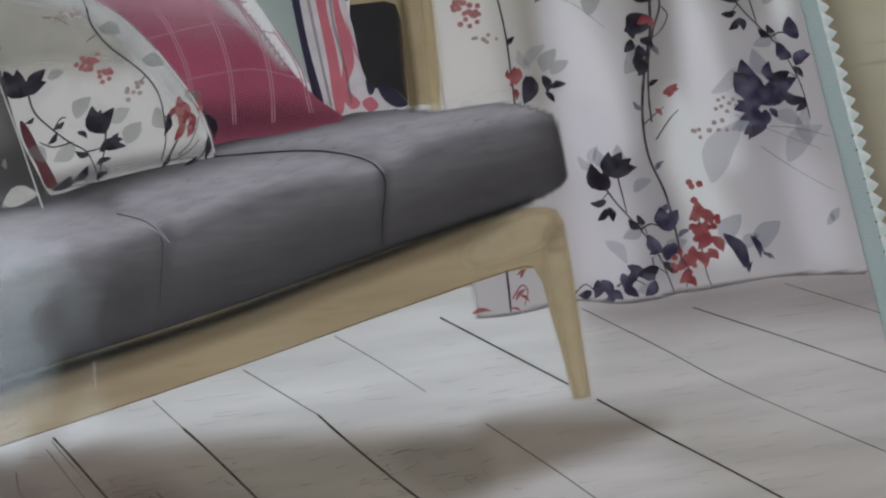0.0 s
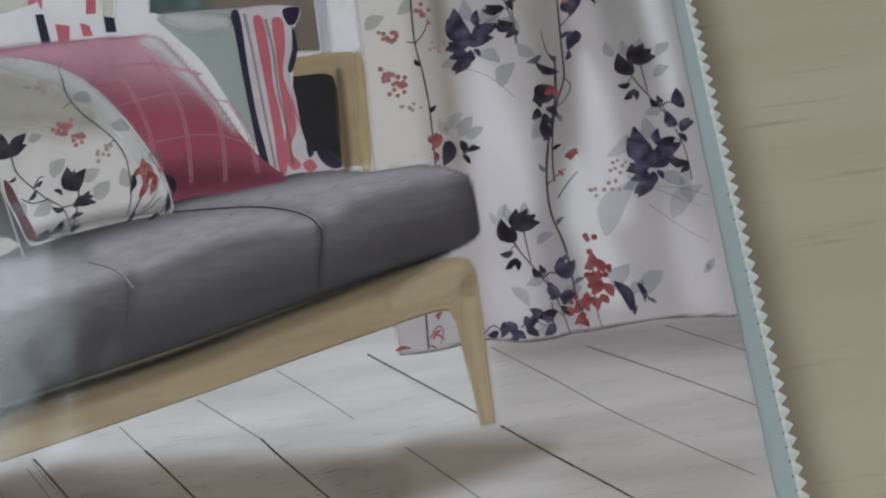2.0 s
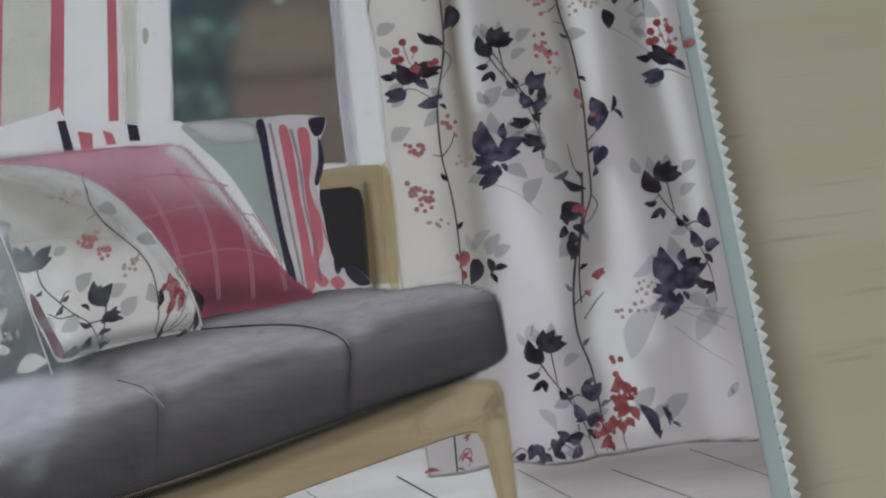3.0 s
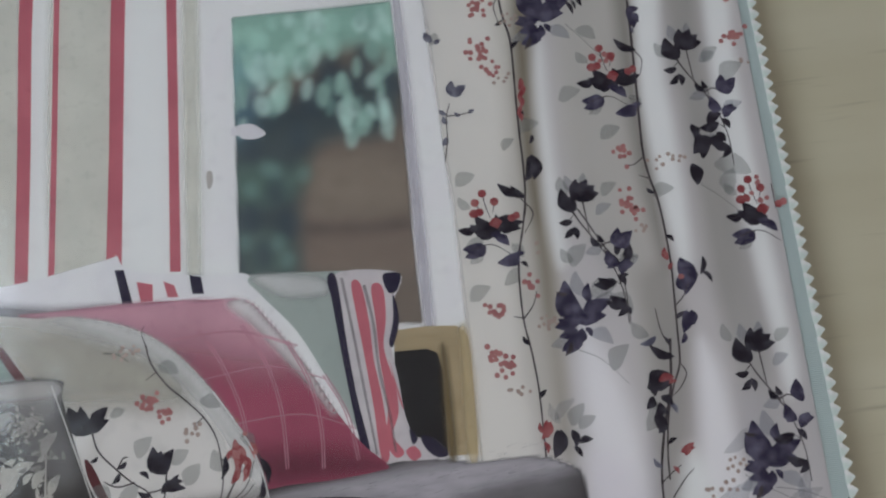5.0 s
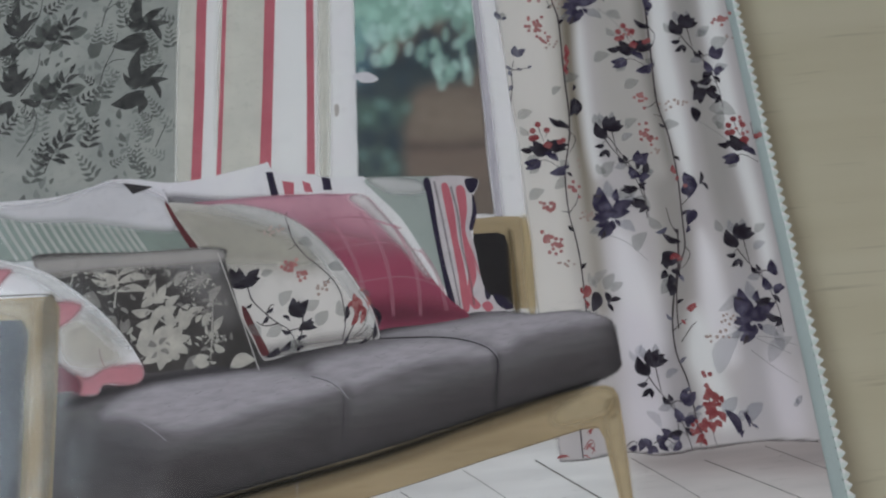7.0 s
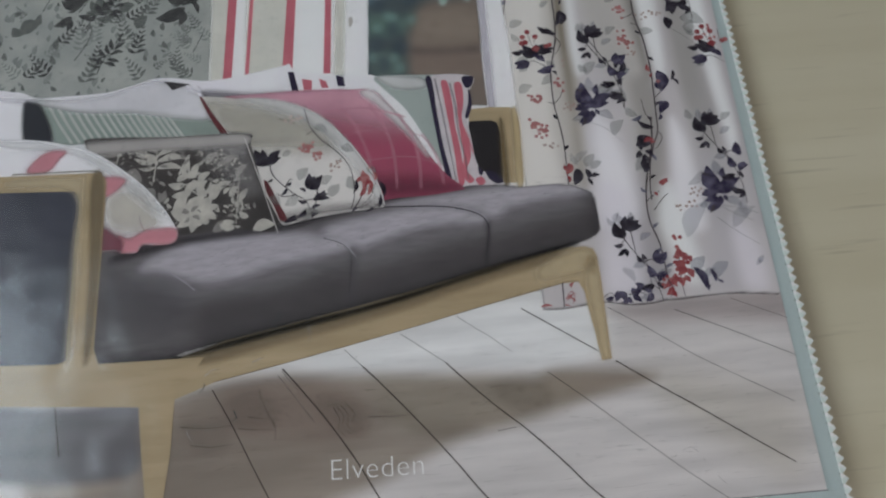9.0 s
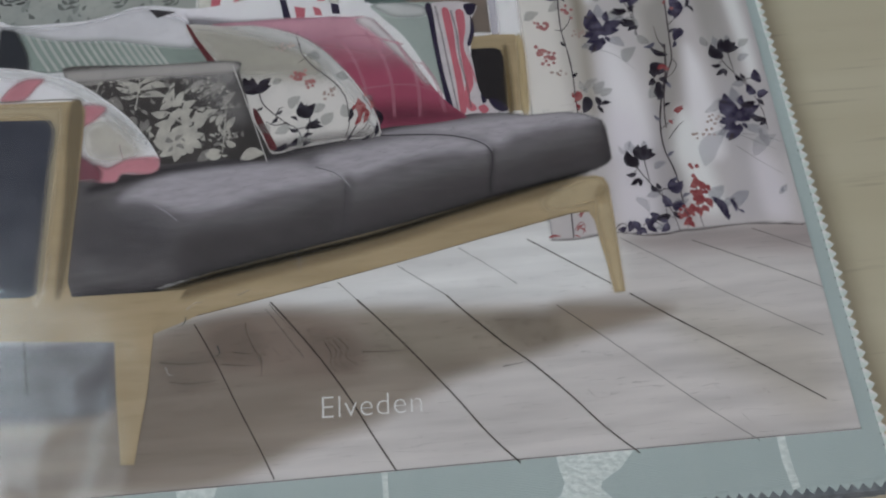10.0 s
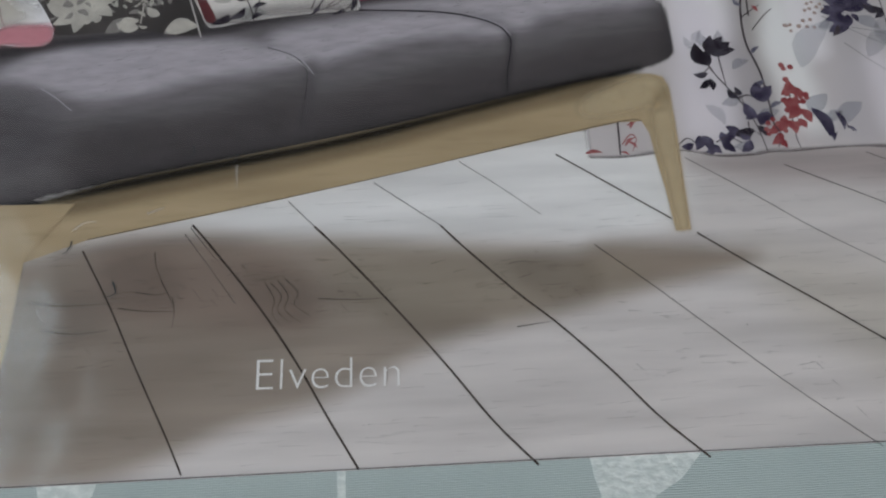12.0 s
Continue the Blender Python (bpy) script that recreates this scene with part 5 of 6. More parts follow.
leaves("leaf", [(-179.7, 98.4), (-172.3, 101.4), (-176.1, 92.0), (-168.4, 97.3), (-166.2, 89.5), (-170.0, 96.7), (-165.0, 88.2), (-158.5, 94.4), (-162.1, 92.7), (-155.2, 96.1), (-170.7, 99.6), (-177.0, 104.6), (-152.8, 97.9), (-148.1, 104.0), (-177.7, 90.6), (-181.4, 82.6), (-158.5, 105.0), (-152.3, 109.3), (-166.5, 105.7), (-161.1, 111.4), (-151.2, 86.0), (-147.8, 91.7), (-155.9, 88.5), (-151.7, 93.7), (-179.8, 80.8), (-174.9, 90.3), (-194.4, 112.4), (-188.5, 107.8)], 0.46, pale_leaf, 24.1, LC)
leaves("petal", [(-167.6, 82.4), (-174.3, 80.3), (-167.6, 82.8), (-173.4, 87.4), (-167.6, 83.2), (-169.7, 90.6), (-167.2, 83.2), (-163.4, 89.6), (-166.8, 82.7), (-160.8, 84.9), (-167.2, 82.0), (-161.8, 78.3), (-168.0, 81.7), (-169.3, 75.5), (-159.5, 74.1), (-153.6, 76.3), (-153.7, 73.2), (-159.5, 76.1), (-145.4, 72.0), (-135.9, 73.4), (-147.6, 77.7), (-151.4, 80.9)], 0.6, pale_leaf, 24.2, LC)
rng = random.Random(13)
ends = []
for _ in range(150):
    q = [(-225.4, 120.3), (-152.1, 115.8), (-138.8, 72.8), (-193.6, 74.2)]
    u, v = rng.random(), rng.random()
    x = (q[0][0] * (1 - u) + q[1][0] * u) * (1 - v) + (q[3][0] * (1 - u) + q[2][0] * u) * v
    y = (q[0][1] * (1 - u) + q[1][1] * u) * (1 - v) + (q[3][1] * (1 - u) + q[2][1] * u) * v
    a, k = rng.uniform(0, 6.28), rng.uniform(2, 4.4)
    ends += [(x, y), (x + k * math.cos(a), y + 0.8 * k * math.sin(a))]
leaves("leaf", ends[:150], 0.42, dull_leaf, 23.3, LC)
leaves("leaf", ends[150:], 0.4, pale_leaf, 23.4, LC)
rng = random.Random(12)
for cx, cy, sx, sy, n in [(*(-157.8, 106.1), 5.0, 4.6, 70), (*(-152.3, 84.8), 3.0, 3.6, 40), (*(-176.4, 113.6), 9.0, 2.2, 30), (*(-197.0, 112.9), 6.0, 3.6, 26)]:
    ends = []
    for _ in range(n):
        x, y, a = cx + rng.gauss(0, sx * 0.6), cy + rng.gauss(0, sy * 0.6), rng.uniform(0, 6.28)
        ends += [(x, y), (x + 1.5 * math.cos(a), y + 1.5 * math.sin(a))]
    leaves("umbel", ends, 0.5, pale_leaf if n > 35 else dull_leaf, 24.0, LC)
soft("side_light", [(-169.3, 119.3), (-151.0, 119.1), (-146.0, 107.7), (-142.4, 90.6), (-149.5, 88.6), (-156.7, 97.6), (-166.5, 107.0)], soft_ink("leaf_cushion_haze_ink", C(150, 146, 146), 0.4), 24.9, LC, 10, keep=LEAF_CUSHION_LINE)
soft("top_light", [(-203.5, 119.8), (-176.6, 118.3), (-151.0, 119.1), (-148.5, 116.6), (-149.6, 108.1), (-161.8, 112.2), (-178.9, 115.0), (-200.8, 116.7)], soft_ink("leaf_cushion_light_ink", C(166, 162, 162), 0.45), 24.8, LC, 3, keep=LEAF_CUSHION_LINE)
soft("top_haze", [(-227.4, 121.5), (-191.3, 121.4), (-165.5, 120.3), (-149.0, 119.5), (-147.5, 114.3), (-165.4, 114.3), (-191.1, 115.2), (-224.5, 116.2)], soft_ink("leaf_haze_ink", C(176, 171, 168), 0.7), 24.95, LC, 4, keep=LEAF_CUSHION_LINE)
line("edge", [(-149.2, 117.8), (-144.3, 101.9), (-140.0, 87.6), (-134.7, 69.2)], 0.45, ink("edge_ink", C(178, 174, 172)), 25, LC, 0.1)

# pink bands on the blush cushion
blush = soft_ink("blush_ink", C(186, 124, 134), 0.9)
for q in ([(-248.0, 109.5), (-243.5, 116.3), (-238.1, 119.2), (-230.8, 118.5), (-233.6, 114.8), (-238.3, 109.1)], [(-215.9, 101.5), (-210.5, 103.7), (-203.3, 101.9), (-204.2, 98.7), (-209.0, 94.8), (-215.4, 92.7)]):
    soft("band", q, blush, 27.15, blush_cushion, 2.6, keep=BLUSH_CUSHION_LINE)
soft("band", [(-205.5, 74.3), (-199.9, 72.7), (-193.2, 75.7), (-186.7, 76.1), (-179.8, 75.5), (-178.2, 71.2), (-181.1, 68.3), (-193.9, 69.0), (-196.2, 65.6), (-204.1, 66.4)], blush, 27.2, blush_cushion, 2.2, keep=BLUSH_CUSHION_LINE)
soft("tone", [(-214.7, 80.4), (-208.0, 76.6), (-202.8, 70.9), (-205.0, 65.4), (-213.9, 67.3)], soft_ink("plum_ink", C(128, 76, 88), 0.85), 27.25, blush_cushion, 2.5, keep=BLUSH_CUSHION_LINE)
soft("light", [(-266.5, 126.5), (-243.1, 124.2), (-216.7, 114.8), (-195.5, 97.3), (-183.5, 82.2), (-190.1, 86.0), (-205.8, 101.0), (-227.1, 116.4), (-255.8, 122.6)], soft_ink("blush_light_ink", C(214, 210, 216), 0.6), 27.12, blush_cushion, 5, keep=BLUSH_CUSHION_LINE)
soft("tone", [(-210.9, 93.4), (-197.9, 94.8), (-187.4, 80.4), (-192.2, 75.6), (-202.1, 75.5), (-209.7, 79.9)], soft_ink("blush_tone_ink", C(178, 172, 160), 0.6), 27.12, blush_cushion, 10, keep=BLUSH_CUSHION_LINE)
line("gather", [(-193.1, 75.2), (-194.8, 78.5), (-196.0, 83.4)], 0.5, faded("gather_ink", C(150, 120, 122), 0.5), 27.4, blush_cushion)

# leaves on the wallpaper, in two repeats up the wall
WP = wallpaper
mid_leaf = ink("mid_leaf_ink", C(84, 87, 85), C(104, 107, 103), 200)
ash_leaf = ink("ash_leaf_ink", C(112, 116, 113), C(126, 130, 126), 200)
night_leaf = ink("night_leaf_ink", C(54, 54, 55), C(84, 85, 84), 260)
rng = random.Random(21)
for mat, n, lv in ((ash_leaf, 260, 1.2), (mid_leaf, 110, 1.5)):
    ends = []
    for _ in range(n):
        x, y, a, k = rng.uniform(-275, -176), rng.uniform(140, 290), rng.uniform(0.2, 2.9), rng.uniform(2, 6.5)
        ends += [(x, y), (x + 0.6 * k * math.cos(a), y + k * math.sin(a))]
    leaves("faint_foliage", ends, 0.5, mat, lv, WP)
rng = random.Random(77)
for k in range(64):
    x, y, a, size = rng.uniform(-270, -178), rng.uniform(150, 275), rng.uniform(0.5, 2.6), rng.uniform(7, 14)
    ends = []
    for i in range(6):
        u = i / 5
        bx, by = x + size * u * math.cos(a), y + size * u * math.sin(a)
        for side in (-1, 1):
            b, r = a + side * (1.1 - 0.5 * u), size * 0.34 * (1.1 - 0.7 * u)
            ends += [(bx, by), (min(bx + r * math.cos(b), -173), by + r * math.sin(b))]
    leaves("fern_sprig", ends, 0.36, (mid_leaf, ash_leaf, night_leaf, mid_leaf)[k % 4], 1.6 + 0.05 * (k % 8), WP)
WALL_EDGE = [(-164.8, 190.8), (-165.9, 150.9)][0][0]
for k in range(26):
    x, y, a, size = WALL_EDGE - rng.uniform(0, 14), rng.uniform(150, 275), rng.uniform(1.2, 2.8), rng.uniform(7, 12)
    ends = []
    for i in range(6):
        u = i / 5
        bx, by = x + size * u * math.cos(a), y + size * u * math.sin(a)
        for side in (-1, 1):
            b, r = a + side * (1.1 - 0.5 * u), size * 0.34 * (1.1 - 0.7 * u)
            ends += [(bx, by), (bx + r * math.cos(b), by + r * math.sin(b))]
    leaves("fern_sprig", ends, 0.36, (mid_leaf, ash_leaf)[k % 2], 1.55 + 0.05 * (k % 8), WP)
PERIOD = (0.5, 27.4)
for rep in (0, 1, 2):
    mv = (PERIOD[0] * rep, PERIOD[1] * rep)
    leaves("broad_leaf", [(-231.1, 196.2), (-232.8, 212.8), (-231.1, 196.2), (-239.0, 202.9), (-231.1, 196.2), (-235.7, 195.4), (-231.1, 196.2), (-224.2, 204.6), (-232.1, 198.9), (-237.4, 207.6), (-231.0, 198.8), (-227.2, 207.6)], 0.3, night_leaf, 2.0, WP, mv)
    leaves("broad_leaf", [(-180.2, 194.3), (-179.8, 212.6), (-180.2, 194.3), (-187.0, 201.5), (-180.2, 194.3), (-169.9, 204.3), (-180.2, 194.3), (-183.5, 194.0), (-179.6, 193.6), (-168.1, 196.9), (-175.3, 196.4), (-171.3, 188.2), (-181.4, 198.9), (-183.8, 206.4)], 0.3, night_leaf, 2.1, WP, mv)
    leaves("rose", [(-219.2, 193.7), (-226.3, 194.5), (-219.2, 193.7), (-224.5, 200.8), (-219.2, 193.7), (-219.2, 203.5), (-219.2, 193.7), (-212.9, 200.2), (-219.2, 193.7), (-212.5, 193.1), (-225.4, 193.4), (-228.9, 191.5), (-213.0, 190.5), (-221.1, 190.1)], 0.5, mid_leaf, 2.2, WP, mv)
    leaves("rose_heart", [(-218.6, 194.3), (-222.2, 199.2), (-218.1, 194.3), (-215.6, 199.8), (-221.2, 192.0), (-226.6, 190.0), (-224.0, 191.7), (-230.1, 192.9)], 0.5, night_leaf, 2.4, WP, mv)
    leaves("fern", [(-217.4, 162.8), (-221.7, 163.3), (-216.2, 165.2), (-222.0, 167.9), (-215.0, 167.2), (-218.5, 172.8), (-213.5, 169.2), (-215.4, 175.0), (-212.0, 171.5), (-213.4, 177.9), (-216.1, 164.6), (-210.4, 162.1), (-214.9, 166.3), (-208.9, 164.4), (-213.4, 168.6), (-207.0, 169.8), (-211.4, 171.5), (-206.2, 175.3), (-209.5, 175.9), (-207.5, 180.5)], 0.34, night_leaf, 2.3, WP, mv)
    leaves("leaf", [(-233.3, 192.6), (-241.7, 187.7), (-233.8, 191.4), (-235.0, 184.5), (-177.9, 192.1), (-192.0, 187.1), (-178.4, 190.2), (-180.4, 182.1), (-182.8, 191.3), (-180.1, 192.3)], 0.5, night_leaf, 2.35, WP, mv)
    leaves("round_leaf", [(-257.6, 185.5), (-248.5, 191.0), (-210.4, 193.5), (-202.8, 196.6), (-201.1, 182.3), (-196.5, 189.5), (-261.2, 195.5), (-257.9, 197.7), (-256.2, 184.7), (-262.0, 189.1)], 0.75, mid_leaf, 2.15, WP, mv)
    stems("stem", [[(-230.5, 167.2), (-224.4, 177.5), (-222.8, 186.8)], [(-173.6, 166.1), (-168.9, 176.5)], [(-219.3, 158.5), (-215.8, 167.3), (-207.8, 180.5)], [(-247.7, 197.3), (-244.2, 205.1), (-241.3, 211.3)], [(-196.8, 196.9), (-194.9, 204.9), (-191.2, 212.8), (-189.3, 221.0)], [(-194.9, 204.9), (-191.1, 207.8), (-186.1, 208.0)]], 0.5, night_leaf, 2.6, WP, mv)

# the window's handle and keyhole
WD = pane
handle_ink = ink("handle_ink", C(198, 194, 198), C(184, 180, 186))
area("handle", [(-89.5, 191.2), (-85.9, 192.2), (-82.4, 191.6), (-79.0, 188.4), (-82.1, 186.9), (-86.3, 187.4), (-87.5, 188.6), (-89.7, 188.9)], handle_ink, 6, WD)
dot_ink = ink("keyhole_ink", C(150, 144, 140), C(166, 160, 156))
area("keyhole", [(-98.4, 177.8), (-96.9, 178.1), (-96.6, 175.4), (-97.5, 172.8), (-98.5, 173.3)], dot_ink, 6, WD)
soft("frame_tone", [(-34.6, 226.7), (-32.3, 226.5), (-33.5, 123.1), (-36.4, 123.4)], soft_ink("frame_tone_ink", C(176, 172, 182), 0.7), 1.8, WD, 3)

# sprays, blooms and berries on the curtain
CU = curtain
wash_leaf = faded("wash_leaf_ink", C(134, 138, 150), 0.2)
leaves("faint_leaf", [(-21.9, 164.4), (-15.5, 167.2), (22.6, 211.0), (28.6, 207.2), (25.2, 174.1), (31.7, 177.1), (38.4, 154.1), (45.4, 155.7), (59.2, 161.6), (70.2, 157.8), (62.2, 151.7), (64.9, 159.9), (14.0, 187.9), (21.2, 190.7), (-5.8, 173.9), (-1.8, 177.3), (10.2, 134.9), (15.6, 141.4), (11.2, 136.3), (7.7, 140.7), (65.8, 189.1), (73.5, 193.5)], 0.62, grey_leaf, 6, CU)
leaves("faint_leaf", [(-21.7, 128.1), (-15.1, 131.7), (18.2, 102.4), (24.0, 109.5), (20.9, 124.7), (27.0, 119.3), (29.9, 91.5), (25.4, 83.6), (3.5, 87.7), (8.0, 93.8), (5.5, 86.8), (10.9, 89.7), (75.0, 126.0), (79.4, 129.3), (14.4, 125.3), (23.2, 128.1), (-0.4, 179.5), (6.7, 181.6), (-22.1, 215.3), (-24.5, 211.1)], 0.6, grey_leaf, 6.3, CU)
leaves("faint_leaf", [(-1.1, 90.0), (5.4, 95.4), (0.2, 88.8), (-2.2, 95.0), (42.1, 50.2), (53.9, 66.0), (62.8, 52.8), (73.8, 61.5), (69.5, 56.7), (70.5, 67.0), (12.0, 38.7), (16.5, 31.9), (11.9, 59.2), (14.6, 64.6), (12.6, 58.1), (8.9, 62.5), (54.8, 80.8), (47.0, 74.6)], 0.4, wash_leaf, 6.6, CU)
leaves("faint_leaf", [(11.9, 157.2), (10.5, 163.4), (22.9, 155.7), (27.9, 159.4), (50.3, 198.2), (46.9, 203.4), (61.4, 195.1), (66.5, 199.8), (54.6, 106.7), (53.0, 112.2), (67.9, 105.3), (72.6, 108.7), (24.7, 133.4), (31.1, 136.1), (30.4, 111.0), (25.7, 115.8), (-15.4, 146.8), (-21.6, 143.7), (-6.1, 136.6), (-10.7, 131.6)], 0.6, grey_leaf, 6.7, CU)
stems("faint_stem", [[(19.5, 213.3), (24.7, 207.1), (29.2, 200.7)], [(7.4, 110.2), (15.2, 106.1), (22.3, 97.9)], [(52.7, 156.9), (59.3, 151.3), (67.2, 142.9)], [(52.0, 67.7), (61.9, 61.1), (72.2, 54.9)], [(56.7, 58.0), (64.1, 50.6), (72.3, 43.8)], [(60.2, 63.2), (67.1, 61.6), (75.3, 58.0)]], 0.4, grey_leaf, 6.9, CU)
stems("vine", [[(0.9, 246.1), (0.1, 233.6), (-0.5, 225.4), (0.0, 217.6), (1.3, 210.2), (1.0, 199.0), (0.4, 187.3), (0.1, 177.5), (-0.1, 167.9), (-0.8, 158.5), (-2.7, 149.3), (-5.2, 140.2), (-6.2, 131.1), (-6.4, 120.2), (-5.3, 110.8), (-4.7, 100.4), (-4.9, 89.9), (-5.3, 79.3)], [(-14.3, 41.1), (-14.3, 34.8), (-14.8, 23.9)]], 0.8, stem_ink, 7.3, CU)
stems("vine", [[(41.6, 244.3), (41.0, 227.6), (40.1, 209.3), (39.3, 195.3), (38.7, 185.4), (38.0, 175.7), (37.7, 166.8), (38.5, 159.5), (39.9, 152.1), (40.5, 141.9), (40.6, 131.8), (40.0, 122.7), (39.2, 111.9), (38.3, 102.3), (35.2, 95.2), (32.4, 87.0), (30.5, 76.5), (29.9, 69.0)], [(36.6, 109.8), (34.4, 95.3), (30.5, 83.1), (27.8, 71.1), (27.3, 59.7), (29.6, 49.4), (30.3, 39.9), (30.4, 31.6)]], 0.85, stem_ink, 7.4, CU)
stems("twig", [[(-0.5, 225.4), (-2.5, 222.0), (-1.7, 216.2)], [(-1.2, 156.6), (0.9, 152.6), (-2.5, 147.0)], [(-6.3, 120.9), (-2.9, 124.6), (-1.3, 128.8)], [(-5.9, 120.9), (-9.1, 121.9)], [(37.7, 166.8), (34.3, 164.5), (31.4, 164.8)], [(38.5, 159.5), (35.3, 160.9)], [(38.3, 102.3), (39.8, 98.9), (37.3, 94.9), (34.4, 92.8)], [(30.1, 63.9), (34.5, 68.9), (37.4, 71.3)],
               [(-24.1, 172.3), (-22.5, 179.8), (-22.1, 186.4), (-20.4, 191.3)], [(-22.0, 187.1), (-17.5, 187.1), (-14.4, 187.6)], [(27.6, 68.5), (30.7, 70.8), (33.8, 72.7)], [(36.2, 107.5), (34.2, 112.3), (33.6, 119.3)], [(39.4, 119.1), (42.8, 122.0), (44.9, 125.8)], [(30.4, 31.6), (31.8, 27.6), (30.2, 24.0)]], 0.42, stem_ink, 7.6, CU)
leaves("vine_leaf", [(-0.5, 216.9), (-3.0, 215.5), (1.3, 207.0), (3.9, 209.2), (0.5, 186.3), (2.5, 184.7), (-1.0, 158.1), (-4.9, 162.3), (-4.9, 138.3), (-2.8, 136.3), (-5.6, 112.9), (-7.4, 115.6), (-4.8, 96.9), (-2.4, 99.1), (39.2, 154.8), (36.9, 156.6), (40.4, 141.1), (42.7, 139.0), (39.6, 115.4), (42.4, 117.3), (32.9, 87.7), (30.8, 90.3), (31.2, 79.2), (33.9, 80.6), (36.6, 108.5), (35.1, 110.5)], 0.45, dark_leaf, 7.8, CU)
leaves("vine_leaf", [(32.5, 110.8), (27.4, 109.0), (33.1, 91.0), (35.3, 87.6), (28.3, 72.7), (26.1, 75.5), (28.3, 55.6), (31.0, 57.8), (30.2, 46.3), (26.7, 44.7), (30.6, 36.9), (34.0, 38.6)], 0.4, slate_leaf, 7.8, CU)


def spray(at):
    """A budding branch: dark petals on top, side leaves, a heart-shaped bud and a curved stem."""
    x0, y0 = [(62.3, 103.7)][0]
    mv = (at[0] - x0, at[1] - y0)
    leaves("faint_leaf", [(60.7, 106.0), (58.0, 111.7), (64.3, 105.6), (63.9, 111.8), (66.5, 89.4), (60.8, 86.5), (70.6, 80.2), (77.0, 83.7), (65.9, 98.3), (71.1, 101.0), (67.5, 73.6), (61.9, 72.4)], 0.55, blue_leaf, 6.4, CU, mv)
    stems("spray_stem", [[(58.9, 100.1), (60.5, 96.7), (62.7, 93.0), (65.8, 88.0), (68.2, 83.2), (69.8, 78.2), (70.9, 72.2), (71.0, 63.6)], [(62.4, 104.0), (62.7, 98.7), (63.1, 92.9)], [(65.8, 88.0), (68.6, 89.2), (71.3, 87.8)]], 0.5, stem_ink, 7.7, CU, mv)
    stems("spray_twig", [[(67.2, 85.4), (66.7, 88.7), (64.1, 90.7)], [(70.4, 75.7), (68.3, 77.6)], [(70.9, 68.7), (68.1, 70.7)], [(70.6, 80.2), (74.4, 81.5)], [(59.1, 99.0), (56.4, 96.5)]], 0.3, stem_ink, 7.75, CU, mv)
    leaves("spray_petal", [(59.0, 99.7), (56.2, 107.6), (59.6, 100.0), (59.5, 105.4), (61.7, 102.7), (61.2, 110.1), (61.9, 102.7), (64.6, 109.6), (62.3, 103.0), (67.8, 104.9), (62.3, 102.6), (66.8, 107.5)], 0.56, dark_leaf, 8.0, CU, mv)
    leaves("spray_leaf", [(58.4, 97.0), (54.2, 96.9), (58.3, 94.8), (55.3, 92.0), (58.6, 95.2), (59.2, 91.2), (68.6, 77.6), (62.1, 76.6), (70.7, 69.4), (65.0, 71.4), (70.8, 69.8), (68.0, 66.3), (69.9, 78.9), (71.8, 75.5), (65.9, 88.4), (63.1, 91.2), (67.2, 89.3), (65.5, 92.0)], 0.5, dark_leaf, 8.2, CU, mv)
    leaves("spray_bud", [(72.7, 86.6), (71.9, 93.4), (72.8, 86.6), (76.2, 91.9), (70.0, 81.3), (67.4, 86.5), (70.6, 80.5), (75.2, 81.8), (70.7, 79.1), (74.0, 83.3), (69.3, 83.1), (66.8, 81.3)], 0.6, violet_leaf, 8.4, CU, mv)


def bloom(at):
    """An open violet flower over a dark bunch, with beads at its side."""
    x0, y0 = [(11.1, 117.7)][0]
    mv = (at[0] - x0, at[1] - y0)
    leaves("faint_leaf", [(12.6, 125.5), (11.1, 133.4), (7.4, 115.2), (0.8, 111.6), (12.8, 114.6), (19.4, 110.3)], 0.55, blue_leaf, 6.9, CU, mv)
    leaves("bloom_petal", [(11.7, 116.9), (7.4, 130.8), (11.4, 117.3), (20.7, 123.6), (11.0, 117.0), (18.6, 119.1), (14.1, 123.5), (14.6, 129.3), (9.1, 119.3), (4.8, 127.4), (10.1, 118.5), (7.7, 122.4)], 0.5, violet_leaf, 8.0, CU, mv)
    leaves("bloom_bunch", [(9.9, 117.1), (4.0, 119.5), (8.3, 116.2), (3.6, 114.1), (9.0, 116.1), (5.0, 108.6), (10.8, 115.9), (9.0, 111.1), (7.2, 118.8), (2.6, 117.1), (11.9, 116.1), (13.3, 113.1), (7.1, 113.1), (3.8, 109.8), (7.4, 117.7), (4.3, 116.2)], 0.55, violet_leaf, 8.5, CU, mv)
    leaves("bloom_tip", [(8.0, 126.7), (4.5, 127.8), (7.0, 112.3), (4.6, 108.3)], 0.3, stem_ink, 8.7, CU, mv)
    dots("bead", [(-0.9, 120.4), (0.6, 120.9), (-0.5, 118.5), (1.8, 119.0), (0.8, 116.9), (3.0, 120.0), (-2.0, 118.0), (3.5, 118.1)], 0.6, tan_ink, 8.3, CU, mv)


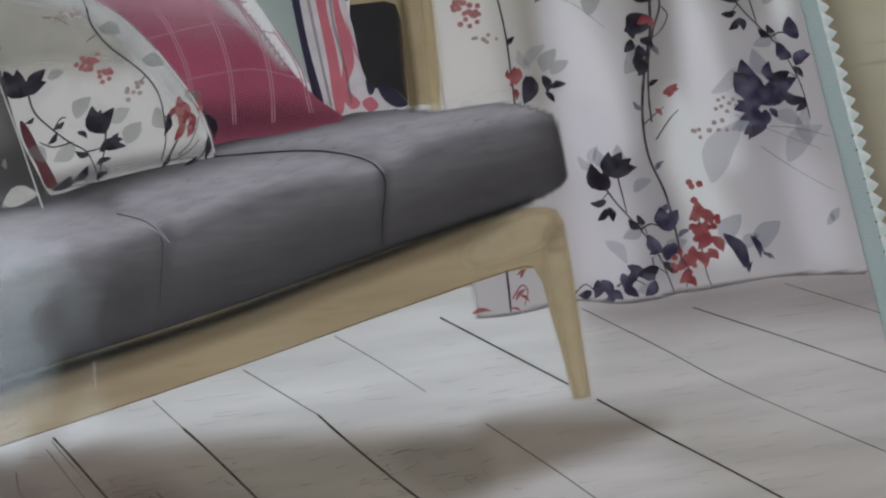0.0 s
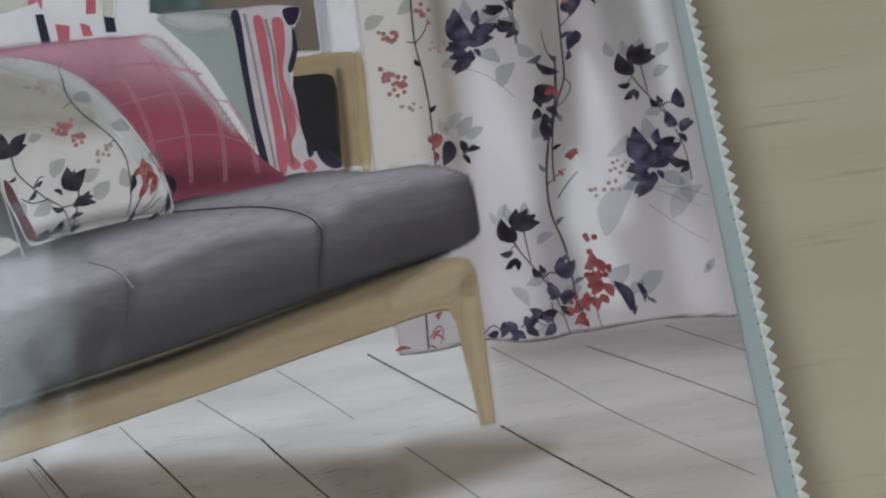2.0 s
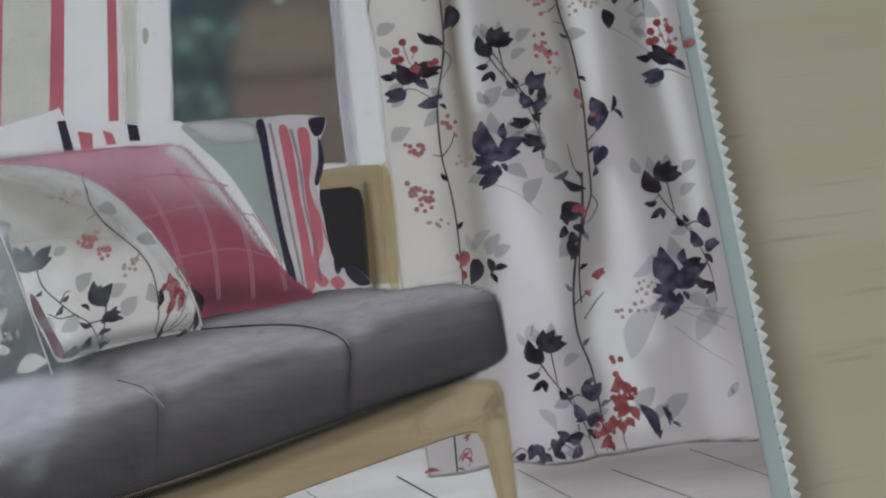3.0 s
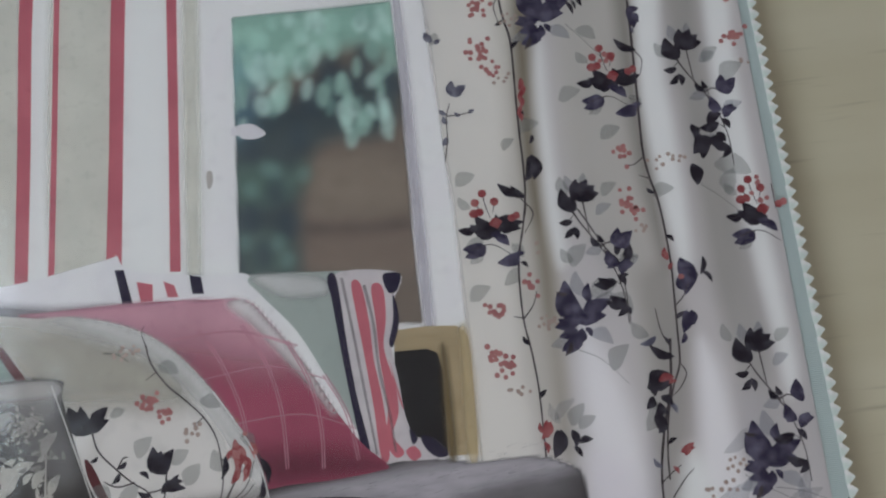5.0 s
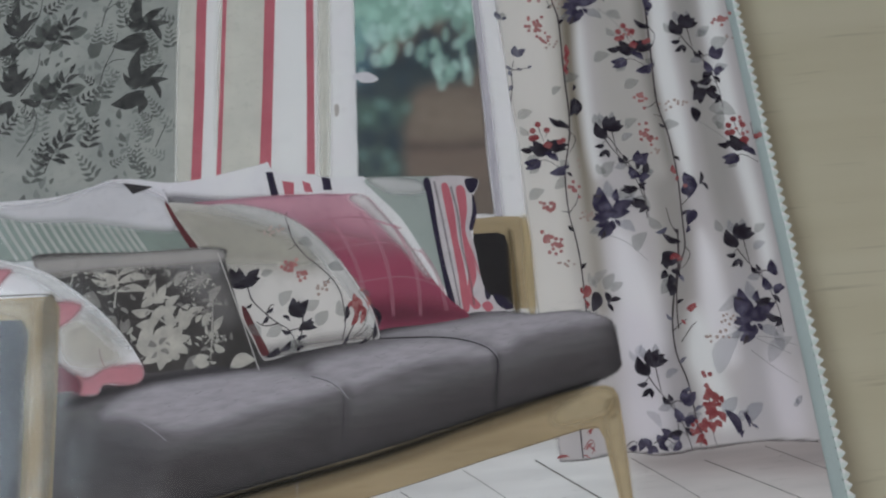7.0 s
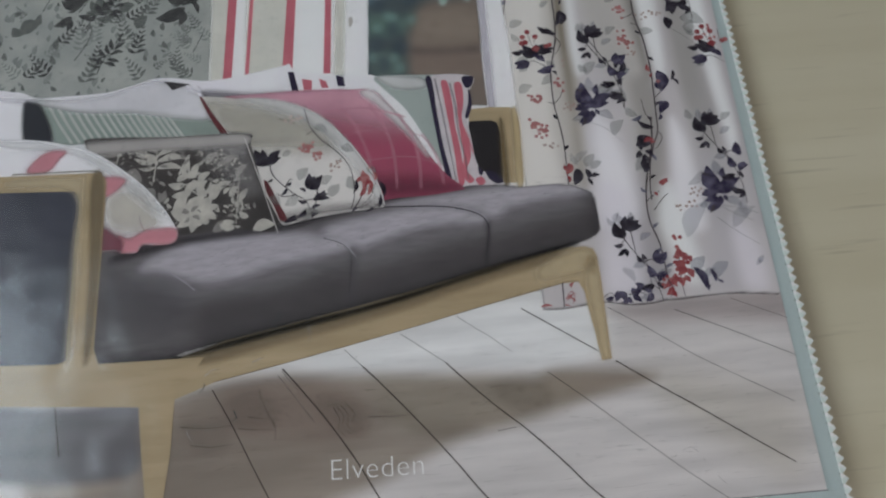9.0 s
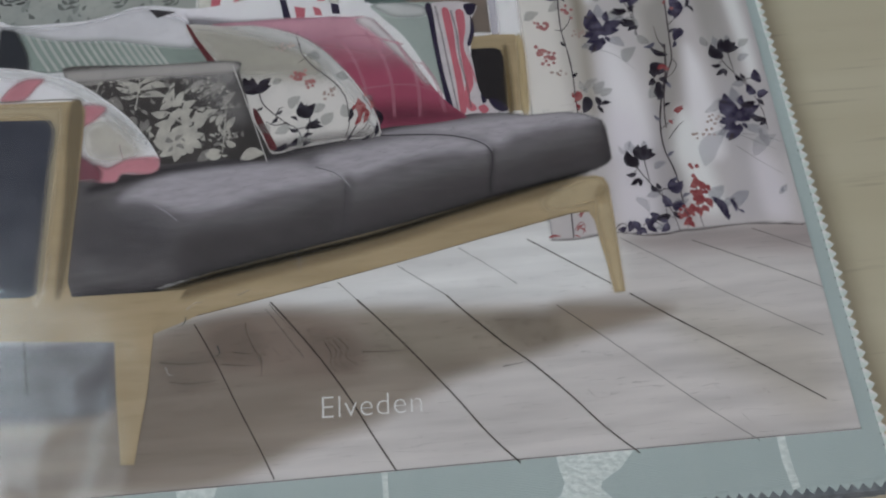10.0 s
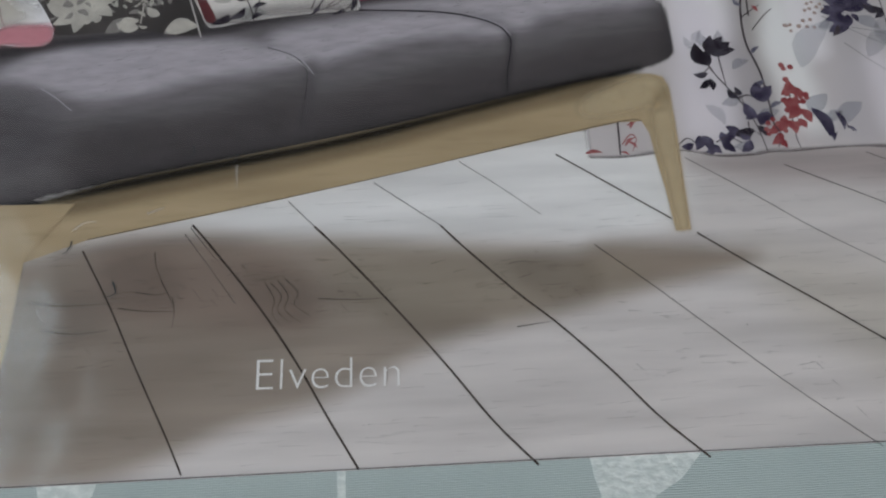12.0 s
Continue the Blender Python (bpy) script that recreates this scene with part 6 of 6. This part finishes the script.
def dark_flower(at):
    """A red-hearted dark flower with berries above."""
    x0, y0 = [(-11.1, 151.2)][0]
    mv = (at[0] - x0, at[1] - y0)
    leaves("faint_leaf", [(-18.3, 156.5), (-21.5, 160.6), (-6.9, 144.1), (-3.8, 139.7), (-16.2, 143.2), (-20.3, 139.5)], 0.6, grey_leaf, 6.5, CU, mv)
    leaves("dark_petal", [(-10.8, 148.6), (-17.1, 154.1), (-10.0, 148.5), (-18.9, 151.3), (-11.2, 148.2), (-4.0, 152.4), (-9.3, 148.1), (-3.4, 148.6), (-11.9, 147.9), (-16.7, 148.4), (-7.1, 148.2), (-10.8, 153.8), (-17.2, 150.0), (-22.7, 150.2), (-6.3, 148.9), (-2.3, 150.7)], 0.5, dark_leaf, 8.0, CU, mv)
    leaves("low_petal", [(-15.6, 145.0), (-22.0, 144.1), (-16.1, 144.3), (-21.6, 141.5), (-14.9, 144.5), (-19.0, 141.2), (-11.7, 147.2), (-7.7, 143.8), (-5.5, 141.0), (-12.0, 138.7), (-5.2, 140.2), (-8.9, 137.6), (-13.0, 148.1), (-9.4, 145.1), (-6.4, 139.9), (-3.3, 141.1)], 0.55, violet_leaf, 8.1, CU, mv)
    leaves("red_heart", [(-13.0, 151.0), (-8.9, 151.4), (-11.3, 152.8), (-10.7, 149.3)], 0.7, red_ink, 8.6, CU, mv)
    leaves("hood_leaf", [(-2.4, 159.0), (-8.8, 163.5)], 0.36, dark_leaf, 8.7, CU, mv)
    dots("berry", [(-14.0, 160.9), (-16.6, 158.2), (-10.5, 157.9), (-17.3, 154.9), (-15.5, 155.1), (-4.3, 152.8), (-5.9, 152.2)], 1.3, red_ink, 8.8, CU, mv)
    stems("berry_stem", [[(-14.0, 160.6), (-13.4, 156.7), (-12.4, 152.9)], [(-10.5, 157.6), (-11.5, 154.6)], [(-16.6, 157.8), (-14.7, 155.0)], [(-19.5, 143.5), (-13.1, 144.7), (-7.3, 140.8)], [(-2.8, 158.7), (-1.0, 155.5), (-2.3, 150.7)]], 0.35, stem_ink, 7.9, CU, mv)


for at in [(62.3, 103.7), (16.5, 155.6), (56.6, 200.8)] + [(18.1, 56.0)]:
    spray(at)
for at in [(11.1, 117.7), (12.1, 215.7), (60.4, 69.8)]:
    bloom(at)
for at in [(-11.1, 151.2), (32.0, 194.0), (71.5, 145.8)]:
    dark_flower(at)
# single leaves and half-hidden flowers along the folds
leaves("fold_flower", [(28.2, 96.6), (34.5, 99.8), (27.4, 96.0), (35.1, 96.6), (28.8, 93.4), (26.4, 89.8), (31.2, 93.1), (34.4, 90.3), (30.6, 91.4), (29.1, 86.7), (28.6, 88.1), (30.2, 82.4), (28.3, 97.6), (29.5, 93.3), (31.2, 86.1), (28.8, 82.5)], 0.62, dark_leaf, 8.0, CU)
leaves("hood_leaf", [(37.0, 104.2), (30.1, 108.5)], 0.34, dark_leaf, 8.2, CU)
leaves("red_heart", [(31.2, 97.7), (36.0, 98.3), (34.0, 96.7), (36.6, 97.1), (34.3, 76.4), (38.7, 77.3), (35.5, 75.3), (38.6, 78.7), (31.5, 72.6), (32.9, 70.4), (39.9, 133.4), (39.4, 137.5), (39.8, 130.4), (41.2, 132.5)], 0.5, red_ink, 8.6, CU)
leaves("slate_petal", [(-18.7, 193.1), (-19.1, 198.6), (-18.3, 193.0), (-14.8, 196.6), (-19.4, 193.5), (-16.3, 193.6), (-22.0, 187.5), (-24.0, 189.3), (-22.0, 184.4), (-23.1, 187.2), (-17.6, 186.7), (-19.3, 188.0), (-14.9, 187.2), (-12.9, 188.2), (-22.5, 180.2), (-24.3, 177.6), (-23.6, 212.2), (-25.9, 215.7), (-23.0, 211.4), (-20.9, 212.8)], 0.6, slate_leaf, 8.0, CU)
leaves("red_petal", [(3.0, 196.9), (1.8, 193.0), (3.0, 193.7), (1.0, 190.3), (1.5, 191.1), (2.1, 187.1), (1.8, 187.9), (0.3, 184.9), (0.8, 186.0), (1.5, 182.5), (2.4, 194.9), (3.5, 191.7), (-3.6, 90.2), (-5.8, 84.8), (-2.6, 89.7), (-4.3, 85.0), (-5.2, 86.5), (-5.8, 89.7), (-5.2, 84.1), (-4.6, 80.6)], 0.42, red_ink, 8.1, CU)
leaves("fold_leaf", [(3.0, 171.5), (0.1, 163.3), (3.7, 171.0), (2.7, 163.4), (1.8, 170.8), (1.3, 164.3), (3.9, 177.9), (2.8, 175.0), (-0.8, 87.1), (-2.7, 79.0), (0.2, 87.0), (-1.5, 79.6), (3.4, 86.6), (4.0, 81.4), (3.4, 81.8), (5.4, 78.5), (4.9, 82.7), (9.3, 83.2)], 0.45, dark_leaf, 8.3, CU)
leaves("violet_petal", [(43.7, 133.7), (43.6, 122.3), (45.0, 132.8), (45.3, 125.8), (42.8, 123.8), (42.0, 128.0), (42.9, 117.6), (41.0, 111.0), (44.3, 117.5), (44.3, 112.8), (41.4, 110.9), (39.8, 107.8)], 0.5, violet_leaf, 8.0, CU)
leaves("top_petal", [(39.4, 214.6), (43.8, 215.8), (40.3, 215.4), (41.3, 209.2), (40.9, 214.5), (43.1, 211.0), (39.7, 209.3), (41.0, 207.6), (40.2, 222.8), (41.8, 220.1)], 0.55, violet_leaf, 8.1, CU)
leaves("side_leaf", [(55.6, 171.6), (56.1, 163.8), (56.4, 171.9), (53.4, 165.6), (57.4, 171.4), (58.1, 166.7), (54.3, 175.3), (54.6, 170.5), (59.2, 175.2), (64.2, 177.8), (59.5, 170.4), (63.1, 167.0), (61.7, 171.8), (64.1, 168.4), (52.4, 162.7), (52.9, 155.7)], 0.6, dark_leaf, 8.05, CU)
leaves("small_sprig", [(50.6, 133.4), (49.0, 128.0), (49.6, 129.0), (52.2, 125.1), (49.4, 127.9), (51.2, 130.0), (25.7, 218.8), (25.3, 224.6), (20.9, 220.9), (22.6, 216.3), (22.5, 221.2), (23.6, 217.8), (27.7, 140.5), (26.2, 135.9), (28.8, 140.4), (25.5, 133.4)], 0.3, dark_leaf, 8.0, CU)
leaves("low_sprig", [(23.3, 128.4), (17.7, 130.5), (24.1, 129.4), (27.3, 130.6), (25.6, 122.3), (20.5, 124.7), (25.1, 120.9), (26.1, 118.3), (25.1, 133.4), (21.8, 138.5), (24.5, 136.8), (26.6, 141.0)], 0.5, dark_leaf, 8.06, CU)
stems("low_sprig_stem", [[(14.6, 152.8), (17.5, 147.2), (20.4, 141.3), (23.9, 135.4), (25.5, 128.6), (25.7, 120.5), (25.7, 115.8)]], 0.45, stem_ink, 7.7, CU)
for c, n, sx, sy in (([(-8.2, 222.5)][0], 16, 1.9, 1.6), ([(-9.2, 207.0)][0], 20, 2.2, 2.4), ([(-5.6, 200.7)][0], 8, 1.4, 1.3), ([(30.6, 169.5)][0], 9, 1.7, 1.4), ([(29.7, 153.5)][0], 15, 1.7, 1.9), ([(32.0, 149.5)][0], 6, 1.4, 0.8), ([(-13.5, 124.2)][0], 16, 1.7, 1.6), ([(-15.5, 111.1)][0], 16, 1.9, 1.9),
                     ([(-12.5, 106.5)][0], 12, 2.0, 1.5), ([(72.4, 202.9)][0], 16, 1.6, 2.0), ([(72.2, 217.2)][0], 10, 1.6, 1.4), ([(43.1, 127.9)][0], 3, 0.5, 2.0), ([(-2.4, 130.7)][0], 9, 0.9, 2.6), ([(72.0, 150.7)][0], 7, 1.2, 2.6), ([(30.7, 200.5)][0], 6, 1.2, 1.6)):
    cluster("rose_berry", c, n, sx, sy, 0.8, rose_ink, 8.0, CU, int(c[0] * 7 + c[1]))
for c, n, sx, sy in (([(-4.2, 197.2)][0], 5, 1.6, 1.0), ([(46.5, 164.8)][0], 12, 3.6, 1.0), ([(33.4, 144.1)][0], 5, 1.6, 1.2), ([(-11.0, 99.3)][0], 7, 2.4, 1.4), ([(44.8, 64.7)][0], 9, 2.6, 1.6), ([(1.8, 119.4)][0], 6, 1.4, 1.2), ([(0.4, 143.3)][0], 4, 0.5, 2.0), ([(74.3, 193.9)][0], 3, 0.8, 0.8)):
    cluster("tan_berry", c, n, sx, sy, 0.62, tan_ink, 8.0, CU, int(c[0] * 5 + c[1]))
# the hem: red berry spike, violet flowers
leaves("red_leaf", [(37.6, 45.6), (34.4, 41.0), (38.5, 43.6), (39.8, 39.0), (35.1, 39.9), (36.6, 34.4), (38.3, 38.2), (35.1, 33.1), (39.2, 36.1), (41.3, 31.6), (37.6, 32.9), (39.6, 29.8), (34.0, 34.2), (31.7, 29.1), (35.0, 32.6), (36.3, 28.2), (32.0, 28.6), (28.7, 25.1), (31.4, 32.0), (28.5, 28.4), (30.8, 26.8), (32.8, 23.8)], 0.55, red_ink, 8.2, CU)
cluster("red_berry", [(37.5, 40.7)][0], 26, 2.0, 4.2, 0.9, red_ink, 8.6, CU, 5)
cluster("red_berry", [(30.8, 29.2)][0], 12, 1.7, 2.2, 0.8, red_ink, 8.6, CU, 6)
stems("berry_stem", [[(37.2, 43.7), (36.1, 34.0), (36.0, 26.8), (36.6, 23.4)], [(43.9, 35.7), (45.4, 30.2), (46.6, 25.8)], [(49.9, 34.6), (51.2, 30.6), (52.8, 28.1)]], 0.4, stem_ink, 7.9, CU)
leaves("violet_leaf", [(8.5, 28.9), (6.9, 24.3), (9.4, 28.8), (10.7, 23.9), (10.5, 25.3), (14.0, 23.1), (14.8, 29.7), (15.1, 24.4), (14.5, 25.5), (18.0, 23.2), (16.4, 26.7), (19.1, 29.8), (20.1, 30.2), (16.4, 31.5), (23.1, 27.5), (19.8, 28.8), (22.9, 26.6), (19.7, 23.1), (6.4, 26.2), (2.8, 25.6), (12.6, 24.7), (9.4, 23.6)], 0.6, violet_leaf, 8.2, CU)
stems("hem_stem", [[(1.5, 25.7), (5.0, 28.2), (7.6, 25.6)], [(23.2, 32.8), (22.7, 27.5), (21.4, 22.9)], [(12.9, 26.5), (16.7, 28.1), (20.2, 25.9)]], 0.4, stem_ink, 8.1, CU)
leaves("slim_leaf", [(42.3, 36.3), (46.6, 25.8), (43.7, 34.7), (45.6, 26.8), (49.0, 34.7), (50.3, 28.8), (51.0, 29.7), (53.6, 28.0), (46.5, 25.3), (48.0, 28.1)], 0.3, violet_leaf, 8.3, CU)
leaves("blue_leaf", [(41.7, 33.5), (47.6, 40.7), (46.6, 31.5), (51.2, 35.0), (50.0, 31.2), (57.1, 37.4), (70.3, 35.6), (72.8, 38.8), (70.8, 37.6), (68.8, 34.8)], 0.6, blue_leaf, 8.0, CU)
leaves("red_loop", [(-24.6, 24.8), (-19.8, 24.9), (-13.1, 26.6), (-10.1, 29.2), (-12.0, 27.9), (-9.7, 25.8), (-11.0, 32.1), (-8.3, 35.2), (-14.6, 24.8), (-12.2, 23.7)], 0.26, red_ink, 8.2, CU)
stems("red_stem", [[(-13.9, 27.1), (-11.2, 30.2), (-9.7, 28.7), (-11.1, 25.0)], [(-11.7, 33.1), (-8.7, 35.7)]], 0.4, red_ink, 8.25, CU)
line("hem_shadow", [(x + 0.3, y - 0.4) for x, y in HEM], 0.8, faded("hem_ink", C(96, 84, 86), 0.6), 4.9, page, 0)

# thin shadow at the page's lower edge, painted as a dark line
line("page_shadow_line", [(LEFT, BOTTOM + 0.15), (0, BOTTOM + 0.15), (RIGHT, BOTTOM + 0.15)], 0.35, faded("page_shadow_ink", C(70, 66, 66), 0.7), 41, page, 0)

# title
txt = bpy.data.curves.new("title_lettering", "FONT")
txt.body, txt.size, txt.offset, txt.space_character = "Elveden", 0.0119, -0.00022, 1.035
title = new("title_lettering", txt)
title.location = (*[v / 1000 for v in (-116.5, -38.1)], 40 * LAYER)
title.rotation_euler = (0, 0, radians(-1.2))
txt.materials.append(ink("white_ink", C(212, 209, 212), C(204, 200, 204)))
title.parent = page

# ---- the glossy film over the page ----
film_mat, fn, fl = nodes("clear_film")
fr, gloss, clear, fmix = fn.new("ShaderNodeFresnel"), fn.new("ShaderNodeBsdfGlossy"), fn.new("ShaderNodeBsdfTransparent"), fn.new("ShaderNodeMixShader")
fr.inputs[0].default_value, gloss.inputs["Roughness"].default_value = 1.45, 0.14
for a, b in ((fr.outputs[0], fmix.inputs[0]), (clear.outputs[0], fmix.inputs[1]), (gloss.outputs[0], fmix.inputs[2]), (fmix.outputs[0], fn["Material Output"].inputs[0])):
    fl.new(a, b)
tex, nz, bump = fn.new("ShaderNodeTexCoord"), fn.new("ShaderNodeTexNoise"), fn.new("ShaderNodeBump")
nz.inputs["Scale"].default_value, nz.inputs["Detail"].default_value = 26, 2
bump.inputs["Strength"].default_value, bump.inputs["Distance"].default_value = 1.0, 0.0013
fl.new(tex.outputs["Object"], nz.inputs["Vector"])
fl.new(nz.outputs[0], bump.inputs["Height"])
fl.new(bump.outputs[0], gloss.inputs["Normal"])
fb = bmesh.new()
fgrid = {}
for i in range(41):
    for j in range(41):
        x, y = LEFT + (RIGHT - LEFT) * i / 40, BOTTOM + (TOP - BOTTOM) * j / 40
        fgrid[i, j] = fb.verts.new((x / 1000, y / 1000, (0.6 + 0.04 * noise.noise((x / 60, y / 60, 0))) / 1000))
for i in range(40):
    for j in range(40):
        fb.faces.new((fgrid[i, j], fgrid[i + 1, j], fgrid[i + 1, j + 1], fgrid[i, j + 1])).smooth = True
film = linked("glossy_film", fb, film_mat, page, "clear glossy film with creases")
film.visible_shadow = False
# film creases as flat lines: their shade painted dark, their glint pale
crease_shade = ink("crease_shade_ink", C(44, 52, 56), C(60, 68, 72))
crease_glint = faded("crease_glint_ink", C(200, 206, 208), 0.25)
for q in ([(-134.8, 32.6), (-134.7, 29.6), (-137.2, 28.5)], [(-122.3, 29.4), (-123.3, 26.6)], [(-166.0, 5.1), (-166.4, 3.2), (-168.0, 1.3)], [(-154.0, -7.1), (-153.0, -10.3), (-155.4, -11.4)]):
    line("crease", q, 0.45, crease_shade, 42, page, 0.7)
for q in ([(-122.5, 25.9), (-122.3, 22.1), (-122.2, 18.6)], [(-146.3, 12.2), (-144.0, 13.0), (-141.6, 14.1)], [(-166.0, 8.1), (-163.2, 10.3), (-159.9, 10.5)], [(-173.1, -13.7), (-171.8, -16.5), (-170.4, -17.6)], [(-221.9, 20.0), (-220.9, 30.8), (-220.3, 35.7)], [(-109.2, 60.9), (-104.8, 58.7), (-101.8, 55.1)]):
    line("crease", q, 0.8, crease_glint, 42.3, page, 0.6)

# ---- pinked teeth and woven figures of the swatch ----
tip_mat, tn, tl = nodes("pinked_tip")
tl.new(mixed(tn, tl, C(196, 204, 198), C(174, 188, 182), noise_fac(tn, tl, 300)), tn["Principled BSDF"].inputs["Base Color"])
tn["Principled BSDF"].inputs["Roughness"].default_value = 0.9


def tooth_mesh(depth):
    bm = bmesh.new()
    h = TOOTH / 2000
    pts = [(-0.001, -h), (0, -h), (depth * 0.75, -h * 0.3), (depth, 0), (depth * 0.75, h * 0.3), (0, h), (-0.001, h)]
    lo = [bm.verts.new((x, y, -0.0011)) for x, y in pts]
    hi = [bm.verts.new((x, y, -0.0004 - 0.0003 * max(0, x) / depth)) for x, y in pts]
    bm.faces.new(hi), bm.faces.new(lo[::-1])
    for i in range(7):
        bm.faces.new((lo[i], lo[(i + 1) % 7], hi[(i + 1) % 7], hi[i]))
    me = bpy.data.meshes.new("pinked_tooth")
    bm.to_mesh(me)
    bm.free()
    me.materials.append(tip_mat)
    return me


tooth = tooth_mesh(0.0023)
rng = random.Random(3)
y = SWATCH_B + TOOTH / 2
while y < 330:
    o = new("pinked_tooth", tooth)
    o.parent, o.location, o.rotation_euler = swatch, (side_x(y) / 1000, y / 1000, 0), (0, radians(rng.uniform(-4, 6)), radians(0.7 + rng.uniform(-4, 4)))
    y += TOOTH
x = side_x(SWATCH_B) - TOOTH / 2
low_tooth = tooth_mesh(0.0023)
low_tooth.materials.clear()
low_tooth.materials.append(linen)
while x > -60:
    o = new("pinked_tooth", low_tooth)
    o.parent, o.location, o.rotation_euler = swatch, (x / 1000, SWATCH_B / 1000, 0), (0, radians(rng.uniform(-4, 6)), radians(-90 + rng.uniform(-4, 4)))
    x -= TOOTH
hole_mat, _, _ = nodes("needle_hole")
hole_mat.node_tree.nodes["Principled BSDF"].inputs["Base Color"].default_value = (0.1, 0.13, 0.13, 1)
y = SWATCH_B + TOOTH
holes = []
while y < 60:
    holes.append((side_x(y) - 1.2, y))
    y += TOOTH
dots("needle_holes", holes, 0.3, hole_mat, -40, swatch)
woven, vn, vl = nodes("raised_weave")
wf = noise_fac(vn, vl, 420, 3, (1, 1.6, 1), 30)
vl.new(mixed(vn, vl, C(184, 193, 191), C(164, 176, 174), wf), vn["Principled BSDF"].inputs["Base Color"])
vn["Principled BSDF"].inputs["Roughness"].default_value = 0.8
vbump = vn.new("ShaderNodeBump")
vbump.inputs["Strength"].default_value, vbump.inputs["Distance"].default_value = 0.4, 0.0005
vl.new(wf, vbump.inputs["Height"])
vl.new(vbump.outputs[0], vn["Principled BSDF"].inputs["Normal"])
for q in ([(-33.5, -55.2), (-25.2, -55.9), (-17.8, -56.6), (-4.1, -57.7), (-10.9, -64.8), (-18.0, -68.8), (-18.8, -70.9), (-16.0, -73.9), (-9.9, -80.4), (-40.2, -77.8), (-33.0, -71.8), (-31.2, -68.1), (-32.4, -63.5)], [(-169.6, -52.8), (-162.6, -53.4), (-152.3, -54.2), (-154.2, -61.6), (-156.4, -64.9), (-154.8, -71.7), (-168.8, -70.5), (-166.8, -63.7)]):
    area("woven_figure", q, woven, -38, swatch, smooth=False)
for q in ([(45.7, -55.5), (48.7, -55.8), (49.0, -67.7), (50.1, -76.7), (47.3, -77.5), (45.8, -67.4)], [(-95.2, -55.5), (-93.0, -55.7), (-93.0, -69.9), (-92.3, -78.6), (-94.8, -78.4), (-95.0, -69.7)]):
    area("woven_bar", q, woven, -38, swatch, smooth=False)
